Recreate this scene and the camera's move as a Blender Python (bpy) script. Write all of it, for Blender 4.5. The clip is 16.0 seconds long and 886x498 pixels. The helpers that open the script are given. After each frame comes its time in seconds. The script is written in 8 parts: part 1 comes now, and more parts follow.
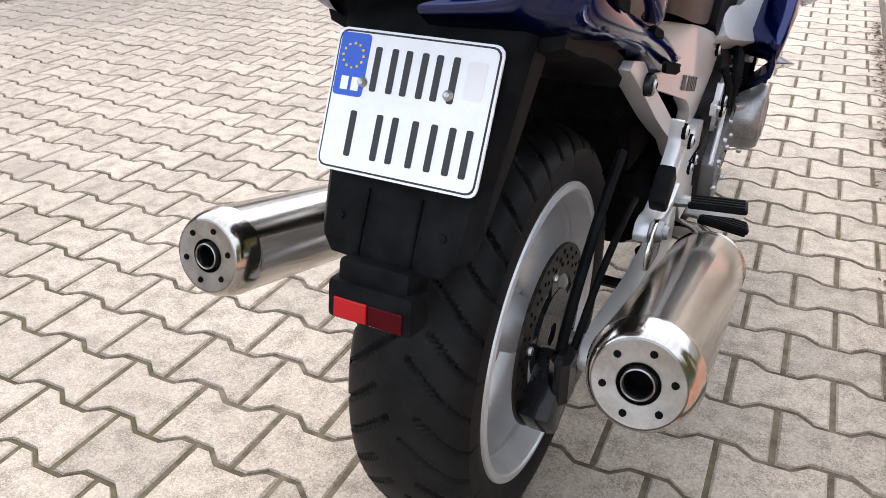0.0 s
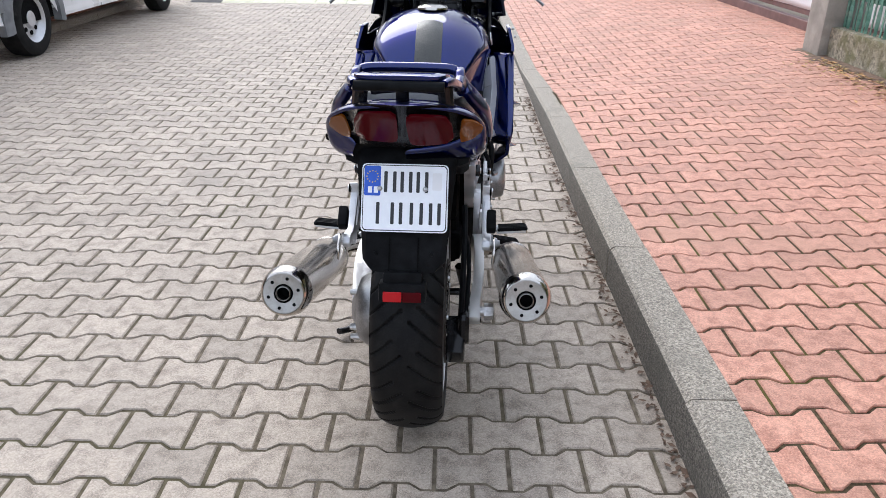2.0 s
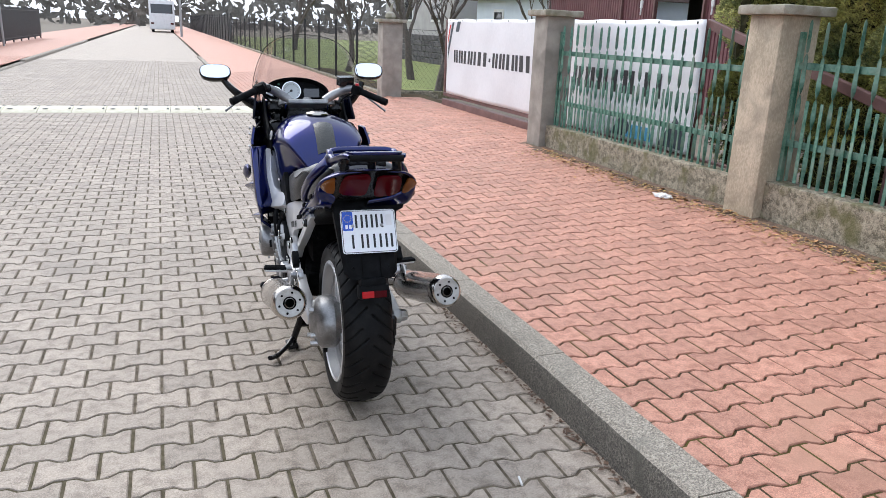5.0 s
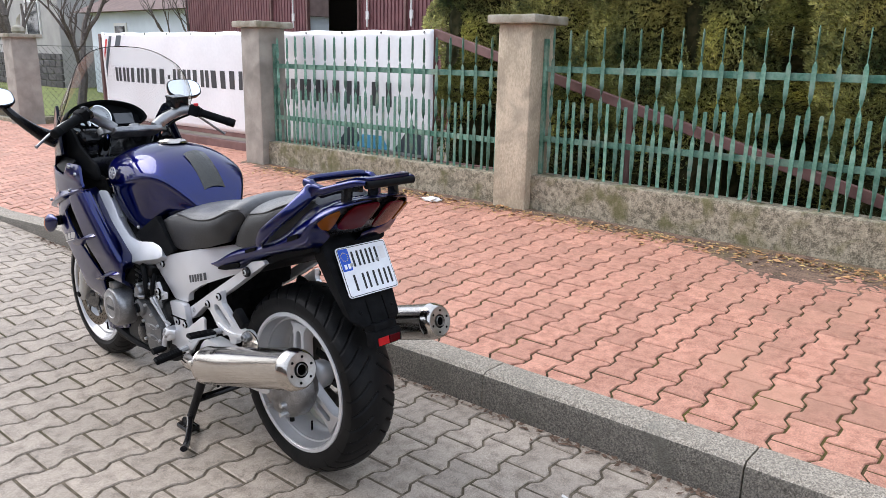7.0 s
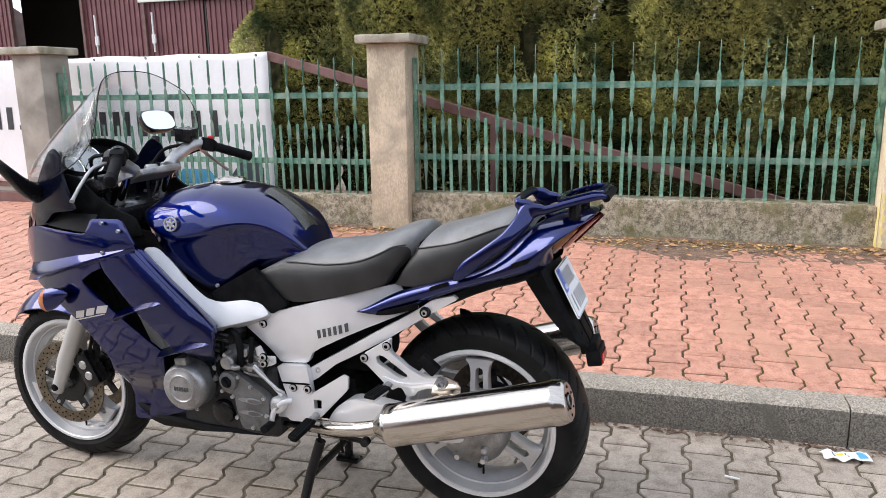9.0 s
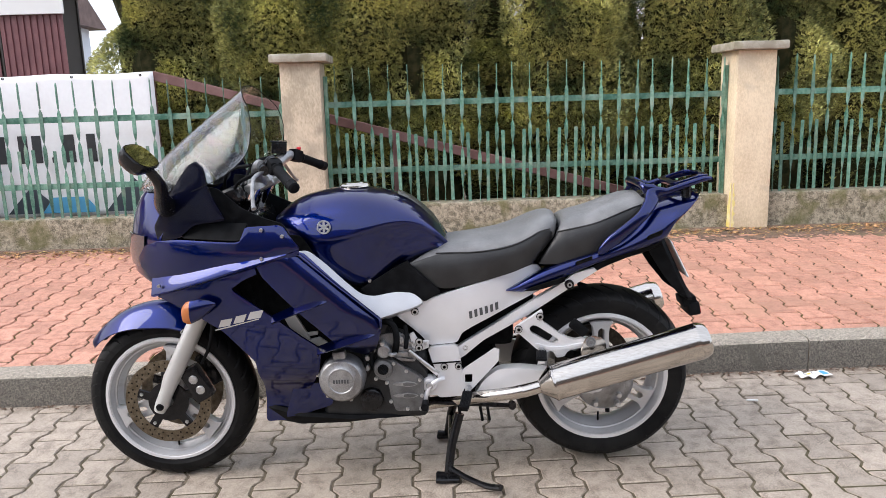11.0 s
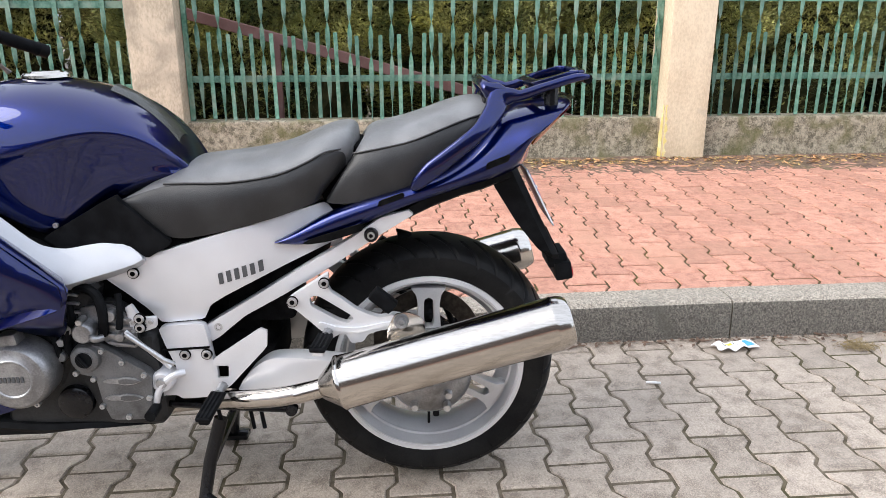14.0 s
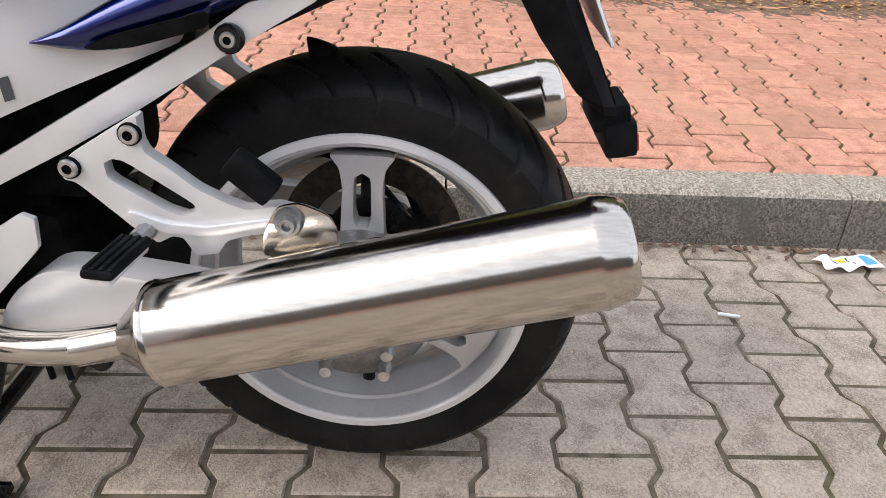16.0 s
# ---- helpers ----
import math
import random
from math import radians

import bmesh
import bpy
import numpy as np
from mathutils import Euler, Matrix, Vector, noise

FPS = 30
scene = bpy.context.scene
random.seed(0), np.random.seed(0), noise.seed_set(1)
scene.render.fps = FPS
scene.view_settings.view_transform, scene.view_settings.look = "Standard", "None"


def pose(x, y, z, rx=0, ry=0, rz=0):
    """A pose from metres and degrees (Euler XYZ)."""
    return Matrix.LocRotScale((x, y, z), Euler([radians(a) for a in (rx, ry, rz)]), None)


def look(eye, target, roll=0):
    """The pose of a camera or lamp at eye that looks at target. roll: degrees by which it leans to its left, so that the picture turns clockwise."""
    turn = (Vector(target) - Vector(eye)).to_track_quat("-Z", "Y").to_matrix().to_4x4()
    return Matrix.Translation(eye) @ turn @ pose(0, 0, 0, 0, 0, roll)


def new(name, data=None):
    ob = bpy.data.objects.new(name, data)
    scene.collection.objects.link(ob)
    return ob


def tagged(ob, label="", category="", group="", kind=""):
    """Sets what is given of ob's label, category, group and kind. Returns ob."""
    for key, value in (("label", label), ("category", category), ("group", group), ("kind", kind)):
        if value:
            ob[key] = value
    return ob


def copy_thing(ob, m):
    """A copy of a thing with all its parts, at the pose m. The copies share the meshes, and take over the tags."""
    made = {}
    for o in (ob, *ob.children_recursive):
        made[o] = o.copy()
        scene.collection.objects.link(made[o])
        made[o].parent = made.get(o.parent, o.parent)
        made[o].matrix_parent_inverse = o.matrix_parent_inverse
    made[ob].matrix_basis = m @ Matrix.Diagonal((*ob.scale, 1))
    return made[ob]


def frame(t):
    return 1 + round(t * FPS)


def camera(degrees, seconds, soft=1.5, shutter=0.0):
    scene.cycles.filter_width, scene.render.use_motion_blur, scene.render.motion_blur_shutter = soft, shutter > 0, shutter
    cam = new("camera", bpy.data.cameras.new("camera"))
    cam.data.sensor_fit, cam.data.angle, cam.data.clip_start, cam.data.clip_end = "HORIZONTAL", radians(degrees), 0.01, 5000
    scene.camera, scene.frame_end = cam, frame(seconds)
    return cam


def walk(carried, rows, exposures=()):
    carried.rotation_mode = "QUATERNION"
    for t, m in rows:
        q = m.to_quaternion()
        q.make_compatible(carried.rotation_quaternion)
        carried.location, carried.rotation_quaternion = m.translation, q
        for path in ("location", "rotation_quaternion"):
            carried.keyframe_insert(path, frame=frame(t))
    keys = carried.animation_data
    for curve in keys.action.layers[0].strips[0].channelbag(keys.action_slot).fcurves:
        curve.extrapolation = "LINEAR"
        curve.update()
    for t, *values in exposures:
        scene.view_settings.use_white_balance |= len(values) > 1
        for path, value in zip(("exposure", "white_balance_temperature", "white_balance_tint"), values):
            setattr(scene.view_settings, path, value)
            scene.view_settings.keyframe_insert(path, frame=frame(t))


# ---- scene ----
cam = camera(61.3, 16.0, soft=0.7)
PATH = [
    (0, (0.02, 0.053, 1.01), (-0.733, 1.614, 0.011), -0.5),
    (0.5, (0.065, -0.152, 1.156), (-0.604, 1.463, 0.185), -2.4),
    (1, (-0.06, -0.362, 1.255), (-0.467, 1.367, 0.334), -1.5),
    (1.5, (-0.155, -0.606, 1.307), (-0.324, 1.186, 0.434), 0.1),
    (2, (-0.236, -0.841, 1.333), (-0.246, 0.978, 0.503), 0.7),
    (2.5, (-0.371, -1.046, 1.36), (-0.267, 0.793, 0.581), 1.1),
    (3, (-0.412, -1.225, 1.397), (-0.204, 0.629, 0.678), 1.5),
    (3.5, (-0.425, -1.476, 1.419), (-0.114, 0.385, 0.757), 1.8),
    (4, (-0.549, -1.677, 1.44), (-0.124, 0.182, 0.835), 2.2),
    (4.2, (-0.62, -1.723, 1.435), (-0.157, 0.131, 0.843), 2.2),
    (6.3, (-1.557, -1.263, 1.393), (-0.342, 0.241, 0.882), 2.0),
    (6.5, (-1.634, -1.129, 1.372), (-0.329, 0.299, 0.865), 1.8),
    (7, (-1.792, -0.84, 1.358), (-0.317, 0.415, 0.86), 1.2),
    (7.5, (-1.957, -0.556, 1.372), (-0.356, 0.537, 0.881), 0.7),
    (8, (-2.044, -0.236, 1.343), (-0.339, 0.692, 0.862), 0.1),
    (8.5, (-2.197, 0.101, 1.335), (-0.403, 0.856, 0.872), -0.4),
    (9, (-2.383, 0.449, 1.322), (-0.516, 1.017, 0.886), -0.9),
    (9.5, (-2.488, 0.757, 1.308), (-0.573, 1.156, 0.891), -1.1),
    (10, (-2.674, 1.064, 1.316), (-0.728, 1.295, 0.916), -1.4),
    (10.2, (-2.748, 1.211, 1.315), (-0.793, 1.366, 0.921), -1.6),
    (12.3, (-2.923, 1.666, 1.286), (-0.974, 1.523, 0.859), -1.3),
    (12.5, (-2.861, 1.599, 1.268), (-0.914, 1.452, 0.833), -1.4),
    (13, (-2.668, 1.418, 1.232), (-0.731, 1.262, 0.759), -1.2),
    (13.5, (-2.39, 1.249, 1.204), (-0.466, 1.087, 0.683), -0.8),
    (14, (-2.067, 1.057, 1.144), (-0.162, 0.899, 0.558), 0.0),
    (14.5, (-1.793, 0.958, 1.081), (0.089, 0.813, 0.42), 1.1),
    (15, (-1.523, 0.919, 1.012), (0.32, 0.797, 0.246), 2.4),
    (15.5, (-1.362, 0.906, 0.933), (0.439, 0.802, 0.069), 3.1),
    (16, (-1.276, 0.887, 0.883), (0.48, 0.8, -0.07), 3.3),
]
walk(cam, [(t, look(eye, target, roll)) for t, eye, target, roll in PATH], exposures=[(0.0, 0.39, 6450, 10), (0.5, 0.28, 6420, 10), (1.0, 0.12, 6300, 10), (1.6, -0.05, 6150, 10), (2.5, -0.12, 6000, 10), (4.0, -0.26, 6050, 9), (6.5, -0.10, 6050, 10), (7.5, -0.04, 6250, 11), (9.0, 0.06, 6350, 11), (10.0, 0.09, 6380, 12), (13.0, 0.17, 6280, 11), (14.5, 0.29, 6300, 10), (16.0, 0.06, 6600, 11)])

# ---- light ----
world = bpy.data.worlds.new("overcast_sky")
scene.world = world
world.use_nodes = True
wn, wl = world.node_tree.nodes, world.node_tree.links
SUN_EL, SUN_ROT = radians(39.6), radians(340)
sky = wn.new("ShaderNodeTexSky")
sky.sky_type, sky.sun_disc = "NISHITA", False
sky.sun_elevation, sky.sun_rotation = SUN_EL, SUN_ROT
sky.air_density, sky.dust_density, sky.ozone_density = 1.0, 4.0, 1.0
haze = wn.new("ShaderNodeMixRGB")
haze.inputs[0].default_value = 0.55
haze.inputs[2].default_value = (14.6, 15.5, 17.2, 1)
wl.new(sky.outputs[0], haze.inputs[1])
wl.new(haze.outputs[0], wn["Background"].inputs[0])
wn["Background"].inputs[1].default_value = 0.15

sun_data = bpy.data.lights.new("sun", "SUN")
sun_data.energy, sun_data.angle, sun_data.color = 2.3, radians(40), (1.0, 0.965, 0.92)
sun = new("sun", sun_data)
# a broad veiled sun stands ahead of the parked motorcycle, a little to its left
sun.matrix_world = look((-12.0, 32.9, 29), (0, 0, 0))

# ---- materials ----


def material(name, c1, c2=None, rough=0.6, metal=0.0, scale=18.0, bump=0.15, coat=0.0, vary=0.0, island=False,
             fine=220.0, speck=0.0, stain=None, stain_scale=2.0, stain_at=0.6, rough_var=0.1, spec=0.5, space="Object", stretch=(1, 1, 1), chips=None, coat_ior=1.5):
    """A procedural surface: two colours mixed by noise at two scales, stains, grain relief and a varying roughness."""
    m = bpy.data.materials.new(name)
    m.use_nodes = True
    n, k = m.node_tree.nodes, m.node_tree.links
    b = n["Principled BSDF"]
    c2 = c2 or tuple(v * 0.8 for v in c1)
    tc = n.new("ShaderNodeTexCoord")
    mp = n.new("ShaderNodeMapping")
    mp.inputs["Scale"].default_value = stretch
    if space == "World":
        k.new(n.new("ShaderNodeNewGeometry").outputs["Position"], mp.inputs["Vector"])
    else:
        k.new(tc.outputs[space], mp.inputs["Vector"])
    n1 = n.new("ShaderNodeTexNoise")
    n1.inputs["Scale"].default_value, n1.inputs["Detail"].default_value = scale, 6
    n2 = n.new("ShaderNodeTexNoise")
    n2.inputs["Scale"].default_value, n2.inputs["Detail"].default_value = fine, 3
    k.new(mp.outputs[0], n1.inputs["Vector"])
    k.new(mp.outputs[0], n2.inputs["Vector"])
    add = n.new("ShaderNodeMath")
    add.operation = "MULTIPLY_ADD"
    k.new(n2.outputs["Fac"], add.inputs[0])
    add.inputs[1].default_value = 0.35 + speck
    k.new(n1.outputs["Fac"], add.inputs[2])
    ramp = n.new("ShaderNodeValToRGB")
    lo, hi = ramp.color_ramp.elements
    mean = 0.675 + 0.5 * speck
    lo.position, hi.position = mean - 0.14 * (1 + 0.5 * speck), mean + 0.16 * (1 + 0.5 * speck)
    lo.color, hi.color = (*c1, 1), (*c2, 1)
    k.new(add.outputs[0], ramp.inputs[0])
    colour = ramp.outputs[0]
    if chips:
        # grains of aggregate, each of its own shade
        vo = n.new("ShaderNodeTexVoronoi")
        vo.inputs["Scale"].default_value = chips[0]
        k.new(mp.outputs[0], vo.inputs["Vector"])
        sx = n.new("ShaderNodeSeparateColor")
        k.new(vo.outputs["Color"], sx.inputs[0])
        cr = n.new("ShaderNodeMapRange")
        cr.inputs["To Min"].default_value, cr.inputs["To Max"].default_value = 1 - chips[1], 1 + chips[1]
        k.new(sx.outputs[0], cr.inputs["Value"])
        ch = n.new("ShaderNodeHueSaturation")
        k.new(cr.outputs[0], ch.inputs["Value"])
        k.new(colour, ch.inputs["Color"])
        colour = ch.outputs[0]
    if stain:
        n3 = n.new("ShaderNodeTexNoise")
        n3.inputs["Scale"].default_value, n3.inputs["Detail"].default_value, n3.inputs["Distortion"].default_value = stain_scale, 8, 0.6
        geo = n.new("ShaderNodeNewGeometry")
        k.new(geo.outputs["Position"], n3.inputs["Vector"])
        r3 = n.new("ShaderNodeValToRGB")
        r3.color_ramp.elements[0].position, r3.color_ramp.elements[1].position = stain_at - 0.08, stain_at + 0.1
        k.new(n3.outputs["Fac"], r3.inputs[0])
        mx = n.new("ShaderNodeMixRGB")
        mx.inputs[2].default_value = (*stain, 1)
        soft = n.new("ShaderNodeMath")
        soft.operation = "MULTIPLY"
        soft.inputs[1].default_value = 0.75
        k.new(r3.outputs[0], soft.inputs[0])
        k.new(soft.outputs[0], mx.inputs[0])
        k.new(colour, mx.inputs[1])
        colour = mx.outputs[0]
    if vary:
        if island:
            src = n.new("ShaderNodeNewGeometry").outputs["Random Per Island"]
        else:
            src = n.new("ShaderNodeObjectInfo").outputs["Random"]
        mr = n.new("ShaderNodeMapRange")
        mr.inputs["To Min"].default_value, mr.inputs["To Max"].default_value = 1 - vary, 1 + vary
        k.new(src, mr.inputs["Value"])
        hs = n.new("ShaderNodeHueSaturation")
        k.new(mr.outputs[0], hs.inputs["Value"])
        k.new(colour, hs.inputs["Color"])
        colour = hs.outputs[0]
    k.new(colour, b.inputs["Base Color"])
    rr = n.new("ShaderNodeMapRange")
    rr.inputs["To Min"].default_value, rr.inputs["To Max"].default_value = max(0.02, rough - rough_var), min(1, rough + rough_var)
    k.new(n1.outputs["Fac"], rr.inputs["Value"])
    k.new(rr.outputs[0], b.inputs["Roughness"])
    b.inputs["Metallic"].default_value, b.inputs["Coat Weight"].default_value = metal, coat
    b.inputs["Coat IOR"].default_value = coat_ior
    b.inputs["Coat Roughness"].default_value, b.inputs["Specular IOR Level"].default_value = 0.03, spec
    if bump:
        bp = n.new("ShaderNodeBump")
        bp.inputs["Strength"].default_value, bp.inputs["Distance"].default_value = bump, 0.004
        k.new(add.outputs[0], bp.inputs["Height"])
        k.new(bp.outputs[0], b.inputs["Normal"])
    return m


def plain(name, c, rough=0.5, metal=0.0, **sockets):
    m = bpy.data.materials.new(name)
    m.use_nodes = True
    b = m.node_tree.nodes["Principled BSDF"]
    b.inputs["Base Color"].default_value, b.inputs["Roughness"].default_value, b.inputs["Metallic"].default_value = (*c, 1), rough, metal
    for key, value in sockets.items():
        b.inputs[key.replace("_", " ")].default_value = value
    return m


PAVER_GREY = material("grey_concrete_paver", (0.230, 0.186, 0.146), (0.388, 0.324, 0.262), 0.68, scale=20, fine=330, bump=0.5, vary=0.12, speck=0.6, stain=(0.265, 0.224, 0.186), stain_scale=1.1, stain_at=0.64, space="World", chips=(240, 0.2))
PAVER_GREY_FAR = material("grey_concrete_pavers", (0.230, 0.186, 0.146), (0.388, 0.324, 0.262), 0.68, scale=20, fine=330, bump=0.5, vary=0.12, speck=0.6, stain=(0.265, 0.224, 0.186), stain_scale=1.1, stain_at=0.64, space="World", chips=(240, 0.2), island=True)
PAVER_RED = material("red_concrete_paver", (0.370, 0.166, 0.112), (0.535, 0.272, 0.192), 0.66, scale=24, fine=300, bump=0.5, vary=0.13, speck=0.5, stain=(0.42, 0.225, 0.152), stain_scale=1.6, stain_at=0.63, space="World", chips=(230, 0.2))
PAVER_RED_FAR = material("red_concrete_pavers", (0.370, 0.166, 0.112), (0.535, 0.272, 0.192), 0.66, scale=24, fine=300, bump=0.5, vary=0.13, speck=0.5, stain=(0.42, 0.225, 0.152), stain_scale=1.6, stain_at=0.63, space="World", chips=(230, 0.2), island=True)
JOINT_SAND = material("dark_joint_sand", (0.082, 0.067, 0.048), (0.185, 0.152, 0.112), 1.0, scale=30, fine=400, bump=0.8, stain=(0.065, 0.060, 0.026), stain_scale=1.3, stain_at=0.57, spec=0.1)
JOINT_MOSS = material("mossy_joint_sand", (0.046, 0.034, 0.020), (0.115, 0.088, 0.052), 1.0, scale=60, fine=400, bump=0.8, stain=(0.125, 0.108, 0.028), stain_scale=3.5, stain_at=0.58, spec=0.1)
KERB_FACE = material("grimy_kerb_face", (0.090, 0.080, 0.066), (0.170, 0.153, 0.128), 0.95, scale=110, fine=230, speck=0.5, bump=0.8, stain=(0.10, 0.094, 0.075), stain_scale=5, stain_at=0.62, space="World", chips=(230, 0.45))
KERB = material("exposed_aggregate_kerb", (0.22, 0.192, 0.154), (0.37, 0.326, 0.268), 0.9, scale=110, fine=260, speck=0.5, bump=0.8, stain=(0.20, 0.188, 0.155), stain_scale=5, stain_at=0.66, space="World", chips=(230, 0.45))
CONCRETE = material("weathered_concrete", (0.135, 0.118, 0.082), (0.37, 0.325, 0.240), 0.95, scale=26, fine=110, speck=0.45, bump=1.0, stain=(0.125, 0.118, 0.040), stain_scale=6, stain_at=0.56, chips=(70, 0.2))
PILLAR = material("cream_rendered_pillar", (0.60, 0.485, 0.33), (0.76, 0.64, 0.46), 0.9, scale=3, fine=90, bump=0.9, speck=0.35, stain=(0.40, 0.34, 0.26), stain_scale=3.0, stain_at=0.66, stretch=(1, 1, 0.6))
PILLAR_WORN = material("dull_beige_rendered_pillar", (0.40, 0.335, 0.24), (0.60, 0.51, 0.38), 0.9, scale=4, fine=90, bump=0.9, speck=0.35, stain=(0.26, 0.22, 0.165), stain_scale=3.5, stain_at=0.58, stretch=(1, 1, 0.5))
PILLAR_GREY = material("grey_rendered_pillar", (0.27, 0.245, 0.21), (0.40, 0.365, 0.315), 0.9, scale=5, fine=140, bump=0.7, stain=(0.19, 0.175, 0.15), stain_scale=3.0, stain_at=0.6)
CAP = material("mossy_concrete_cap", (0.27, 0.245, 0.19), (0.42, 0.39, 0.32), 0.95, scale=10, fine=120, bump=1.0, stain=(0.17, 0.16, 0.08), stain_scale=6, stain_at=0.55)
YELLOW = material("yellow_paint", (0.74, 0.60, 0.16), (0.80, 0.72, 0.42), 0.8, bump=0.4, scale=14, speck=0.3)
FENCE = material("weathered_green_paint", (0.026, 0.120, 0.078), (0.185, 0.335, 0.255), 0.55, scale=7, fine=60, bump=0.3, vary=0.25, stain=(0.24, 0.30, 0.235), stain_scale=7, stain_at=0.60)
GATE = material("maroon_steel_paint", (0.13, 0.062, 0.055), (0.19, 0.10, 0.09), 0.55, scale=8, bump=0.1)
BANNER = material("white_pvc_banner", (0.76, 0.76, 0.77), (0.84, 0.84, 0.85), 0.45, scale=1.6, fine=30, bump=0.12)
BANNER_INK = material("dark_banner_print", (0.022, 0.024, 0.027), (0.035, 0.036, 0.04), 0.5, bump=0.0)
BANNER_RED = plain("red_banner_print", (0.6, 0.03, 0.03), 0.5)
BANNER_BLUE = plain("blue_banner_print", (0.10, 0.38, 0.62), 0.5)
BANNER_SLATE = plain("slate_banner_print", (0.05, 0.065, 0.08), 0.5)
BARK = material("thuja_bark", (0.10, 0.06, 0.04), (0.17, 0.11, 0.075), 0.95, scale=25, bump=0.8)
BARE_BARK = material("bare_tree_bark", (0.085, 0.07, 0.06), (0.15, 0.125, 0.105), 0.95, scale=25, bump=0.8)
LEAF = material("thuja_sprays", (0.060, 0.090, 0.036), (0.60, 0.575, 0.205), 0.6, scale=2.2, fine=14, bump=0.0, vary=0.5, island=True, spec=0.25)
LEAF_SHADE = material("shaded_inner_foliage", (0.012, 0.015, 0.005), (0.038, 0.033, 0.014), 0.9, scale=14, fine=60, bump=0.8, spec=0.1)
LEAF_DRY = material("dry_leaf", (0.27, 0.125, 0.05), (0.56, 0.32, 0.145), 0.85, scale=30, bump=0.2, vary=0.4, island=True)
STRAW = material("dry_grass_tuft", (0.17, 0.125, 0.06), (0.30, 0.23, 0.12), 0.9, scale=30, bump=0.1)
GRASS = material("lawn_grass", (0.13, 0.16, 0.035), (0.22, 0.25, 0.06), 0.9, scale=3, fine=60, bump=0.7)
DRIFT = material("trodden_soil_and_needles", (0.085, 0.052, 0.036), (0.20, 0.128, 0.088), 1.0, scale=16, fine=120, speck=0.5, bump=0.9, stain=(0.12, 0.11, 0.04), stain_scale=3, stain_at=0.62, space="World", chips=(120, 0.3))
NEEDLE = material("yellow_dry_needles", (0.34, 0.24, 0.075), (0.58, 0.42, 0.17), 0.85, scale=30, bump=0.1, vary=0.35, island=True)
CASTING = material("grey_crankcase_paint", (0.095, 0.095, 0.096), (0.18, 0.18, 0.181), 0.42, metal=0.5, scale=14, fine=300, bump=0.2, stain=(0.06, 0.058, 0.055), stain_scale=16, stain_at=0.62)
EARTH = material("bare_earth", (0.14, 0.115, 0.085), (0.22, 0.185, 0.14), 1.0, scale=2, fine=40, bump=0.8)

BLUE = material("deep_blue_metallic_paint", (0.0004, 0.0050, 0.062), (0.0008, 0.0090, 0.108), 0.32, metal=0.97, scale=3, fine=900, bump=0.0, coat=1.0, coat_ior=1.52, rough_var=0.03)
# the flakes keep their blue at grazing angles; only the clear coat turns white
BLUE.node_tree.nodes["Principled BSDF"].inputs["Specular Tint"].default_value = (0.10, 0.14, 0.42, 1)
# the fairing's blue, darkened to paint the dark reflection on the cockpit flanks
BLUE_DARK = material("dark_navy_lacquer", (0.0012, 0.0016, 0.0075), (0.0018, 0.0026, 0.0115), 0.18, scale=5, bump=0.0, spec=0.22)
# the side covers' silver, its colour darkened to tone down light on the spars
FRAME_PAINT = material("grey_silver_frame_paint", (0.46, 0.468, 0.49), (0.53, 0.538, 0.56), 0.45, metal=0.35, scale=6, fine=600, bump=0.04)
SILVER = material("silver_painted_metal", (0.64, 0.64, 0.655), (0.71, 0.71, 0.725), 0.33, metal=0.38, scale=6, fine=700, bump=0.03, coat=0.25, rough_var=0.05)
ALLOY = material("cast_alloy", (0.21, 0.21, 0.215), (0.41, 0.41, 0.41), 0.38, metal=0.75, scale=16, fine=240, bump=0.25, stain=(0.12, 0.115, 0.11), stain_scale=14, stain_at=0.62)
FORK = material("grey_fork_paint", (0.47, 0.465, 0.45), (0.55, 0.545, 0.53), 0.38, metal=0.4, scale=8, fine=500, bump=0.03)
BLOCK = material("grimy_engine_casting", (0.007, 0.007, 0.0072), (0.026, 0.026, 0.0265), 0.6, metal=0.2, scale=20, fine=240, bump=0.3)
WHEEL_PAINT = material("silver_wheel_paint", (0.47, 0.47, 0.48), (0.57, 0.57, 0.575), 0.36, metal=0.5, scale=10, fine=300, bump=0.04, stain=(0.34, 0.32, 0.29), stain_scale=12, stain_at=0.70)
STEEL = material("brushed_stainless_steel", (0.45, 0.42, 0.38), (0.61, 0.575, 0.53), 0.16, metal=1.0, scale=4, fine=260, bump=0.02, rough_var=0.06, stretch=(1, 0.08, 1))
CHROME = plain("polished_chrome", (0.80, 0.80, 0.80), 0.06, 1.0)
BRUSHED = material("sandblasted_end_plate", (0.30, 0.285, 0.265), (0.40, 0.385, 0.365), 0.36, metal=0.95, scale=40, bump=0.1)
BLACK = material("black_plastic", (0.0045, 0.0047, 0.0052), (0.010, 0.0105, 0.0115), 0.55, scale=30, fine=500, bump=0.12, spec=0.05)
GLOSS_BLACK = material("satin_black_paint", (0.005, 0.005, 0.006), (0.009, 0.009, 0.010), 0.25, scale=20, bump=0.03, coat=0.2, spec=0.2)
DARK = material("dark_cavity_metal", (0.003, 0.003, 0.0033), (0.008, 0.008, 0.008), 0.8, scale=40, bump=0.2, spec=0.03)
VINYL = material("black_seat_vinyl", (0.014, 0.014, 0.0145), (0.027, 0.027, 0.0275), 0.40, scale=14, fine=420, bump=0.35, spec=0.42)
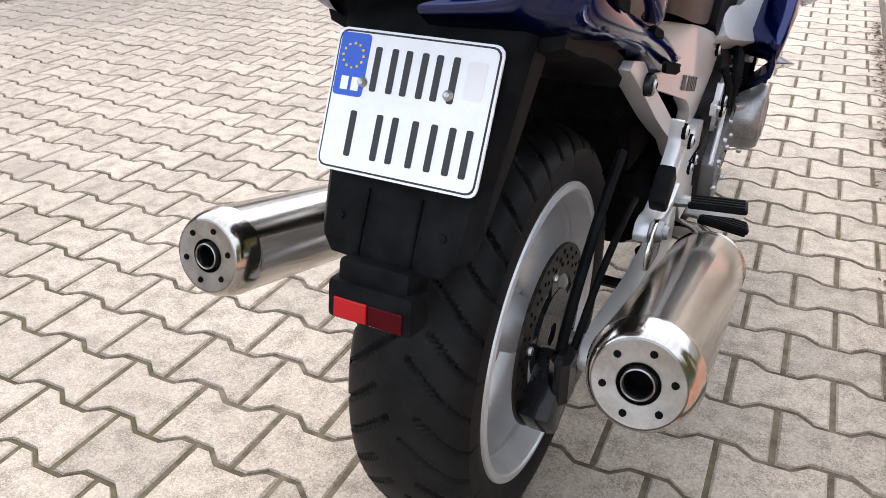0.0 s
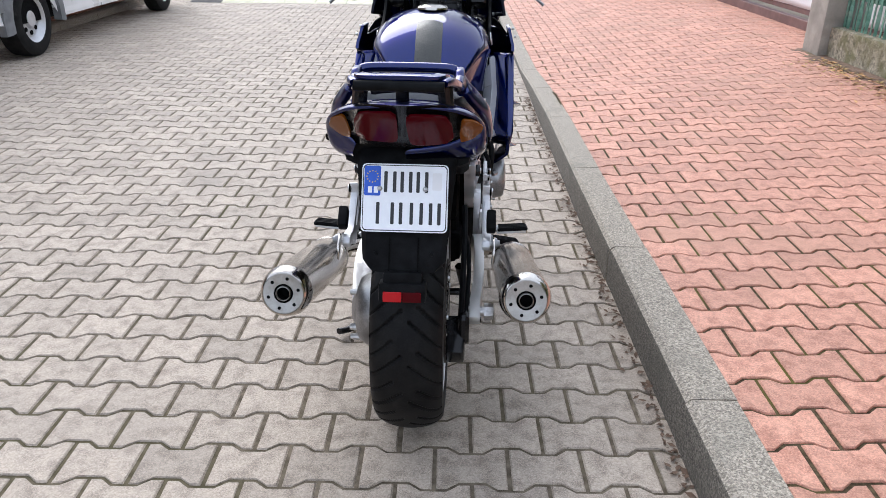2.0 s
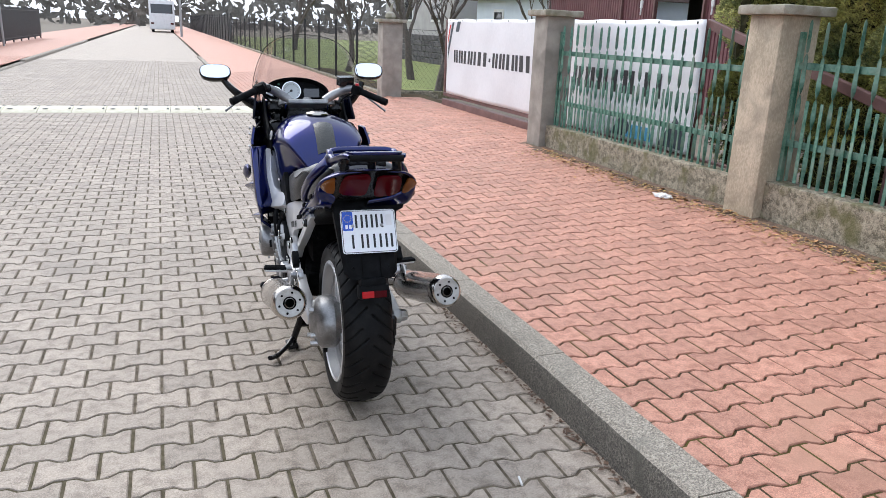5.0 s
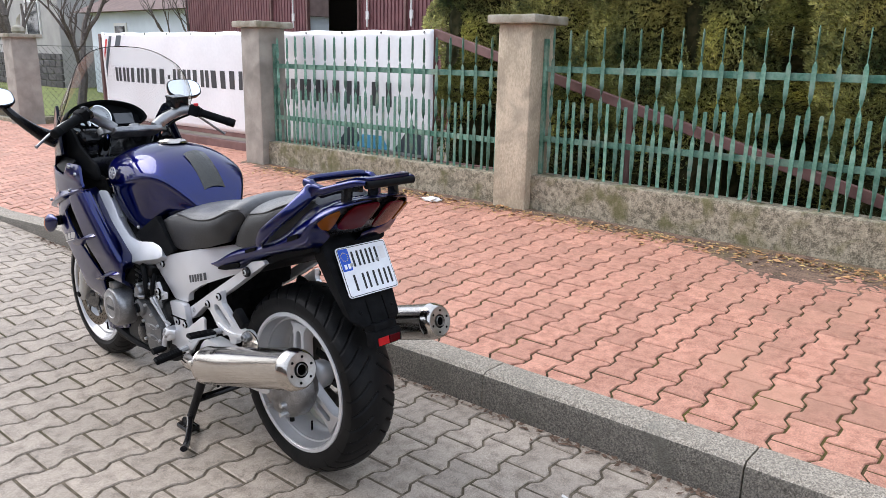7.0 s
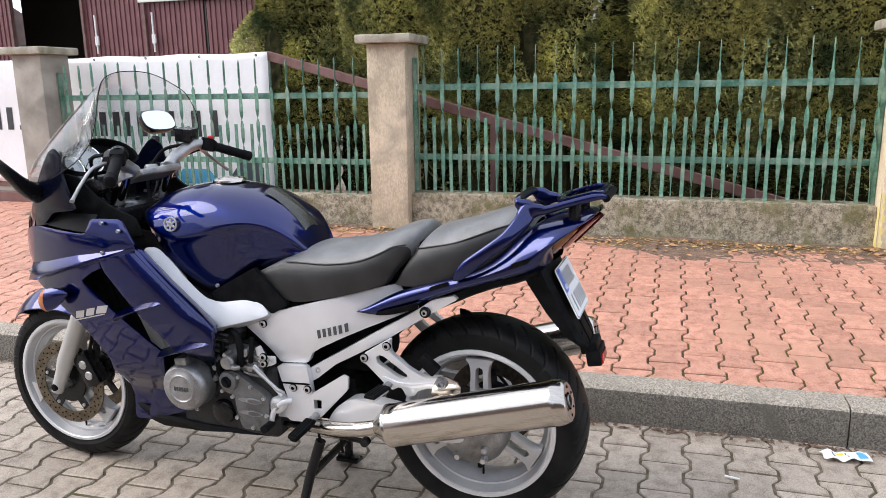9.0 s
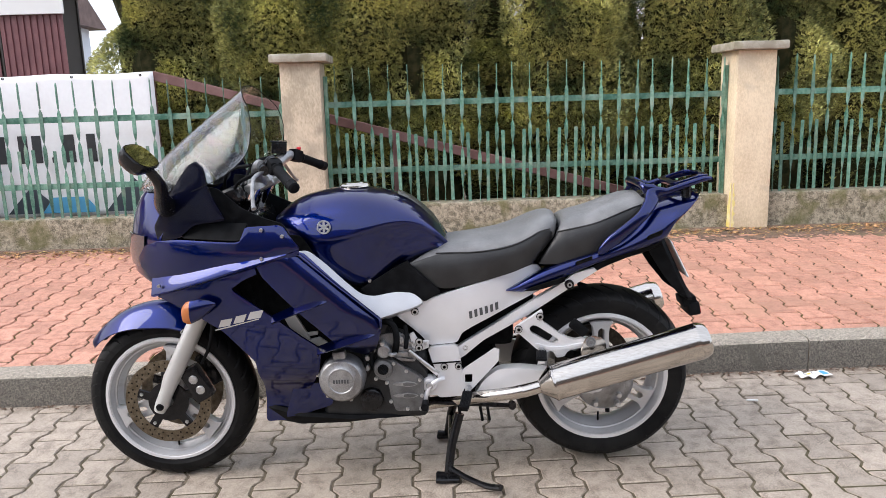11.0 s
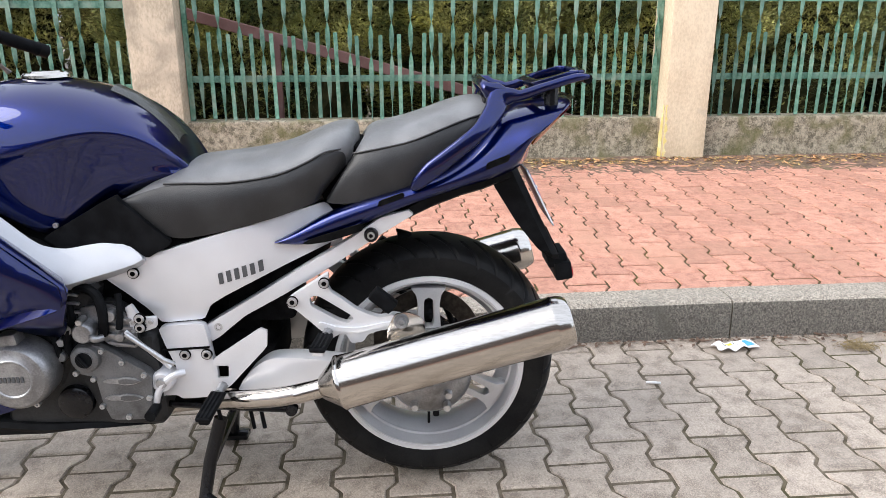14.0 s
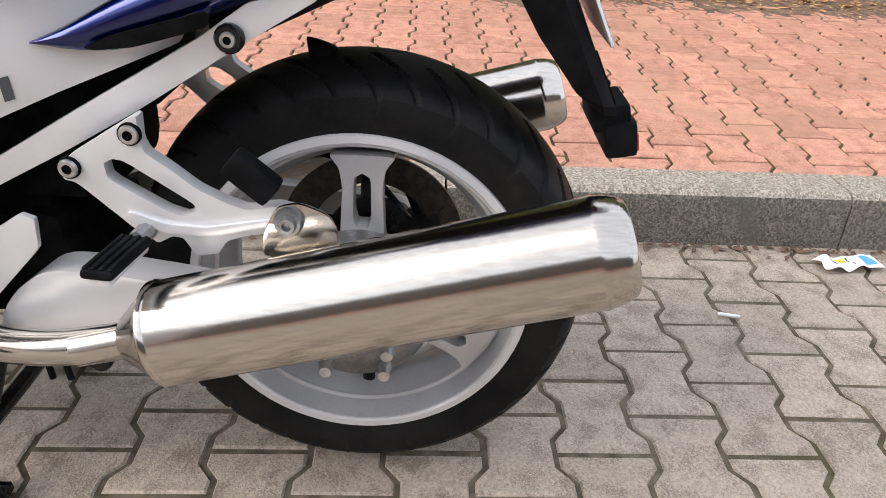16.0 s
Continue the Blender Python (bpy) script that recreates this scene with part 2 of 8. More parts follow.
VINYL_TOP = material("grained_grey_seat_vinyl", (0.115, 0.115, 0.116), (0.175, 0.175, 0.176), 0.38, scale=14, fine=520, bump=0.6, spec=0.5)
CARBON = material("carbon_tank_pad", (0.008, 0.008, 0.007), (0.04, 0.04, 0.03), 0.35, scale=300, fine=600, bump=0.4, coat=0.4)
DISC = material("brake_disc_steel", (0.11, 0.088, 0.060), (0.20, 0.165, 0.12), 0.38, metal=0.85, scale=60, bump=0.1)
# the disc steel again, darkened to paint the shade inside the rear wheel
DISC_SHADED = material("dark_disc_steel", (0.030, 0.026, 0.022), (0.065, 0.056, 0.047), 0.4, metal=0.8, scale=60, bump=0.1)
BOLT = material("bolt_steel", (0.42, 0.42, 0.42), (0.6, 0.6, 0.6), 0.35, metal=0.9, scale=80, bump=0.05)
LENS_RED = plain("red_lens", (0.060, 0.0012, 0.0035), 0.16, Specular_IOR_Level=0.10)
LENS_BRIGHT_RED = plain("bright_red_reflector", (0.42, 0.006, 0.010), 0.25, Specular_IOR_Level=0.3)
LENS_AMBER = plain("amber_lens", (0.40, 0.135, 0.045), 0.22, Specular_IOR_Level=0.3)
LENS_AMBER_DEEP = plain("deep_amber_lens", (0.165, 0.050, 0.006), 0.2, Specular_IOR_Level=0.2)
LENS_CLEAR = plain("clear_lamp_lens", (0.05, 0.055, 0.062), 0.1, 0.3, Coat_Weight=0.6)
PLATE_WHITE = material("white_plate_sheet", (0.82, 0.84, 0.88), (0.87, 0.89, 0.92), 0.4, scale=30, bump=0.02)
PLATE_BLUE = plain("blue_plate_band", (0.012, 0.09, 0.55), 0.4)
PLATE_INK = plain("black_plate_paint", (0.012, 0.012, 0.014), 0.45)
STAR = plain("yellow_mark", (0.8, 0.6, 0.05), 0.5)
RED_SWITCH = plain("red_switch", (0.6, 0.02, 0.03), 0.4)
DIAL = plain("grey_dial_face", (0.52, 0.55, 0.56), 0.35, Coat_Weight=0.6)
MIRROR = plain("mirror_glass", (0.9, 0.92, 0.95), 0.02, 1.0)
DECAL = plain("charcoal_lettering", (0.06, 0.062, 0.066), 0.4)
DECAL_SILVER = plain("silver_decal", (0.55, 0.55, 0.56), 0.3, 0.7)
GLASS_DARK = plain("dark_window_glass", (0.02, 0.025, 0.03), 0.05, Coat_Weight=1.0)
VAN_WHITE = material("white_van_paint", (0.72, 0.72, 0.72), (0.79, 0.79, 0.79), 0.3, scale=4, bump=0.0, coat=0.6, stain=(0.52, 0.49, 0.45), stain_scale=2.5, stain_at=0.7)
VAN_TRIM = material("grey_van_trim", (0.13, 0.135, 0.14), (0.19, 0.195, 0.20), 0.6, scale=12, bump=0.1)
RUBBER = material("tyre_rubber", (0.007, 0.007, 0.0075), (0.018, 0.0175, 0.017), 0.7, scale=12, fine=200, bump=0.25, stain=(0.03, 0.028, 0.026), stain_scale=20, stain_at=0.66, spec=0.12)
WALL_WHITE = material("white_house_wall", (0.62, 0.66, 0.72), (0.70, 0.74, 0.80), 0.9, scale=2, bump=0.2)
WALL_GREY = material("grey_house_wall", (0.34, 0.32, 0.31), (0.42, 0.40, 0.385), 0.9, scale=2, bump=0.2)
WALL_DIM = material("dim_brown_render", (0.10, 0.088, 0.075), (0.17, 0.15, 0.13), 0.9, scale=2, bump=0.3)
ROOF = material("brown_roof_sheet", (0.13, 0.085, 0.075), (0.19, 0.13, 0.115), 0.8, scale=5, bump=0.3)
STONE = material("dark_plinth_stone", (0.06, 0.055, 0.055), (0.11, 0.10, 0.10), 0.85, scale=9, bump=0.5, vary=0.3)
SHED = material("maroon_corrugated_steel", (0.135, 0.045, 0.050), (0.185, 0.070, 0.073), 0.5, scale=3, fine=40, bump=0.05)
SHED_DARK = plain("unlit_shed_room", (0.05, 0.045, 0.04), 0.9)
SIGN_WHITE = plain("white_signboard", (0.75, 0.73, 0.71), 0.5)
BLACK_IRON = material("black_iron_fence", (0.015, 0.015, 0.016), (0.03, 0.03, 0.03), 0.55, scale=9, bump=0.1)
POLE = material("grey_concrete_pole", (0.33, 0.33, 0.33), (0.42, 0.42, 0.41), 0.9, scale=6, bump=0.4)
HUMP_W = material("cream_hump_block", (0.62, 0.57, 0.42), (0.72, 0.68, 0.55), 0.8, scale=12, bump=0.3)
HUMP_B = material("black_hump_block", (0.05, 0.05, 0.05), (0.09, 0.09, 0.09), 0.8, scale=12, bump=0.3)
TAN_WALL = material("tan_garden_wall", (0.30, 0.24, 0.13), (0.42, 0.34, 0.20), 0.95, scale=5, bump=0.6)
PAPER = material("crumpled_paper", (0.72, 0.70, 0.68), (0.80, 0.79, 0.77), 0.7, scale=30, bump=0.5)
FAR_WOOD = material("far_bare_trees", (0.11, 0.10, 0.085), (0.19, 0.175, 0.15), 1.0, scale=3, fine=20, bump=0.0, vary=0.3, island=True)

TREAD = material("treaded_tyre_rubber", (0.0055, 0.0055, 0.006), (0.013, 0.0128, 0.0125), 0.48, scale=14, fine=240, bump=0.15, stain=(0.022, 0.020, 0.019), stain_scale=18, stain_at=0.70, spec=0.11)

# windscreen: thin clear acrylic
SCREEN = bpy.data.materials.new("clear_acrylic_screen")
SCREEN.use_nodes = True
sn, sk = SCREEN.node_tree.nodes, SCREEN.node_tree.links
sn.remove(sn["Principled BSDF"])
clear, shine, both = sn.new("ShaderNodeBsdfTransparent"), sn.new("ShaderNodeBsdfGlossy"), sn.new("ShaderNodeMixShader")
facing, power, gloss = sn.new("ShaderNodeLayerWeight"), sn.new("ShaderNodeMath"), sn.new("ShaderNodeMath")
facing.inputs[0].default_value, power.operation, gloss.operation = 0.5, "POWER", "MULTIPLY_ADD"
power.inputs[1].default_value, gloss.inputs[1].default_value, gloss.inputs[2].default_value = 4.0, 0.6, 0.03
clear.inputs[0].default_value, shine.inputs["Roughness"].default_value = (0.93, 0.94, 0.94, 1), 0.03
sk.new(facing.outputs["Facing"], power.inputs[0]), sk.new(power.outputs[0], gloss.inputs[0])
sk.new(gloss.outputs[0], both.inputs[0]), sk.new(clear.outputs[0], both.inputs[1]), sk.new(shine.outputs[0], both.inputs[2])
sk.new(both.outputs[0], sn["Material Output"].inputs[0])

# ---- mesh helpers ----


def part(name, bm, mat, parent=None, label="", smooth=35, at=None):
    """Links a bmesh as one mesh object, under a thing or a part."""
    me = bpy.data.meshes.new(name)
    bmesh.ops.recalc_face_normals(bm, faces=bm.faces)
    bm.to_mesh(me)
    bm.free()
    me.materials.append(mat)
    if smooth:
        me.shade_smooth()
        me.set_sharp_from_angle(angle=radians(smooth))
    ob = new(name, me)
    if at is not None:
        ob.location = at
    if parent is not None:
        ob.parent = parent
    if label:
        ob["label"] = label
    return ob


def thing(name, at, label, category, group="", kind="", rz=0.0):
    e = new(name)
    e.empty_display_size = 0.1
    e.location, e.rotation_euler = at, (0, 0, radians(rz))
    return tagged(e, label, category, group, kind)


def box(bm, c, s, bev=0.0, m=None, segs=1):
    """A box with centre c and size s, its edges bevelled."""
    r = bmesh.ops.create_cube(bm, size=1.0)["verts"]
    for v in r:
        v.co = Vector((v.co.x * s[0], v.co.y * s[1], v.co.z * s[2]))
    if bev:
        es = list({e for v in r for e in v.link_edges})
        out = bmesh.ops.bevel(bm, geom=es, offset=bev, segments=segs, profile=0.6, affect="EDGES")
        r = list({v for f in out["faces"] for v in f.verts} | {v for v in r if v.is_valid})
    mm = Matrix.Translation(c) @ (m or Matrix())
    for v in r:
        v.co = mm @ v.co
    return r


def tube(bm, pts, rad, segs=10, caps=True, flat=1.0):
    """A tube through pts; rad is a number or a list of radii."""
    pts = [Vector(p) for p in pts]
    rads = rad if isinstance(rad, (list, tuple)) else [rad] * len(pts)
    if len(rads) != len(pts):
        rads = [float(q) for q in np.interp(np.linspace(0, 1, len(pts)), np.linspace(0, 1, len(rads)), rads)]
    rings, up = [], None
    for i, p in enumerate(pts):
        d = (pts[min(i + 1, len(pts) - 1)] - pts[max(i - 1, 0)]).normalized()
        if up is None:
            up = Vector((0, 0, 1)) if abs(d.z) < 0.9 else Vector((1, 0, 0))
        side = d.cross(up).normalized()
        up = side.cross(d).normalized()
        rings.append([bm.verts.new(p + rads[i] * (math.cos(a) * side + flat * math.sin(a) * up)) for a in (2 * math.pi * k / segs for k in range(segs))])
    skin(bm, rings, True, caps)
    return rings


def skin(bm, rings, closed=True, caps=False):
    for a, b in zip(rings, rings[1:]):
        n = len(a)
        for i in range(n if closed else n - 1):
            bm.faces.new((a[i], a[(i + 1) % n], b[(i + 1) % n], b[i]))
    if caps:
        bm.faces.new(rings[0][::-1])
        bm.faces.new(rings[-1])


def lathe(bm, prof, m=None, segs=48, closed=False):
    """Turns a profile of (r, x) about the x axis."""
    m = m or Matrix()
    rings = [[bm.verts.new(m @ Vector((x, r * math.cos(a), r * math.sin(a)))) for a in (2 * math.pi * k / segs for k in range(segs))] for r, x in prof]
    if closed:
        rings.append(rings[0])
    skin(bm, rings)
    return rings


def curve_pts(pts, n=6):
    """A smooth line through pts."""
    p = [Vector(q) for q in pts]
    out = []
    for i in range(len(p) - 1):
        a, b, c, d = p[max(i - 1, 0)], p[i], p[i + 1], p[min(i + 2, len(p) - 1)]
        for k in range(n):
            t = k / n
            out.append(0.5 * ((2 * b) + (c - a) * t + (2 * a - 5 * b + 4 * c - d) * t * t + (3 * b - a - 3 * c + d) * t ** 3))
    return out + [p[-1]]


def rounded(outline, cut=0.18, times=2):
    for _ in range(times):
        nxt = []
        for i, p in enumerate(outline):
            q = outline[(i + 1) % len(outline)]
            nxt += [tuple(a + (b - a) * cut for a, b in zip(p, q)), tuple(a + (b - a) * (1 - cut) for a, b in zip(p, q))]
        outline = nxt
    return outline


def sheet(outline, hole=None, soft=True, step=0.05, cut=0.18):
    """A flat bmesh in the y-z plane from an outline of (y, z), cut into a grid so that it can be bent."""
    bm = bmesh.new()
    o = rounded(outline, cut) if soft else list(outline)
    if hole:
        h = rounded(hole, cut) if soft else list(hole)
        i, j = min(((a, b) for a in range(len(o)) for b in range(len(h))), key=lambda ab: (o[ab[0]][0] - h[ab[1]][0]) ** 2 + (o[ab[0]][1] - h[ab[1]][1]) ** 2)
        area = lambda q: sum(q[k][0] * q[(k + 1) % len(q)][1] - q[(k + 1) % len(q)][0] * q[k][1] for k in range(len(q)))
        if area(o) * area(h) > 0:
            h = h[::-1]
            j = len(h) - 1 - j
        o = o[: i + 1] + h[j:] + h[: j + 1] + o[i:]
    f = bm.faces.new([bm.verts.new((0, y, z)) for y, z in o])
    ys, zs = [p[0] for p in o], [p[1] for p in o]
    for axis, vals in ((1, ys), (2, zs)):
        k = math.ceil(min(vals) / step) * step
        while k < max(vals):
            co, no = [0, 0, 0], [0, 0, 0]
            co[axis], no[axis] = k, 1
            bmesh.ops.bisect_plane(bm, geom=bm.verts[:] + bm.edges[:] + bm.faces[:], dist=1e-5, plane_co=co, plane_no=no)
            k += step
    bmesh.ops.remove_doubles(bm, verts=bm.verts, dist=1e-6)
    return bm


def shell(bm, thick=0.006, bev=0.002):
    """Gives a bent sheet its thickness, inwards, and breaks its rim."""
    bmesh.ops.recalc_face_normals(bm, faces=bm.faces)
    bmesh.ops.solidify(bm, geom=bm.faces[:], thickness=thick)
    if bev:
        bmesh.ops.recalc_face_normals(bm, faces=bm.faces)
        es = [e for e in bm.edges if len(e.link_faces) == 2 and e.calc_face_angle(0) > 1.0]
        bmesh.ops.bevel(bm, geom=es, offset=bev, segments=2, profile=0.6, affect="EDGES", clamp_overlap=True)
    return bm


def mirrored(ob, name=None, mat=None):
    """The same part on the other side (x turned round)."""
    me = ob.data.copy()
    me.transform(Matrix.Diagonal((-1, 1, 1, 1)))
    me.flip_normals()
    o = new(name or ob.name.split(".")[0], me)
    o.parent = ob.parent
    o.location = (-ob.location.x, ob.location.y, ob.location.z)
    if "label" in ob:
        o["label"] = ob["label"]
    for md in ob.modifiers:
        if md.type == "SUBSURF":
            s = o.modifiers.new("smooth", "SUBSURF")
            s.levels = s.render_levels = md.levels
    return o


def subsurf(ob, n=2):
    s = ob.modifiers.new("smooth", "SUBSURF")
    s.levels = s.render_levels = n
    return ob

# ---- the ground, kerbs and pavement ----
KERB_X, KERB_TOP, KERB_W, WALL_X = 0.398, 0.148, 0.142, 2.83


def drop(y):
    """How far the kerb has come down towards the gate: 0 on the raised stretch, 1 at the driveway."""
    return min(1.0, max(0.0, (y - 4.55) / 0.9))


def fall(x, y):
    """The street sinks a little under the motorcycle's front wheel and rises again before the gate."""
    z = float(np.interp(y, (-2.0, 0.2, 1.2, 2.5, 3.6, 9.0), (0.016, 0.014, 0.0, -0.023, -0.023, 0.0)))
    return z * min(1.0, max(0.0, (x + 3.6) / 1.4))


def walk_z(x, y):
    """The height of the red pavement, which climbs towards the wall."""
    near = 0.139 - 0.100 * drop(y) + fall(x, y)
    k = min(1.0, max(0.0, (x - KERB_X - KERB_W) / (WALL_X - KERB_X - KERB_W)))
    return near + (0.242 - near) * k


def quad_sheet(name, xs, ys, zf, mat, label, category, kind="structure", smooth=0):
    bm = bmesh.new()
    g = [[bm.verts.new((x, y, zf(x, y))) for x in xs] for y in ys]
    skin(bm, g, False)
    ob = part(name, bm, mat, smooth=smooth)
    for p in ob.data.polygons:
        if p.normal.z < 0:
            ob.data.flip_normals()
            break
    return tagged(ob, label, category, kind=kind)


ground = quad_sheet("ground", (-400, 400), (-400, 400), lambda x, y: -0.06, EARTH, "bare brown earth around the paved street", "ground")
road = quad_sheet("road", (-4.72, -3.6, -2.9, -2.2, KERB_X + 0.06), (-6, -2, 0.2, 0.7, 1.2, 1.6, 2.0, 2.5, 3.6, 5, 7, 9, 30, 160), lambda x, y: fall(x, y) - 0.0042, JOINT_SAND, "street of grey interlocking concrete pavers with sandy joints", "road")
road_far = quad_sheet("road_distance", (-4.72, KERB_X + 0.06), (26.5, 160), lambda x, y: -0.004, PAVER_GREY_FAR, "far stretch of grey paved street", "road")
pave_xs = [KERB_X + KERB_W - 0.012, 0.545, 0.56, 1.1, 1.7, 2.3, WALL_X + 0.5, 3.6]
pave_ys = [-6, -2, 0.2, 0.7, 1.2, 1.6, 2, 2.5, 3.1, 3.6, 4.1, 4.55, 4.8, 5.1, 5.45, 6, 7, 8, 9, 10, 12.2, 16, 20.2]
pavement = quad_sheet("pavement", pave_xs, pave_ys, lambda x, y: walk_z(x, y) - 0.0062, JOINT_MOSS, "pavement of red interlocking pavers with mossy joints", "pavement")
pavement_far = quad_sheet("pavement_distance", (KERB_X + 0.15, WALL_X + 0.1), (20.1, 160), lambda x, y: walk_z(x, y) - 0.003, PAVER_RED_FAR, "far stretch of the red pavement", "pavement")
left_walk = quad_sheet("pavement_left", (-8.6, -6.9, -4.86), (-6, 60, 160), lambda x, y: 0.085 if x > -6.95 else 0.12, PAVER_RED_FAR, "red paved footway across the street", "pavement")
lawn = quad_sheet("lawn", (WALL_X + 0.3, 5, 9, 30), (12.2, 20, 40, 70), lambda x, y: 0.13, GRASS, "thin spring lawn behind the mesh fence", "lawn")
yard = quad_sheet("yard", (WALL_X + 0.3, 6, 30), (-20, 0, 12.2), lambda x, y: 0.15, EARTH, "bare yard ground behind the fence", "ground")


def kerb_stone(y0, y1, x0, w, z0, z1, side=1):
    """A kerb stone from y0 to y1; z0, z1: its top at both ends. side: which way its face looks."""
    bm = bmesh.new()
    prof = [(0.0, -0.12), (0.0, -0.028), (0.006, -0.012), (0.022, 0.0), (w, 0.0), (w, -0.12)]
    rings = []
    for y, z in ((y0 + 0.003, z0), (y0 + 0.33, z0 + (z1 - z0) * 0.33), (y0 + 0.66, z0 + (z1 - z0) * 0.66), (y1 - 0.003, z1)):
        rings.append([bm.verts.new((x0 + side * px, y, (z + pz) if pz > -0.1 else -0.09)) for px, pz in prof])
    skin(bm, rings, True, True)
    bmesh.ops.bevel(bm, geom=[e for e in bm.edges if e.calc_face_angle(0) > 1.2], offset=0.004, segments=1, affect="EDGES")
    return bm


kerb = tagged(new("kerb"), "grey exposed-aggregate concrete kerb along the street", "kerb", kind="structure")
for i in range(-5, 30):
    ya = -0.215 + 1.02 * i
    yb = ya + 1.02
    part("kerb_stone", kerb_stone(ya, yb, KERB_X + random.uniform(-0.003, 0.003), KERB_W, KERB_TOP - 0.105 * drop(ya) + fall(0, ya), KERB_TOP - 0.105 * drop(yb) + fall(0, yb)), KERB, kerb, smooth=30)


def face_tone(stone, side):
    """Gives the upright street face of a kerb stone its darker surface."""
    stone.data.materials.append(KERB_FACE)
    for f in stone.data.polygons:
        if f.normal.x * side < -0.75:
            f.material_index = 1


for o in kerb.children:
    face_tone(o, 1)
kerb_left = tagged(new("kerb_left"), "low grey concrete kerb across the street", "kerb", kind="structure")
for i in range(0, 44):
    ya = 2.0 + i
    dip = 0.055 if 19 < ya < 24 else 0.0
    part("kerb_stone", kerb_stone(ya, ya + 1, -4.72, 0.15, 0.085 - dip, 0.085 - dip, -1), KERB, kerb_left, smooth=30)

# ---- the wall, its pillars and the green fence ----
PILLARS = {"a": 5.54, "b": 2.30, "c": -1.13, "d": -4.56}
PILLAR_W = 0.295


def rough_block(c, s, cuts, amp, bev=0.008):
    """A block with slightly uneven faces."""
    bm = bmesh.new()
    box(bm, c, s, bev, segs=2)
    bmesh.ops.subdivide_edges(bm, edges=[e for e in bm.edges if e.calc_length() > 0.12], cuts=cuts, use_grid_fill=True)
    for v in bm.verts:
        v.co += amp * noise.noise_vector(v.co * 6.0)
    return bm


for key, y0 in PILLARS.items():
    p = thing("pillar", (WALL_X + 0.16, y0 + PILLAR_W / 2, 0.0),
              {"a": "grey rendered gate pillar with a concrete cap", "b": "cream rendered fence pillar with dark streaks and concrete cap",
               "c": "cream rendered fence pillar with yellow paint at its foot", "d": "cream rendered fence pillar with concrete cap"}[key], "pillar", "fence pillars", "structure")
    part("shaft", rough_block((0, 0, 0.85), (0.32, PILLAR_W, 1.5), 3, 0.003), PILLAR_GREY if key == "a" else PILLAR_WORN if key == "b" else PILLAR, p)
    part("cap", rough_block((0, 0, 1.632), (0.45, PILLAR_W + 0.13, 0.062), 3, 0.004, 0.016), CAP, p, "weathered mossy concrete cap")
    if key == "c":
        bm = bmesh.new()
        flake = random.Random(5)
        # a ragged streak down each side of one corner, wider at the foot
        for wide in (True, False):
            edge = []
            for i in range(19):
                z = 0.17 + 0.024 * i
                reach = (0.060 + 0.05 * flake.random()) * (1.15 - i / 19) if wide else (0.010 + 0.022 * flake.random()) * (1.3 - i / 19)
                edge.append((reach + (0.11 if not wide and i < 3 else 0.0), z))
            if wide:
                line = [bm.verts.new((-0.150, PILLAR_W / 2 + 0.004, z)) for _, z in edge]
                far = [bm.verts.new((-0.150 + r, PILLAR_W / 2 + 0.004, z)) for r, z in edge]
            else:
                line = [bm.verts.new((-0.1645, PILLAR_W / 2 - 0.004, z)) for _, z in edge]
                far = [bm.verts.new((-0.1645, PILLAR_W / 2 - 0.004 - r, z)) for r, z in edge]
            for i in range(18):
                bm.faces.new((line[i], far[i], far[i + 1], line[i + 1]))
        part("paint_patch", bm, YELLOW, p, "flaking yellow paint patch")

bays = [(PILLARS["b"] + PILLAR_W, PILLARS["a"]), (PILLARS["c"] + PILLAR_W, PILLARS["b"]), (PILLARS["d"] + PILLAR_W, PILLARS["c"])]
TOP_RAIL, LOW_RAIL, FENCE_X = 1.285, 0.775, 2.985


def twisted_bar(top, bottom, w=0.029, th=0.004):
    """A flat bar, twisted in its length, its head drawn to a point and turned edge on."""
    bm = bmesh.new()
    keys = [(bottom, 80), (0.60, 85), (0.70, 40), (0.775, 0), (0.85, -5), (0.93, -88), (1.0, -160), (1.06, -180), (1.12, -262), (1.2, -340), (1.26, -360), (1.33, -360), (1.375, -442), (top - 0.09, -450)]
    rings = []
    for (za, aa), (zb, ab) in zip(keys, keys[1:]):
        for k in range(3):
            t = k / 3
            rings.append((za + (zb - za) * t, aa + (ab - aa) * t, w if za > 0.58 else w * 0.8))
    rings += [(top - 0.09, -450, w * 0.85), (top - 0.022, -450, w * 0.80), (top, -450, w * 0.15)]
    vs = []
    for z, a, ww in rings:
        c, s = math.cos(radians(a)), math.sin(radians(a))
        vs.append([bm.verts.new((-dx * s + dy * 0 + ex * c, dx * c + ex * s, z)) for dx, ex, dy in ((-ww / 2, -th / 2, 0), (ww / 2, -th / 2, 0), (ww / 2, th / 2, 0), (-ww / 2, th / 2, 0))])
    skin(bm, vs, True, True)
    return bm


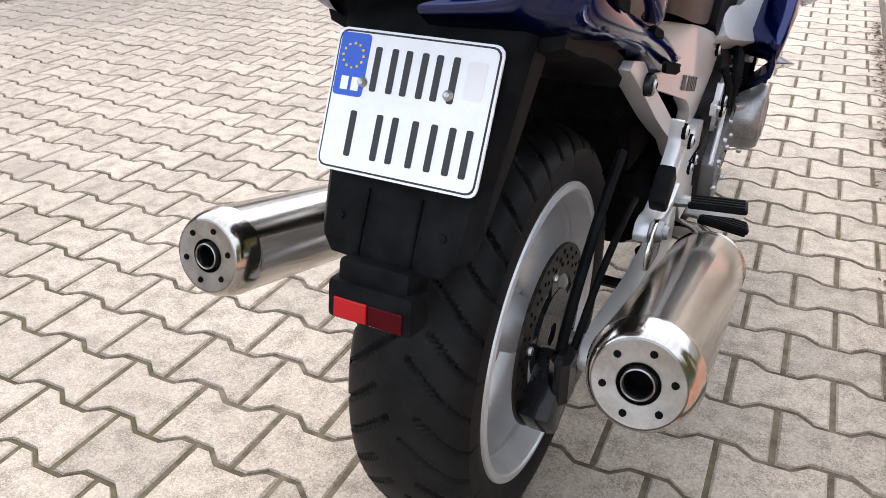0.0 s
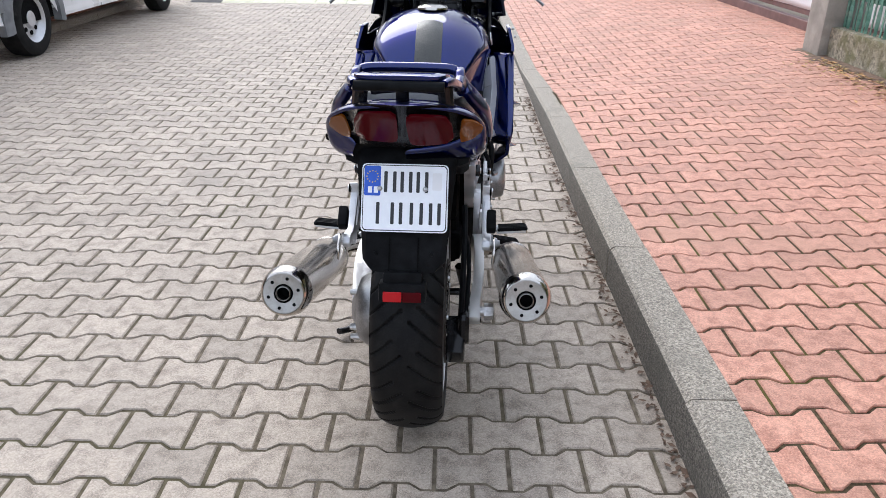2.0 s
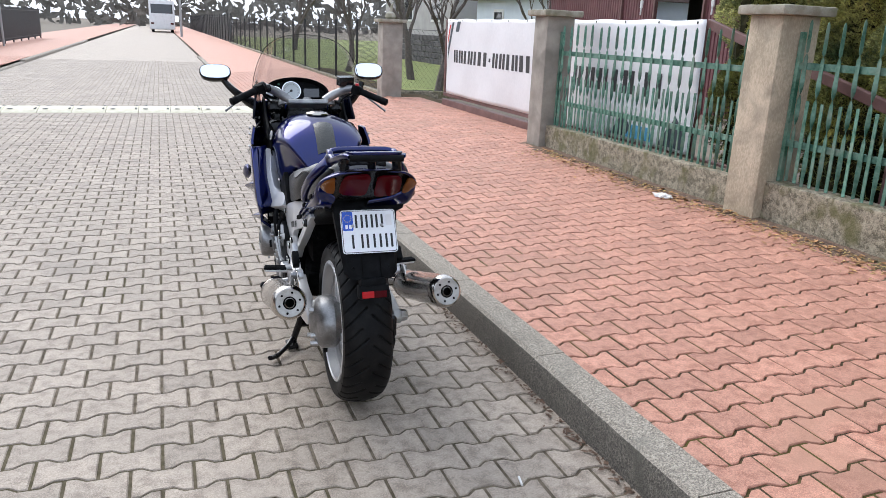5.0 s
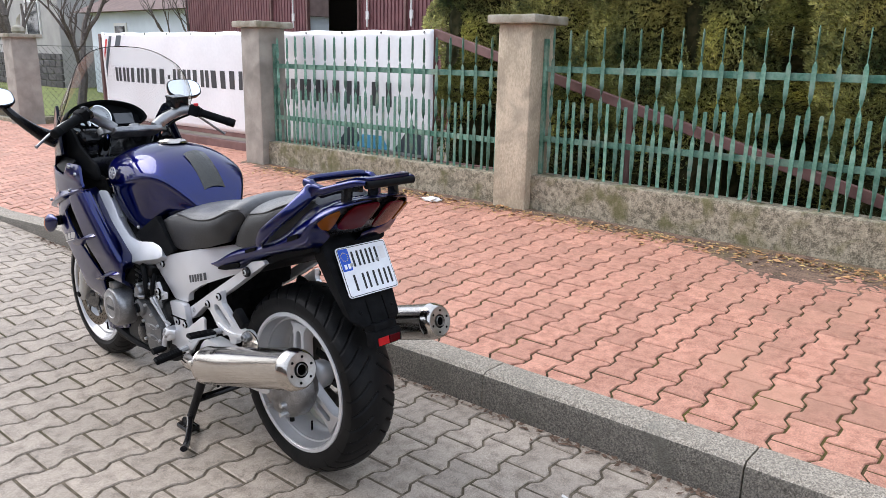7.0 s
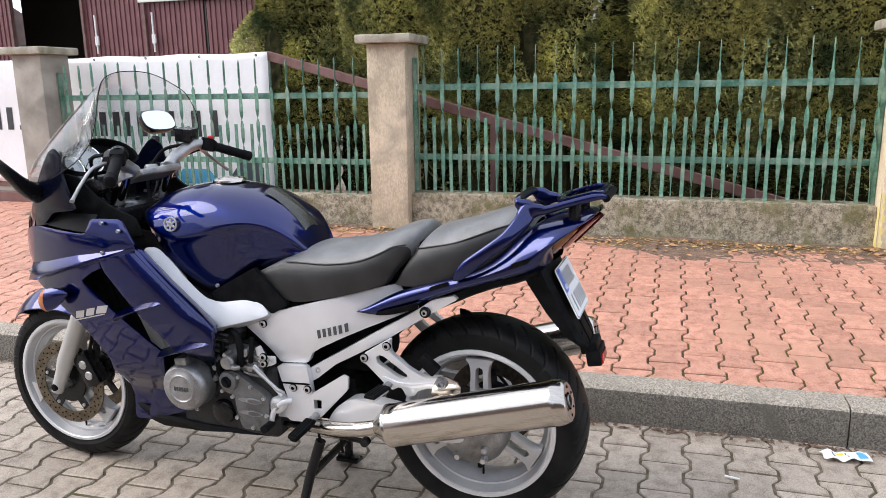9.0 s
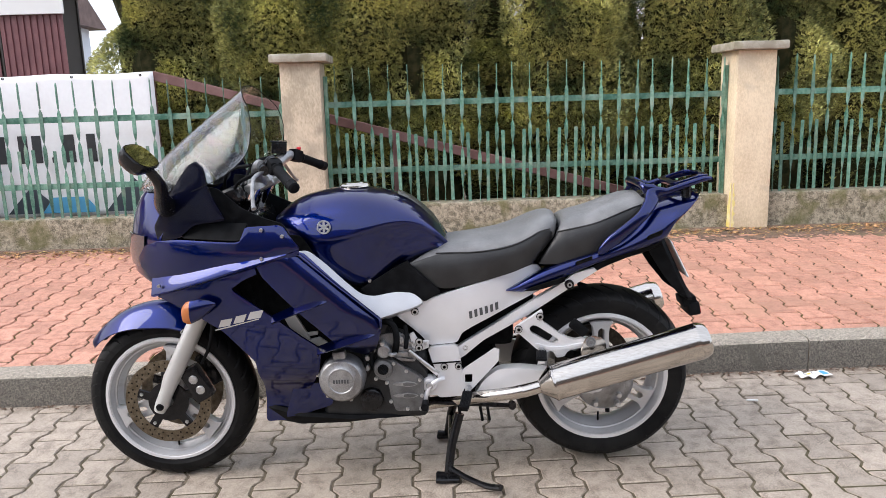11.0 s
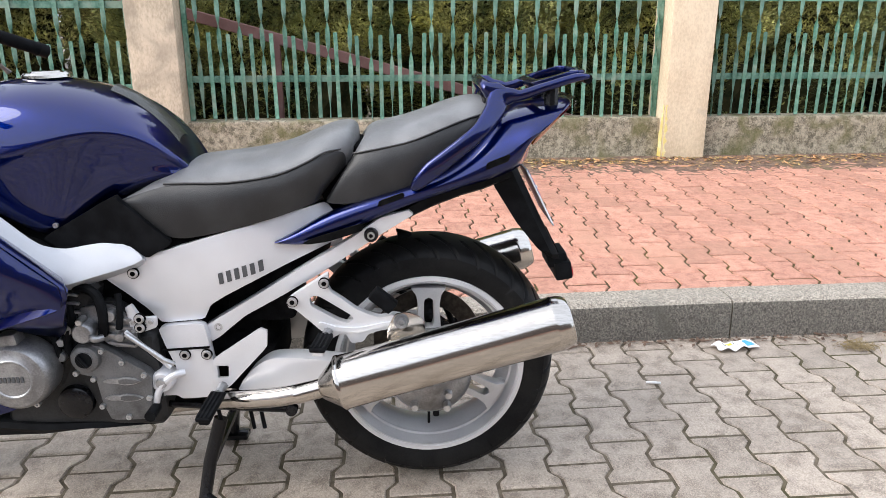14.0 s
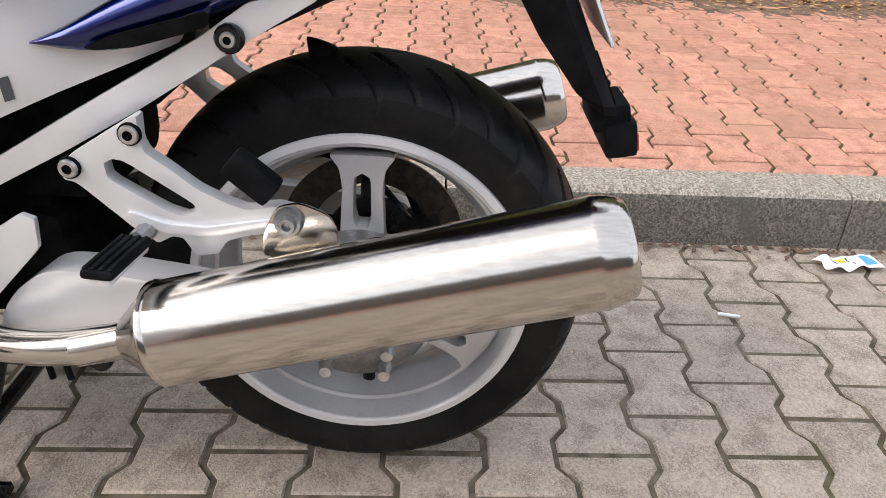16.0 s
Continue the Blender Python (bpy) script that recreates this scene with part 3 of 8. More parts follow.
bar_meshes, short_mesh = [], None
for bay, (ya, yb) in enumerate(bays):
    wall_bm = bmesh.new()
    box(wall_bm, (WALL_X + 0.17, (ya + yb) / 2, 0.270 if bay == 0 else 0.30), (0.20, yb - ya - 0.002, 0.42), 0.015, segs=2)
    bmesh.ops.subdivide_edges(wall_bm, edges=[e for e in wall_bm.edges if e.calc_length() > 0.3], cuts=24, use_grid_fill=True)
    bmesh.ops.subdivide_edges(wall_bm, edges=[e for e in wall_bm.edges if e.calc_length() > 0.16], cuts=5, use_grid_fill=True)
    for v in wall_bm.verts:
        v.co += 0.004 * noise.noise_vector(v.co * 5.0) + 0.002 * noise.noise_vector(v.co * 23.0)
    tagged(part("wall_plinth", wall_bm, CONCRETE), "low weathered concrete wall under the green fence", "wall", "fence plinths", "structure")
    sunk = -0.050 if bay == 0 else 0.0
    fence = thing("fence", (FENCE_X, ya, sunk), "green-painted iron fence with twisted bars on a concrete wall", "fence", "green fence bays")
    for z, h, d in ((TOP_RAIL, 0.045, 0.012), (LOW_RAIL, 0.042, 0.012)):
        bm = bmesh.new()
        box(bm, (0.016, (yb - ya) / 2, z), (d, yb - ya - 0.006, h), 0.002)
        box(bm, (0.030, (yb - ya) / 2, z + h / 2 - 0.003), (0.03, yb - ya - 0.006, 0.005))
        part("rail", bm, FENCE, fence)
    for y in (0.018, yb - ya - 0.018):
        bm = bmesh.new()
        box(bm, (0.02, y, 0.97), (0.035, 0.03, 1.06), 0.003)
        part("end_post", bm, FENCE, fence)
    n = round((yb - ya) / 0.139)
    step = (yb - ya) / n
    for i in range(n):
        if not bar_meshes:
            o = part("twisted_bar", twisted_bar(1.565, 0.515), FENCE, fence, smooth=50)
            # the grained cover over the cushion's top, its colour lightened for sky sheen
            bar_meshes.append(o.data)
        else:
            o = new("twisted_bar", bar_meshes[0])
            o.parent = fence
        o.location = (0.0, (i + 0.5) * step - step * 0.2, random.uniform(-0.012, 0.012))
        o.rotation_euler = (radians(random.uniform(-0.5, 0.5)), 0, radians(random.uniform(-5, 5)))
        if short_mesh is None:
            bm = bmesh.new()
            box(bm, (0, 0, 0.785), (0.006, 0.026, 0.545), 0.001)
            s = part("short_bar", bm, FENCE, fence, smooth=0)
            short_mesh = s.data
        else:
            s = new("short_bar", short_mesh)
            s.parent = fence
        s.location = (0.004, (i + 0.5) * step + step * 0.3, random.uniform(-0.012, 0.012))
        s.rotation_euler = (radians(random.uniform(-1.0, 1.0)), 0, radians(random.uniform(-10, 10)))

# ---- the sliding gate with its tail frame and the banner ----
GATE_X = 3.40
gate = thing("sliding_gate", (GATE_X, 3.72, 0), "maroon steel sliding gate with a triangular tail frame, behind the fence", "gate")


def gate_bar(name, a, b, w=0.06, d=0.05):
    bm = bmesh.new()
    a, b = Vector((0, *a)), Vector((0, *b))
    mid, span = (a + b) / 2, b - a
    box(bm, mid, (d, span.length, w), 0.004, Matrix.Rotation(math.atan2(span.z, span.y), 4, "X"))
    return part(name, bm, GATE, gate)


gate_bar("beam", (6.35, 0.27), (-4.4, 0.27), 0.13, 0.09)
gate_bar("beam", (6.35, 0.41), (-4.4, 0.41), 0.05)
gate_bar("beam", (6.35, 1.55), (0.0, 1.55), 0.05)
gate_bar("brace", (0.0, 1.56), (-4.35, 0.36), 0.075)
for y, top in ((6.32, 1.53), (4.2, 1.53), (2.1, 1.53), (0.02, 1.53), (-1.95, 0.99)):
    gate_bar("upright", (y, 0.44), (y, top), 0.06)

bm = bmesh.new()
Y0B, Y1B = 3.70, 9.92
cols = [Y0B + (Y1B - Y0B) * i / 90 for i in range(91)]
rows_b = [0.44 + (1.585 - 0.44) * i / 22 for i in range(23)]


def banner_x(y, z):
    return GATE_X - 0.045 - 0.010 * math.sin(y * 2.3 + z * 1.4) * (1.6 - z) - 0.008 * noise.noise((y * 1.7, z * 3.0, 4.0)) - 0.016 * max(0.0, 0.7 - z) * noise.noise((y * 3.1, z, 9.0))


def banner_z(y, z):
    return z + 0.006 * math.cos((y - Y0B) * 2 * math.pi / 0.78) * (1 if z > 1.5 else 0.2)


g = [[bm.verts.new((banner_x(y, z), y, banner_z(y, z))) for y in cols] for z in rows_b]
skin(bm, g, False)
banner = part("banner", bm, BANNER, smooth=60)
sol = banner.modifiers.new("sheet", "SOLIDIFY")
sol.thickness, sol.offset = 0.002, 0
tagged(banner, "white advertising banner with dark print, laced to the gate", "banner")


def banner_print(name, outline, mat, lift=0.004):
    """A flat printed shape lying on the banner, from an outline of (y, z)."""
    b = sheet(outline, soft=False, step=0.08)
    for v in b.verts:
        v.co.x = banner_x(v.co.y, v.co.z) - lift
    return part(name, b, mat, banner, smooth=60)


# the printed line is given as plain bars of its letters' size
y = 9.60
for nth, w in enumerate((0.17, 0.18, 0.12, 0.18, 0.11, 0.16, 0.16, 0.08, 0.18, 0.18, 0.12, 0.18, 0.15, 0.14, 0.14, 0.10, 0.10, 0.05, 0.19, 0.14, 0.19, 0.19, 0.19, 0.14, 0.19, 0.05, 0.13, 0.10)):
    high = 0.185 + (9.6 - y) * 0.008
    tall = 0.05 if w == 0.08 else 0.045 if w == 0.05 else high
    base = (0.94 if w != 0.08 else 1.01) - (0.055 if nth > 17 else 0.0)
    if w >= 0.17:
        o = [(y, base), (y, base + tall), (y - w * 0.40, base + tall), (y - w * 0.40, base)]
        banner_print("text_bar", o, BANNER_INK)
        banner_print("text_bar", [(p - w * 0.58, q) for p, q in o], BANNER_INK)
    else:
        banner_print("text_bar", [(y, base), (y, base + tall), (y - w * 0.72, base + tall), (y - w * 0.72, base)], BANNER_INK)
    y -= w * (1.13 if nth > 17 else 1.0) + 0.045
banner_print("print_stripe", [(9.86, 1.15), (9.70, 1.54), (9.62, 1.54), (9.86, 0.98)], BANNER_SLATE)
banner_print("print_stripe", [(9.87, 1.30), (9.80, 1.50), (9.75, 1.50), (9.87, 1.20)], BANNER_RED, 0.006)
banner_print("print_stripe", [(9.56, 1.40), (9.49, 1.55), (9.35, 1.55), (9.42, 1.40)], BANNER_SLATE)
banner_print("print_wedge", [(5.0, 0.47), (4.78, 0.70), (4.55, 0.47)], BANNER_SLATE)
banner_print("print_wedge", [(4.72, 0.47), (4.62, 0.60), (4.35, 0.60), (4.25, 0.47)], BANNER_BLUE, 0.006)
banner_print("print_wedge", [(4.20, 0.47), (3.95, 0.75), (3.80, 0.62), (3.80, 0.47)], BANNER_SLATE)
for i in range(12):
    bm = bmesh.new()
    lathe(bm, [(0.004, 0), (0.011, 0), (0.011, -0.003), (0.004, -0.003)], Matrix.Translation((GATE_X - 0.055, Y0B + 0.1 + 0.545 * i, 1.565)), 12, True)
    part("eyelet", bm, DARK, banner)

# ---- the thuja hedge ----


def thuja_profile(a, z, h, r, lumps):
    """Radius of a thuja's crown, uneven with its limbs."""
    p = r * min(1.0, 0.56 + z * 0.34) * (1 - max(0.0, (z - 2.3) / (h - 2.0)) ** 1.7 * 0.92)
    for la, lz, amp in lumps:
        d2 = ((a - la + math.pi) % (2 * math.pi) - math.pi) ** 2 * 4 + ((z - lz) / 0.24) ** 2
        if d2 < 5:
            p += amp * math.exp(-d2)
    return p


def thuja_crown(seed, h=4.2, r=0.62):
    """Many small flat sprays, finest and densest towards the street."""
    rnd = random.Random(seed)
    lumps = [(rnd.uniform(0, 6.28), rnd.uniform(0.2, h), rnd.uniform(-0.19, 0.15)) for _ in range(110)]
    verts, faces = [], []
    for i in range(28000):
        z = 0.10 + (3.1 if rnd.random() < 0.84 else h - 0.15) * rnd.random()
        a = math.pi + rnd.gauss(0, 1.0) if rnd.random() < 0.85 else rnd.uniform(0, 2 * math.pi)
        prof = thuja_profile(a, min(z, h - 0.05), h, r, lumps) * (1 - 0.30 * rnd.random() ** 2.4)
        # the foot of an old hedge is bare and brown inside
        if z < 0.95 and rnd.random() > 0.10 + 0.85 * (z / 0.95) ** 2:
            continue
        c = Vector((prof * math.cos(a), prof * math.sin(a), z))
        out = Vector((math.cos(a), math.sin(a), rnd.uniform(0.1, 1.2))).normalized()
        side = Vector((-math.sin(a), math.cos(a), rnd.uniform(-0.5, 0.5))).normalized()
        tw = rnd.uniform(-1.3, 1.3)
        side = (side * math.cos(tw) + side.cross(out) * math.sin(tw)).normalized()
        size = rnd.uniform(0.024, 0.054)
        base = c - out * size * 0.3
        for ang in (-0.7, 0.0, 0.7):
            d = (out * math.cos(ang) + side * math.sin(ang)).normalized()
            wv = d.cross(out.cross(side)).normalized() * size * 0.125
            tip = base + d * size * rnd.uniform(0.75, 1.15)
            mid = base + d * size * 0.5
            k = len(verts)
            verts += [base, mid + wv, tip, mid - wv]
            faces.append((k, k + 1, k + 2, k + 3))
    me = bpy.data.meshes.new("crown")
    me.from_pydata(verts, [], faces)
    me.materials.append(LEAF)
    return me


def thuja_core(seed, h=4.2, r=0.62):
    """A solid near-black core whose colour stands in for the shade inside a thuja."""
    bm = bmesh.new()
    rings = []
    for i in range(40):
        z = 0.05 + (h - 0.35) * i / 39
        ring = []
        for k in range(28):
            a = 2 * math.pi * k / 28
            # broad at the foot, which puts the hedge's low shade into the shape
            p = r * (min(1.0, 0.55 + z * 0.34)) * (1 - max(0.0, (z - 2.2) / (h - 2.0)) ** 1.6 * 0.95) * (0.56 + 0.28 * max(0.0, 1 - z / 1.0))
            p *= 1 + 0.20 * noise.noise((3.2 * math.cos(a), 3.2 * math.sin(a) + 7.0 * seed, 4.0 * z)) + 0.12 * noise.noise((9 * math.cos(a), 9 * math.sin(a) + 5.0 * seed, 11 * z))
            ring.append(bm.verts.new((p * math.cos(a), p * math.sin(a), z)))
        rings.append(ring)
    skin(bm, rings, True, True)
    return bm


crowns = [thuja_crown(s) for s in (1, 2, 3)]
first_thujas = []
for i, y in enumerate((3.92, 2.78, 2.02, 1.50, 0.20, -0.98, -1.80, -2.7, -3.6, -4.5)):
    at = (4.35 + random.uniform(-0.08, 0.08), y, 0.13)
    if i < 3:
        t = thing("thuja", at, "tall olive-green thuja hedge tree with brownish inner sprays", "conifer", "thuja hedge")
        bm = bmesh.new()
        tube(bm, [(0, 0, -0.02), (0.01, 0, 1.2), (0, 0.02, 2.6), (0, 0, 3.9)], [0.07, 0.055, 0.035, 0.008], 8)
        part("trunk", bm, BARK, t)
        part("inner_crown", thuja_core(i + 1), LEAF_SHADE, t, smooth=0)
        crown = new("crown", crowns[i])
        crown.parent, crown["kind"] = t, "stuff"
        first_thujas.append(t)
    else:
        t = copy_thing(first_thujas[i % 3], Matrix.Translation(at) @ Matrix.Rotation(((i * 7) % 5 - 2) * 0.22, 4, "Z") @ Matrix.Diagonal((1, 1, random.uniform(0.92, 1.12), 1)))
    s = random.uniform(0.94, 1.1)
    t.scale = (s, s, s)
# a lower one fills the foot of the gap before the lattice
t = copy_thing(first_thujas[1], Matrix.Translation((4.45, 0.86, 0.13)) @ Matrix.Rotation(0.4, 4, "Z") @ Matrix.Diagonal((0.9, 0.9, 0.52, 1)))
t["label"] = "short olive-green thuja between two taller ones"
for y, tall in ((-0.40, 0.50), (-2.24, 0.62), (2.42, 1.05), (3.35, 1.05), (-3.15, 0.7)):
    t = copy_thing(first_thujas[2], Matrix.Translation((4.72, y, 0.13)) @ Matrix.Rotation(0.3 * y, 4, "Z") @ Matrix.Diagonal((0.9, 0.9, tall, 1)))
    t["label"] = "short olive-green thuja between two taller ones"

# ---- buildings behind the fence ----
shed = thing("shed", (8.0, 6.45, 0.1), "maroon corrugated steel garage with a half-open door", "garage")


def corrugated(w, h, pitch=0.09, deep=0.018):
    bm = bmesh.new()
    pts, y = [], 0.0
    while y < w - 1e-6:
        for dy, dx in ((0, 0), (0.60 * pitch, 0), (0.68 * pitch, deep), (0.92 * pitch, deep)):
            if y + dy <= w:
                pts.append((dx, y + dy))
        y += pitch
    pts.append((0, w))
    lo = [bm.verts.new((x, yy, 0)) for x, yy in pts]
    hi = [bm.verts.new((x, yy, h)) for x, yy in pts]
    skin(bm, [lo, hi], False)
    return bm


for ya, w, name in ((0.0, 1.95, "panel"), (2.0, 1.12, "door"), (4.62, 1.1, "door"), (5.75, 3.2, "panel")):
    o = part(name, corrugated(w, 3.4), SHED, shed, smooth=0, at=(0, ya, 0))
    sd = o.modifiers.new("sheet", "SOLIDIFY")
    sd.thickness = 0.01
for ya, w in ((3.12, 0.05), (4.57, 0.05), (1.95, 0.05), (5.70, 0.05)):
    bm = bmesh.new()
    box(bm, (-0.01, ya + w / 2, 1.7), (0.08, w, 3.4), 0.005)
    part("frame_post", bm, GATE, shed)
for c, sz in (((2.5, 3.85, 1.7), (0.05, 6.0, 3.4)), ((1.25, 0.9, 1.7), (2.5, 0.05, 3.4)), ((1.25, 8.9, 1.7), (2.5, 0.05, 3.4))):
    bm = bmesh.new()
    box(bm, c, sz)
    part("inner_wall", bm, SHED_DARK, shed, smooth=0)
bm = bmesh.new()
box(bm, (1.3, 4.5, 3.45), (3.2, 9.4, 0.1), 0.01)
part("roof", bm, ROOF, shed)
bm = bmesh.new()
box(bm, (-0.05, 1.0, 2.80), (0.03, 2.1, 0.60), 0.005)
part("signboard", bm, SIGN_WHITE, shed, "blank white signboard")
for ya in (1.82, 2.9, 5.0):
    bm = bmesh.new()
    tube(bm, [(-0.05, ya, 1.75), (-0.05, ya, 2.35)], 0.015, 8)
    box(bm, (-0.045, ya, 1.95), (0.03, 0.07, 0.14), 0.005)
    part("lock_bar", bm, SIGN_WHITE, shed, "pale lock bar")


def house(at, size, wall_mat, label, roof_h, windows, plinth=False):
    h = thing("house", at, label, "house", "houses behind the fence")
    bm = bmesh.new()
    box(bm, (0, 0, size[2] / 2), size, 0.02)
    part("wall", bm, wall_mat, h)
    bm = bmesh.new()
    sx, sy = size[0] / 2 + 0.35, size[1] / 2 + 0.35
    z = size[2]
    a = [bm.verts.new(p) for p in ((-sx, -sy, z - 0.08), (sx, -sy, z - 0.08), (sx, sy, z - 0.08), (-sx, sy, z - 0.08))]
    r = [bm.verts.new(p) for p in ((0, -sy, z + roof_h), (0, sy, z + roof_h))]
    bm.faces.new((a[0], a[3], r[1], r[0])), bm.faces.new((a[2], a[1], r[0], r[1])), bm.faces.new((a[1], a[0], r[0])), bm.faces.new((a[3], a[2], r[1])), bm.faces.new(a[::-1])
    part("roof", bm, ROOF, h, smooth=0)
    for y, zc, w, hh in windows:
        bm = bmesh.new()
        box(bm, (-size[0] / 2 - 0.01, y, zc), (0.06, w, hh), 0.005)
        wo = part("window", bm, SIGN_WHITE, h)
        bm = bmesh.new()
        box(bm, (-size[0] / 2 - 0.045, y, zc), (0.02, w - 0.16, hh - 0.16))
        part("pane", bm, GLASS_DARK, wo)
    if plinth:
        for k in range(5):
            yy = -size[1] / 2
            while yy < size[1] / 2:
                w = random.uniform(0.35, 0.6)
                bm = bmesh.new()
                box(bm, (-size[0] / 2 - 0.02, yy + w / 2, 0.12 + 0.22 * k), (0.08, w - 0.03, 0.19), 0.01)
                part("stone", bm, STONE, h)
                yy += w
    return h


house((11.5, 19.0, 0.1), (5.5, 5.6, 2.35), WALL_WHITE, "white rendered outbuilding with a brown sheet roof", 1.4, [(1.0, 1.55, 0.7, 0.85)])
house((12.5, 29.0, 0.1), (7.0, 9.0, 4.6), WALL_GREY, "grey house with a dark stone plinth", 2.0, [(-2.6, 2.2, 1.1, 1.2), (0.8, 2.2, 1.1, 1.2), (3.0, 2.2, 1.0, 1.2)], True)
house((16.0, 12.5, 0.1), (5.0, 4.0, 3.4), WALL_WHITE, "pale neighbour house with a brown roof", 1.8, [(0.0, 2.0, 0.9, 1.0)])
house((14.5, -1.2, 0.1), (4.0, 9.0, 4.2), SIGN_WHITE, "cream house behind the thuja hedge", 1.8, [(1.7, 2.6, 0.9, 1.1)])

# a lattice screen that shows between two thujas
lattice = thing("lattice_screen", (7.2, -0.2, 0.10), "brown diagonal wooden lattice screen behind the hedge", "trellis")
for k in range(-7, 17):
    for sgn in (1, -1):
        bm = bmesh.new()
        box(bm, (0.012 * sgn, k * 0.14 + 0.2, 1.24), (0.012, 0.02, 3.2), 0.002, Matrix.Rotation(radians(42 * sgn), 4, "X"))
        part("slat", bm, BARK, lattice)

# ---- far gate pillar, mesh fence, posts and bare trees ----
p = thing("gate_pillar", (2.88, 11.55, 0.1), "weathered grey concrete gate pillar with a flat cap", "pillar")
part("shaft", rough_block((0, 0, 0.70), (0.36, 0.34, 1.42), 3, 0.004), PILLAR_GREY, p)
part("cap", rough_block((0, 0, 1.435), (0.48, 0.46, 0.055), 2, 0.003), CAP, p)
bm = bmesh.new()
lathe(bm, [(0.0, 0), (0.07, 0.0), (0.10, 0.04), (0.08, 0.10), (0.03, 0.13), (0.0, 0.135)], Matrix.Translation((0, 0, 1.46)) @ Matrix.Rotation(radians(-90), 4, "Y"), 14)
tube(bm, [(0, 0, 1.58), (0.02, 0, 1.68), (0.05, 0.01, 1.74)], [0.03, 0.025, 0.008], 8)
part("finial", bm, CAP, p, "small cast garden ornament")


def mesh_fence(name, at, length, turn, label):
    f = thing(name, at, label, "fence", "wire fences", rz=turn)
    n = int(length / 2.0)
    for i in range(n + 1):
        bm = bmesh.new()
        tube(bm, [(0, i * 2.0, -0.1), (0, i * 2.0, 1.42)], 0.028, 8)
        lathe(bm, [(0.0, 0), (0.035, 0.0), (0.035, 0.03), (0.0, 0.06)], Matrix.Translation((0, i * 2.0, 1.42)) @ Matrix.Rotation(radians(-90), 4, "Y"), 8)
        part("post", bm, BLACK_IRON, f)
    bm = bmesh.new()
    box(bm, (0, length / 2, 0.06), (0.12, length, 0.26), 0.01)
    part("plinth", bm, CONCRETE, f)
    bm = bmesh.new()
    for k in range(int(length / 0.085)):
        for sgn in (1, -1):
            y = k * 0.085
            a, b = (y, 0.2), (y + 1.1 * sgn * 0.8, 1.3)
            if not 0 <= b[0] <= length:
                s = (0 - a[0]) / (b[0] - a[0]) if b[0] < 0 else (length - a[0]) / (b[0] - a[0])
                b = (a[0] + s * (b[0] - a[0]), a[1] + s * (b[1] - a[1]))
            tube(bm, [(0, *a), (0, *b)], 0.0022, 3, False)
    for z in (0.2, 1.3):
        tube(bm, [(0, 0, z), (0, length, z)], 0.004, 4, False)
    part("wire_mesh", bm, BLACK_IRON, f, smooth=0)["kind"] = "stuff"
    return f


mesh_fence("wire_fence", (2.83, 11.8, 0.1), 32, 0, "dark wire-mesh fence on a low plinth along the lawn")
mesh_fence("wire_fence", (3.05, 12.0, 0.1), 8, -90, "dark wire-mesh fence across the lawn")


def bare_tree(at, h, seed, label="leafless garden tree with a forked dark trunk"):
    rnd = random.Random(seed)
    t = thing("bare_tree", at, label, "tree", "bare trees")
    bm, lm = bmesh.new(), bmesh.new()

    def limb(target, p, d, length, r, level):
        pts, q = [p], p
        for k in range(4):
            d = (d + Vector((rnd.uniform(-0.25, 0.25), rnd.uniform(-0.25, 0.25), 0.08))).normalized()
            q = q + d * length / 4
            pts.append(q)
        tube(target, pts, [r * (1 - 0.14 * k) for k in range(5)], 6 if level < 2 else 4)
        if level < 4:
            for k in range(3 if level else 4):
                i = rnd.randint(2, 4)
                nd = (d + Vector((rnd.uniform(-1, 1), rnd.uniform(-1, 1), rnd.uniform(0.0, 0.7)))).normalized()
                limb(lm, pts[i], nd, length * rnd.uniform(0.5, 0.75), r * 0.52, level + 1)

    limb(bm, Vector((0, 0, -0.05)), Vector((0.05, 0.08, 1)).normalized(), h * 0.4, h * 0.022, 0)
    part("trunk", bm, BARE_BARK, t)
    part("crown", lm, BARE_BARK, t)
    return t


for i, (x, y, h) in enumerate(((4.4, 13.2, 4.2), (5.2, 17.5, 5.0), (4.2, 20.5, 4.6), (6.5, 24.0, 5.5), (8.0, 15.0, 4.0), (-9.5, 44, 8.0), (-10.5, 52, 9.0), (5.5, 38, 7.0))):
    bare_tree((x, y, 0.13 if x > 0 else -0.02), h, 20 + i)

# a hazy line of trees and houses at the street's end
bm = bmesh.new()
rnd = random.Random(5)
for k in range(1500):
    x, y = rnd.uniform(-60, 50), rnd.uniform(130, 170)
    hh = rnd.uniform(4, 11)
    z = rnd.uniform(0.0, hh)
    w = rnd.uniform(0.5, 1.6)
    c = Vector((x, y, z))
    a = rnd.uniform(0, 3.1)
    d = Vector((math.cos(a), 0.3, math.sin(a))) * w
    e = Vector((-math.sin(a), 0.2, math.cos(a))) * w * 0.35
    bm.faces.new([bm.verts.new(q) for q in (c - d, c - e, c + d, c + e)])
far_woods = part("far_trees", bm, FAR_WOOD, smooth=0)
tagged(far_woods, "hazy bare trees at the end of the street", "trees", kind="stuff")

# ---- across the street ----


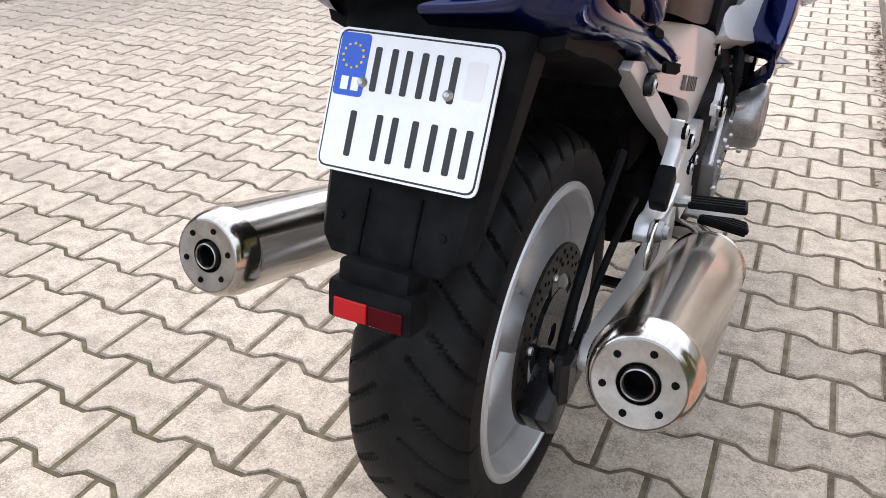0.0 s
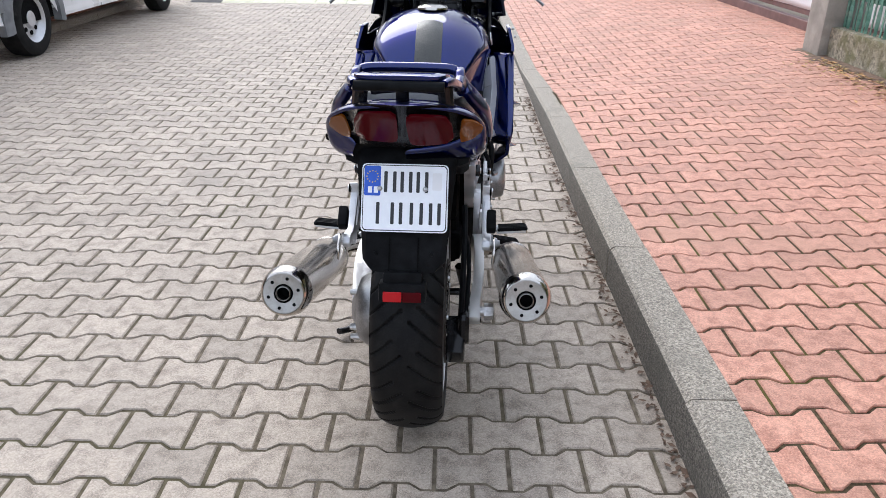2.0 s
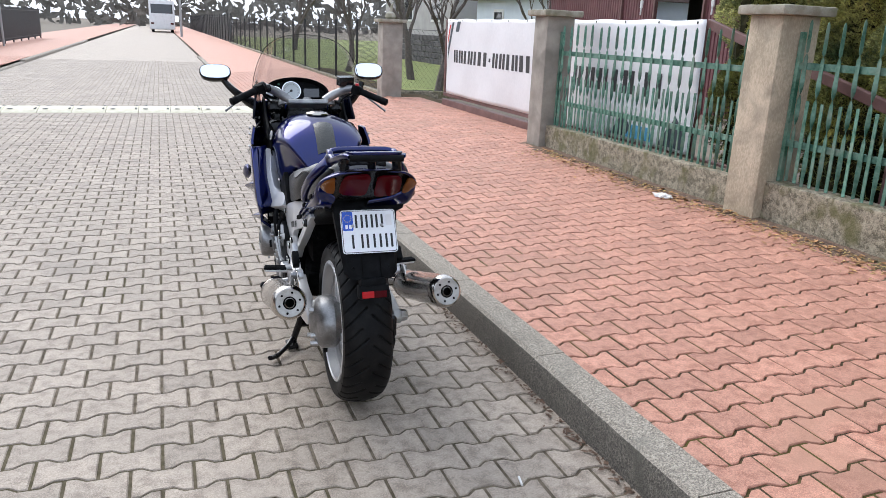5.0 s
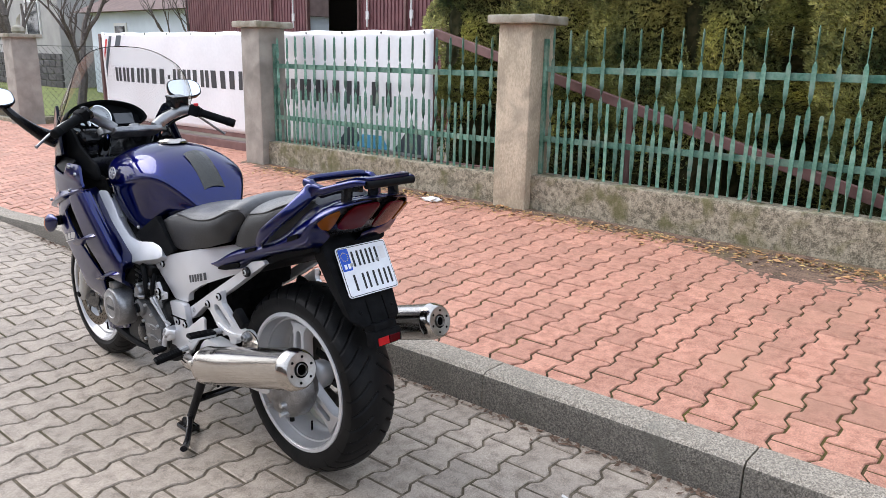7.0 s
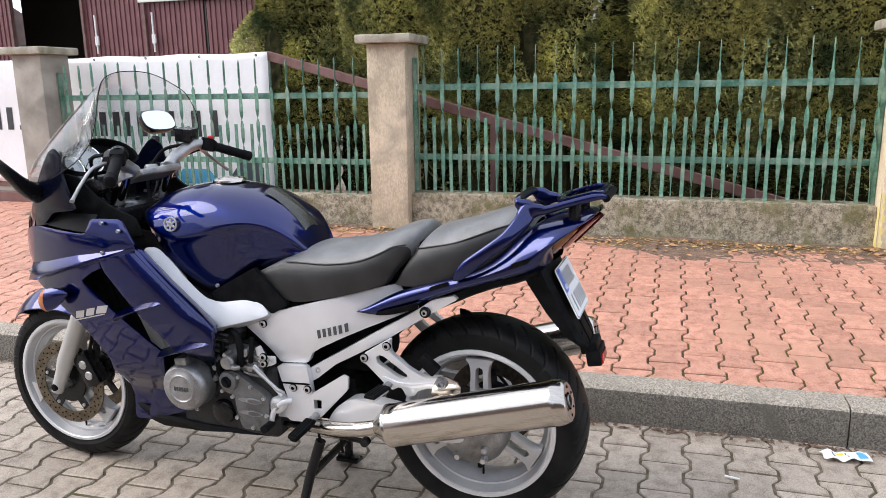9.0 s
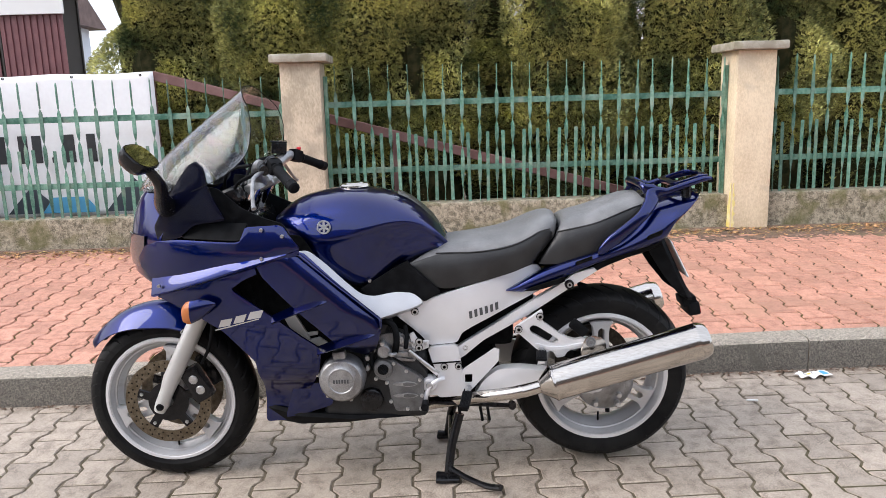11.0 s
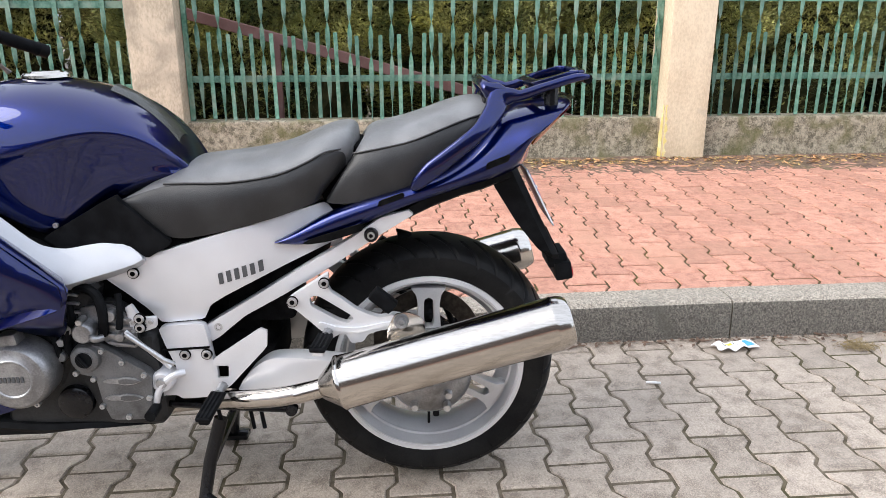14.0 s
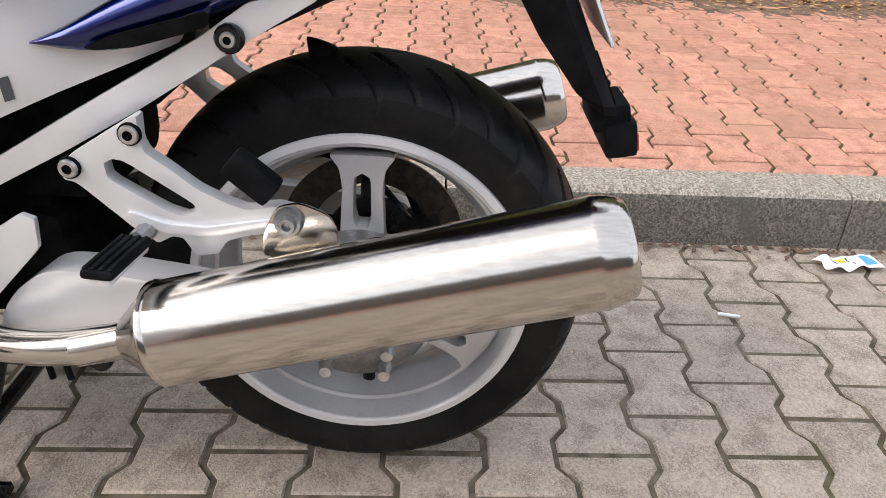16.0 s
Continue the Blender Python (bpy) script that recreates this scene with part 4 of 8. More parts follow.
def iron_fence(at, length, h, pitch, label, z0=0.1):
    f = thing("iron_fence", at, label, "fence", "iron fences")
    for z in (z0 + 0.1, h - 0.12):
        bm = bmesh.new()
        box(bm, (0, length / 2, z), (0.03, length, 0.04), 0.003)
        part("rail", bm, BLACK_IRON, f)
    bm = bmesh.new()
    for k in range(int(length / pitch)):
        box(bm, (0.0, k * pitch + pitch / 2, (h + z0) / 2), (0.015, pitch * 0.62, h - z0))
    part("slats", bm, BLACK_IRON, f, smooth=0)["kind"] = "stuff"
    for k in range(int(length / 2.2) + 1):
        bm = bmesh.new()
        box(bm, (-0.03, k * 2.2, h / 2), (0.06, 0.06, h + 0.08), 0.004)
        part("post", bm, BLACK_IRON, f)
    return f


# unseen wall, added so that the motorcycle's left side reflects something dark
bm = bmesh.new()
box(bm, (-9.3, -3.5, 1.85), (0.25, 23.0, 3.7), 0.02)
tagged(part("wall_across_street", bm, WALL_DIM), "plain unseen wall added across the street to give dark reflections", "wall", kind="structure")
bm = bmesh.new()
box(bm, (-7.2, 17.0, 0.28), (0.3, 11.0, 0.62), 0.02)
tagged(part("garden_wall", bm, TAN_WALL), "low tan rendered garden wall across the street", "wall", kind="structure")
iron_fence((-7.2, 11.6, 0.56), 10.8, 1.25, 0.11, "black slatted iron fence on the tan wall", 0.03)
iron_fence((-7.05, 22.9, 0.10), 3.0, 1.75, 0.10, "black slatted driveway gate across the street")
iron_fence((-7.2, 27.5, 0.10), 20.0, 1.55, 0.11, "black slatted iron fence along the far footway")
iron_fence((2.95, 44.0, 0.10), 60.0, 1.7, 0.14, "dark iron fence along the far pavement")
for x, y, r, h in ((-6.95, 28.7, 0.15, 8.0), (-6.9, 34.0, 0.045, 3.2), (0.75, 64.0, 0.1, 7.0)):
    t = thing("street_pole", (x, y, 0.08), "grey street pole on the footway" if r > 0.06 else "thin grey sign post on the footway", "pole")
    bm = bmesh.new()
    tube(bm, [(0, 0, -0.1), (0, 0, h)], [r, r * 0.7], 12)
    part("shaft", bm, POLE, t)
bus = thing("bus", (-0.55, 84, 0), "white coach seen from behind, far down the street", "bus")
bm = bmesh.new()
box(bm, (0, 4.5, 1.75), (2.5, 9, 2.9), 0.15, segs=3)
part("body", bm, VAN_WHITE, bus)
bm = bmesh.new()
box(bm, (0, -0.02, 2.35), (2.1, 0.05, 0.9), 0.02)
part("rear_window", bm, GLASS_DARK, bus)
for x in (-0.95, 0.95):
    bm = bmesh.new()
    lathe(bm, [(0.1, -0.15), (0.48, -0.15), (0.5, -0.1), (0.5, 0.1), (0.48, 0.15), (0.1, 0.15)], Matrix.Translation((x, 1.9, 0.5)), 20, True)
    part("wheel", bm, RUBBER, bus)
    bm = bmesh.new()
    box(bm, (x, -0.03, 0.9), (0.3, 0.04, 0.16), 0.02)
    part("tail_lamp", bm, LENS_RED, bus)

# speed hump of cream and black rubber blocks
hump = thing("speed_hump", (-4.15, 11.3, 0), "cream and black bolted rubber speed hump across the street", "speed hump")
for k in range(10):
    bm = bmesh.new()
    w = 0.47
    prof = [(-0.42, 0.0), (-0.40, 0.012), (-0.20, 0.045), (0.0, 0.055), (0.20, 0.045), (0.40, 0.012), (0.42, 0.0)]
    rings = [[bm.verts.new((x, py, pz)) for py, pz in prof] for x in (k * w + 0.004, k * w + w - 0.004)]
    skin(bm, rings, True, True)
    blk = part("block", bm, HUMP_W if 0 < k else HUMP_B, hump)
    bm = bmesh.new()
    for py in (-0.22, 0.22):
        lathe(bm, [(0.0, 0.006), (0.035, 0.006), (0.04, 0.0)], Matrix.Translation((k * w + 0.1, py, 0.042)) @ Matrix.Rotation(radians(-90), 4, "Y"), 10)
        box(bm, (k * w + 0.43, py * 0.8, 0.045), (0.03, 0.14, 0.012), 0.003)
    part("bolt", bm, HUMP_B, blk)

# ---- the white van ----
van = thing("van", (-4.13, 9.87, 0), "white panel van with grey side trims, parked at the far kerb", "van")
VAN_PROF = [(-4.55, 0.42), (-4.60, 0.60), (-4.60, 2.30), (-4.45, 2.42), (-0.62, 2.42), (-0.30, 2.30), (0.34, 1.42), (0.78, 1.18), (0.92, 0.95), (0.94, 0.50), (0.86, 0.34), (0.46, 0.33)]


def arch(cy, r, n=9):
    return [(cy + r * math.cos(math.pi * k / n), 0.33 + r * 1.02 * math.sin(math.pi * k / n)) for k in range(n + 1)]


bm = bmesh.new()
outline = VAN_PROF + arch(0.0, 0.44) + arch(-3.45, 0.44)
rings = []
for x, inset in ((0.0, 0.03), (-0.03, 0.0), (-1.0, 0.0), (-1.97, 0.0), (-2.0, 0.03)):
    cy, cz = -1.8, 1.3
    rings.append([bm.verts.new((x - (0.16 * max(0.0, z - 1.15) ** 1.4 if x > -1 else -0.16 * max(0.0, z - 1.15) ** 1.4), y + (cy - y) * inset * 0.1, z + (cz - z) * inset * 0.1)) for y, z in outline])
skin(bm, rings, True)
bm.faces.new(rings[0]), bm.faces.new(rings[-1][::-1])
bmesh.ops.triangulate(bm, faces=[f for f in bm.faces if len(f.verts) > 4])
body = part("body", bm, VAN_WHITE, van, smooth=40)


def van_plate(name, y0, y1, z0, z1, mat, x=0.016, d=0.03, bev=0.008, parent=None):
    b = bmesh.new()
    box(b, (x - d / 2, (y0 + y1) / 2, (z0 + z1) / 2), (d, abs(y1 - y0), z1 - z0), bev, segs=2)
    return part(name, b, mat, parent or van)


for y0, y1 in ((-4.5, -3.98), (-2.92, -2.02), (-2.0, -0.92), (-0.9, -0.56)):
    van_plate("side_trim", y0, y1, 0.46, 0.70, VAN_TRIM, 0.022)
for y0, y1 in ((-2.92, -2.02), (-2.0, -0.56)):
    van_plate("sill", y0, y1, 0.30, 0.44, VAN_WHITE, -0.005, 0.06)
for cy in (0.0, -3.45):
    bm = bmesh.new()
    rings = []
    for k in range(13):
        a = math.pi * (k / 12) * 1.08 - 0.12
        c, s = math.cos(a), math.sin(a)
        rings.append([bm.verts.new((x, cy + r * c, 0.33 + r * 1.02 * s)) for x, r in ((0.03, 0.435), (0.035, 0.50), (0.012, 0.56), (-0.05, 0.56), (-0.05, 0.435))])
    skin(bm, rings, True, True)
    part("wheel_arch", bm, VAN_TRIM, van)
    bm = bmesh.new()
    box(bm, (-1.0, cy, 0.62), (1.9, 0.9, 0.62))
    part("wheel_well", bm, DARK, van, smooth=0)
    for x in (-0.12, -1.85):
        bm = bmesh.new()
        up = 0.085 if x < -1 else 0.0
        lathe(bm, [(0.20, -0.10), (0.30, -0.105), (0.335, -0.085), (0.34, 0.0), (0.335, 0.085), (0.30, 0.105), (0.215, 0.10), (0.20, 0.0)], Matrix.Translation((x, cy, 0.34 + up)), 32, True)
        w = part("wheel", bm, RUBBER, van)
        bm = bmesh.new()
        lathe(bm, [(0.0, 0.075), (0.07, 0.075), (0.09, 0.05), (0.17, 0.04), (0.20, 0.085), (0.218, 0.098), (0.218, 0.0), (0.0, 0.0)], Matrix.Translation((x, cy, 0.34 + up)), 28)
        rim = part("rim", bm, WHEEL_PAINT, w)
        for k in range(8):
            bm = bmesh.new()
            a = k * math.pi / 4
            lathe(bm, [(0.0, 0.054), (0.022, 0.054), (0.024, 0.03)], Matrix.Translation((x, cy + 0.125 * math.cos(a), 0.34 + up + 0.125 * math.sin(a))), 10)
            part("hole", bm, DARK, w)
for y in (-0.92, -2.02, -2.94):
    van_plate("door_seam", y - 0.006, y + 0.006, 0.44, 1.9, DARK, 0.0015 - 0.0, 0.004, 0)
van_plate("window", -0.80, 0.02, 1.45, 2.02, GLASS_DARK, -0.05, 0.04)
for y in (-1.03, -0.80):
    van_plate("door_handle", y - 0.035, y + 0.035, 1.02, 1.24, BLACK, 0.03, 0.04, 0.012)
for y, z in ((-2.30, 0.58), (0.62, 0.75)):
    van_plate("side_marker", y - 0.05, y + 0.05, z - 0.03, z + 0.03, LENS_AMBER, 0.035, 0.02, 0.008)
bm = bmesh.new()
box(bm, (0.14, -0.02, 1.45), (0.2, 0.10, 0.36), 0.03, segs=3)
tube(bm, [(-0.03, -0.02, 1.32), (0.1, -0.02, 1.34)], 0.03, 8)
part("door_mirror", bm, BLACK, van)
van_plate("headlamp", 0.55, 0.86, 0.92, 1.12, LENS_CLEAR, 0.01, 0.03)
van_plate("fuel_flap", -0.84, -0.66, 0.50, 0.66, VAN_TRIM, 0.03, 0.012)

# ---- litter ----
tissue = bmesh.new()
bmesh.ops.create_icosphere(tissue, subdivisions=3, radius=1.0)
for v in tissue.verts:
    v.co = Vector((v.co.x * 0.055, v.co.y * 0.085, max(-0.006, v.co.z * 0.020))) * (1 + 0.5 * noise.noise(v.co * 3.0)) + Vector((0, 0, 0.008))
tagged(part("crumpled_tissue", tissue, PAPER, at=(2.66, 3.08, walk_z(2.66, 3.08) + 0.002), smooth=20), "crumpled white tissue lying on the pavement", "litter")

wrapper = thing("wrapper", (0.300, -0.19, 0.020), "torn white and blue printed wrapper lying by the kerb", "litter", rz=8)
bm = bmesh.new()
g = [[bm.verts.new((x, y, 0.009 + 0.016 * noise.noise((x * 34, y * 30, 1.0)))) for y in np.linspace(-0.078, 0.078, 19)] for x in np.linspace(-0.03, 0.03, 10)]
skin(bm, g, False)
part("film", shell(bm, 0.001, 0), PAPER, wrapper)
for y0, y1, x0, x1, mt in ((-0.070, -0.040, -0.015, 0.024, BANNER_BLUE), (0.004, 0.030, -0.004, 0.022, STAR), (-0.006, -0.002, -0.018, 0.022, BANNER_SLATE), (0.036, 0.040, -0.010, 0.024, BANNER_SLATE)):
    bm = bmesh.new()
    g = [[bm.verts.new((x, y, 0.0105 + 0.016 * noise.noise((x * 34, y * 30, 1.0)))) for y in np.linspace(y0, y1, 8)] for x in np.linspace(x0, x1, 5)]
    skin(bm, g, False)
    part("print_patch", bm, mt, wrapper)
butt = bmesh.new()
tube(butt, [(0, 0, 0.005), (0.01, 0.045, 0.005)], 0.0042, 8)
tagged(part("cigarette_end", butt, PAPER, at=(0.052, 0.175, 0.016)), "pale cigarette end on the pavers", "litter")


def leaf_litter(name, n, place, label, seed, mat=LEAF_DRY, size=(0.015, 0.04)):
    rnd = random.Random(seed)
    bm = bmesh.new()
    for _ in range(n):
        x, y, z = place(rnd)
        s, a, tl = rnd.uniform(*size), rnd.uniform(0, 6.28), rnd.uniform(-0.5, 0.5)
        d = Vector((math.cos(a), math.sin(a), tl * 0.5)) * s
        e = Vector((-math.sin(a), math.cos(a), rnd.uniform(-0.4, 0.4))) * s * 0.45
        c = Vector((x, y, z + 0.004 + abs(d.z) * 0.6 + abs(e.z) * 0.6))
        vs = [bm.verts.new(q) for q in (c - d, c - e * 0.9 + Vector((0, 0, s * 0.12)), c + d, c + e)]
        bm.faces.new(vs)
    return tagged(part(name, bm, mat, smooth=0), label, "leaves", kind="stuff")


def by_wall(rnd):
    x = WALL_X - 0.01 - abs(rnd.gauss(0, 0.13))
    y = rnd.uniform(-4.5, 5.4)
    return x, y, max(walk_z(x, y), drift_z(x, y))


def by_kerb(rnd):
    y = rnd.uniform(-2.5, 5.0)
    return KERB_X - 0.006 - abs(rnd.gauss(0, 0.026)), y, fall(0, y)


# trodden soil that has crept over the stones along the wall
drift_xs = [WALL_X + 0.085 - 0.66 * i / 32 for i in range(33)][::-1]
drift_ys = [-6 + 0.022 * i for i in range(542)]


def drift_z(x, y):
    d = WALL_X + 0.085 - x
    n = noise.noise((x * 2.2, y * 1.3, 0.0)) * 0.0050 + noise.noise((x * 9, y * 9, 4.0)) * 0.0026 + noise.noise((x * 31, y * 31, 7.0)) * 0.0046
    return walk_z(x, y) + 0.0078 - (0.0205 + 0.028 * min(1.0, max(0.0, (y - 0.4) / 1.6))) * d + n - (0.012 if d > 0.65 else 0.0)


quad_sheet("soil_drift", drift_xs, drift_ys, drift_z, DRIFT, "brown trodden soil crept over the pavers along the wall", "soil", "stuff")
leaf_litter("fallen_leaves", 1500, by_wall, "brown fallen leaves and twigs along the wall's foot", 3, size=(0.010, 0.030))
leaf_litter("dry_needles", 3400, by_wall, "yellow dry needles scattered along the wall's foot", 8, NEEDLE, (0.004, 0.016))
leaf_litter("kerb_debris", 900, by_kerb, "brown leaf crumbs and dirt in the gutter", 4, BARK, (0.005, 0.017))
rnd = random.Random(8)
tuft = bmesh.new()
for _ in range(110):
    a, l = rnd.uniform(0, 6.28), rnd.uniform(0.02, 0.055)
    c = Vector((rnd.gauss(0, 0.014), rnd.gauss(0, 0.026), 0.004))
    tube(tuft, [c, c + Vector((math.cos(a) * l * 0.5, math.sin(a) * l * 0.5, rnd.uniform(0.004, 0.02))), c + Vector((math.cos(a) * l, math.sin(a) * l, 0.004))], 0.0011, 3, False)
tagged(part("dry_tuft", tuft, STRAW, at=(0.27, -0.63, 0.015)), "dry straw-coloured grass tuft on the pavers", "grass", kind="stuff")

# ---- the touring motorcycle, on its centre stand ----
bike = thing("motorcycle", (-0.322, 0.94, 0.0), "dark blue sport-touring motorcycle with silver frame, on its centre stand", "motorcycle", rz=-1.8)
AXLE_R, AXLE_F = (0.010, 0.333), (1.55, 0.281)


def fair_v(u, w):
    """Half width of the fairing at a place along and above the machine."""
    a = max(0.0, (u - 1.0) / 0.66)
    v = 0.285 * max(0.0, 1 - a ** 2.6) ** 0.6 if a < 1 else 0.0
    if w > 0.88:
        v *= 1 - 0.9 * (w - 0.88)
    if w < 0.64:
        v *= 1 - 0.62 * (0.64 - w)
    if w < 0.44:
        v = max(0.165, v - 0.62 * (0.44 - w)) if u < 1.25 else v
    return v


def side_panel(name, outline, vf, mat, parent=bike, thick=0.006, hole=None, label="", both=True, step=0.05, bev=0.002, cut=0.18, soft=True):
    """A bent body panel on the left, and its twin on the right."""
    bm = sheet(outline, hole, soft, step, cut)
    for v in bm.verts:
        v.co.x = -(vf(v.co.y, v.co.z) if callable(vf) else vf)
    ob = part(name, shell(bm, thick, bev), mat, parent, label, smooth=40)
    if both:
        mirrored(ob)
    return ob


def bolts(places, r=0.008, h=0.005, mat=BOLT, parent=bike, both=True, name="bolt"):
    for u, w, v in places:
        bm = bmesh.new()
        lathe(bm, [(0.0, -h * 0.4), (r * 0.45, -h * 0.4), (r * 0.5, -h), (r * 0.85, -h), (r, -h * 0.5), (r, 0.004)], Matrix.Translation((-v, u, w)), 14)
        o = part(name, bm, mat, parent)
        if both:
            mirrored(o)
        if r > 0.0085 and mat is BOLT:
            for nm, prof in (("washer", [(r * 0.98, -h * 0.45), (r * 1.14, -h * 0.35), (r * 1.16, 0.003)]), ("bolt_socket", [(0.0, -h * 0.62), (r * 0.42, -h * 0.62), (r * 0.47, -h * 1.03), (r * 0.50, -h * 1.03)])):
                bm = bmesh.new()
                lathe(bm, prof, Matrix.Translation((-v, u, w)), 14)
                q = part(nm, bm, DARK, parent)
                if both:
                    mirrored(q)


def half_loft(sections, closed_bottom=False):
    """A body from half sections of (x, z), each at its u (or with a u of its own), mirrored over the middle."""
    bm = bmesh.new()
    rings = []
    for u, pts in sections:
        p3 = [(p[0], p[2] if len(p) > 2 else u, p[1]) for p in pts]
        ring = [(-x, y, z) for x, y, z in p3[::-1] if x > 1e-6] + p3
        rings.append([bm.verts.new(q) for q in ring])
    skin(bm, rings, closed_bottom, closed_bottom)
    return bm


# wheels


def wheel(name, axle, R, half, rim_r, rim_half, spoke_x, label, x0=0.0, phase=90, grooves=36):
    crown = curve_pts([(R - 0.034, -half * 0.97, 0), (R - 0.020, -half * 0.84, 0), (R - 0.009, -half * 0.60, 0), (R - 0.002, -half * 0.28, 0), (R, 0.0, 0),
                       (R - 0.002, half * 0.28, 0), (R - 0.009, half * 0.60, 0), (R - 0.020, half * 0.84, 0), (R - 0.034, half * 0.97, 0)], 5)
    prof = [(rim_r + 0.004, -rim_half), (rim_r + 0.018, -half * 0.93), (R - 0.055, -half)] + [(q.x, q.y) for q in crown] + [(R - 0.055, half), (rim_r + 0.018, half * 0.93), (rim_r + 0.004, rim_half), (rim_r - 0.004, 0.0)]
    bm = bmesh.new()
    segs, rings = 720, []
    for r, x in prof:
        ring = []
        for k in range(segs):
            a = 2 * math.pi * k / segs
            ax = abs(x)
            # slanting grooves over the shoulders, every second one reaching the middle
            turn = a * grooves / (2 * math.pi) - ax / half * 1.5 + (0.5 if x < 0 else 0.0)
            ph = turn % 1.0
            deep = 0.0
            if r > R - 0.05:
                lo, hi = (0.10, 0.96) if int(turn) % 2 else (0.34, 0.99)
                if lo < ax / half < hi:
                    deep = 0.007 * max(0.0, 1 - abs(ph - 0.5) / 0.085) ** 0.5
            ring.append(bm.verts.new((x, (r - deep) * math.cos(a), (r - deep) * math.sin(a))))
        rings.append(ring)
    rings.append(rings[0])
    skin(bm, rings)
    w = part(name, bm, TREAD, bike, label, smooth=28, at=(x0, *axle))
    bm = bmesh.new()
    lathe(bm, [(rim_r + 0.006, -rim_half - 0.004), (rim_r + 0.010, -rim_half + 0.004), (rim_r - 0.002, -rim_half + 0.012), (rim_r - 0.008, -rim_half * 0.6), (rim_r - 0.026, -rim_half * 0.15), (rim_r - 0.026, rim_half * 0.15), (rim_r - 0.008, rim_half * 0.6),
               (rim_r - 0.002, rim_half - 0.012), (rim_r + 0.010, rim_half - 0.004), (rim_r + 0.006, rim_half + 0.004), (rim_r - 0.006, rim_half + 0.004), (rim_r - 0.016, rim_half * 0.6), (rim_r - 0.036, rim_half * 0.2), (rim_r - 0.036, -rim_half * 0.2), (rim_r - 0.016, -rim_half * 0.6), (rim_r - 0.006, -rim_half - 0.004)], None, 72, True)
    rim = part("rim", bm, WHEEL_PAINT, w, smooth=40)
    for sx in (-1, 1):
        bm = bmesh.new()
        lathe(bm, [(rim_r + 0.011, sx * (rim_half + 0.001)), (rim_r + 0.009, sx * (rim_half + 0.006)), (rim_r - 0.001, sx * (rim_half + 0.007)), (rim_r - 0.004, sx * (rim_half + 0.003))], None, 72)
        part("rim_lip", bm, SILVER, rim)
        bm = bmesh.new()
        lathe(bm, [(rim_r - 0.012, sx * rim_half * 0.66), (rim_r - 0.020, sx * rim_half * 0.62), (rim_r - 0.021, sx * rim_half * 0.55), (rim_r - 0.016, sx * rim_half * 0.50)], None, 72)
        part("bead_ridge", bm, WHEEL_PAINT, rim)
    for k in range(3):
        bm = sheet([(0.030, -0.034), (0.075, -0.030), (0.150, -0.026), (rim_r - 0.045, -0.030), (rim_r - 0.026, -0.044), (rim_r - 0.026, 0.044), (rim_r - 0.045, 0.030), (0.150, 0.026), (0.075, 0.030), (0.030, 0.034)],
                   [(0.095, -0.008), (0.110, -0.012), (0.165, -0.011), (0.172, 0.0), (0.165, 0.011), (0.110, 0.012), (0.095, 0.008)], True, 0.04, 0.12)
        for v in bm.verts:
            v.co.x = spoke_x * (1 - (v.co.y / rim_r) * 0.4) - 0.020
        shell(bm, -0.036, 0.006)
        bmesh.ops.transform(bm, matrix=Matrix.Rotation(radians(phase + 120 * k), 4, "X"), verts=bm.verts)
        part("spoke", bm, WHEEL_PAINT, rim)
    bm = bmesh.new()
    lathe(bm, [(0.0, spoke_x - 0.05), (0.03, spoke_x - 0.05), (0.045, spoke_x - 0.035), (0.052, spoke_x), (0.045, spoke_x + 0.05), (0.03, spoke_x + 0.07), (0.0, spoke_x + 0.07)], None, 32)
    part("hub", bm, WHEEL_PAINT, rim)
    bm = bmesh.new()
    tube(bm, [(-0.02, 0, -rim_r + 0.03), (-0.02, 0, -rim_r + 0.065)], 0.0035, 6)
    part("valve", bm, BLACK, rim)
    return w


def brake_disc(axle, x, r, r_in, parent, mat=DISC, label="drilled brown-tinted brake disc"):
    bm = bmesh.new()
    lathe(bm, [(r_in, x - 0.0025), (r, x - 0.0025), (r, x + 0.0025), (r_in, x + 0.0025)], None, 64, True)
    d = part("brake_disc", bm, mat, parent, label, smooth=30)
    sg = -1 if x < 0 else 1
    bm = bmesh.new()
    n = 24
    for k in range(n):
        for rr, da in ((r - 0.010, 0.0), (r - 0.021, 0.4), (r - 0.031, 0.0)):
            a = 2 * math.pi * (k + da) / n
            lathe(bm, [(0.0, 0.0033 * sg), (0.0034, 0.0033 * sg), (0.0034, 0.0)], Matrix.Translation((x, rr * math.cos(a), rr * math.sin(a))), 6)
    part("drilling", bm, DARK, d)["kind"] = "stuff"
    bm = bmesh.new()
    for k in range(5):
        a = 2 * math.pi * k / 5 + 0.3
        m = Matrix.Rotation(a, 4, "X")
        box(bm, m @ Vector((x, 0.07, 0)), (0.006, 0.085, 0.034), 0.003, m)
    lathe(bm, [(0.018, x - 0.004), (0.072, x - 0.004), (0.072, x + 0.004), (0.018, x + 0.004)], None, 32, True)
    part("disc_carrier", bm, GLOSS_BLACK, d)
    for k in range(5):
        a = 2 * math.pi * k / 5 + 0.3
        bm = bmesh.new()
        lathe(bm, [(0.0, 0.007 * sg), (0.006, 0.007 * sg), (0.007, 0.002 * sg)], Matrix.Translation((x, 0.098 * math.cos(a), 0.098 * math.sin(a))), 10)
        part("disc_bolt", bm, BOLT, d)
    return d


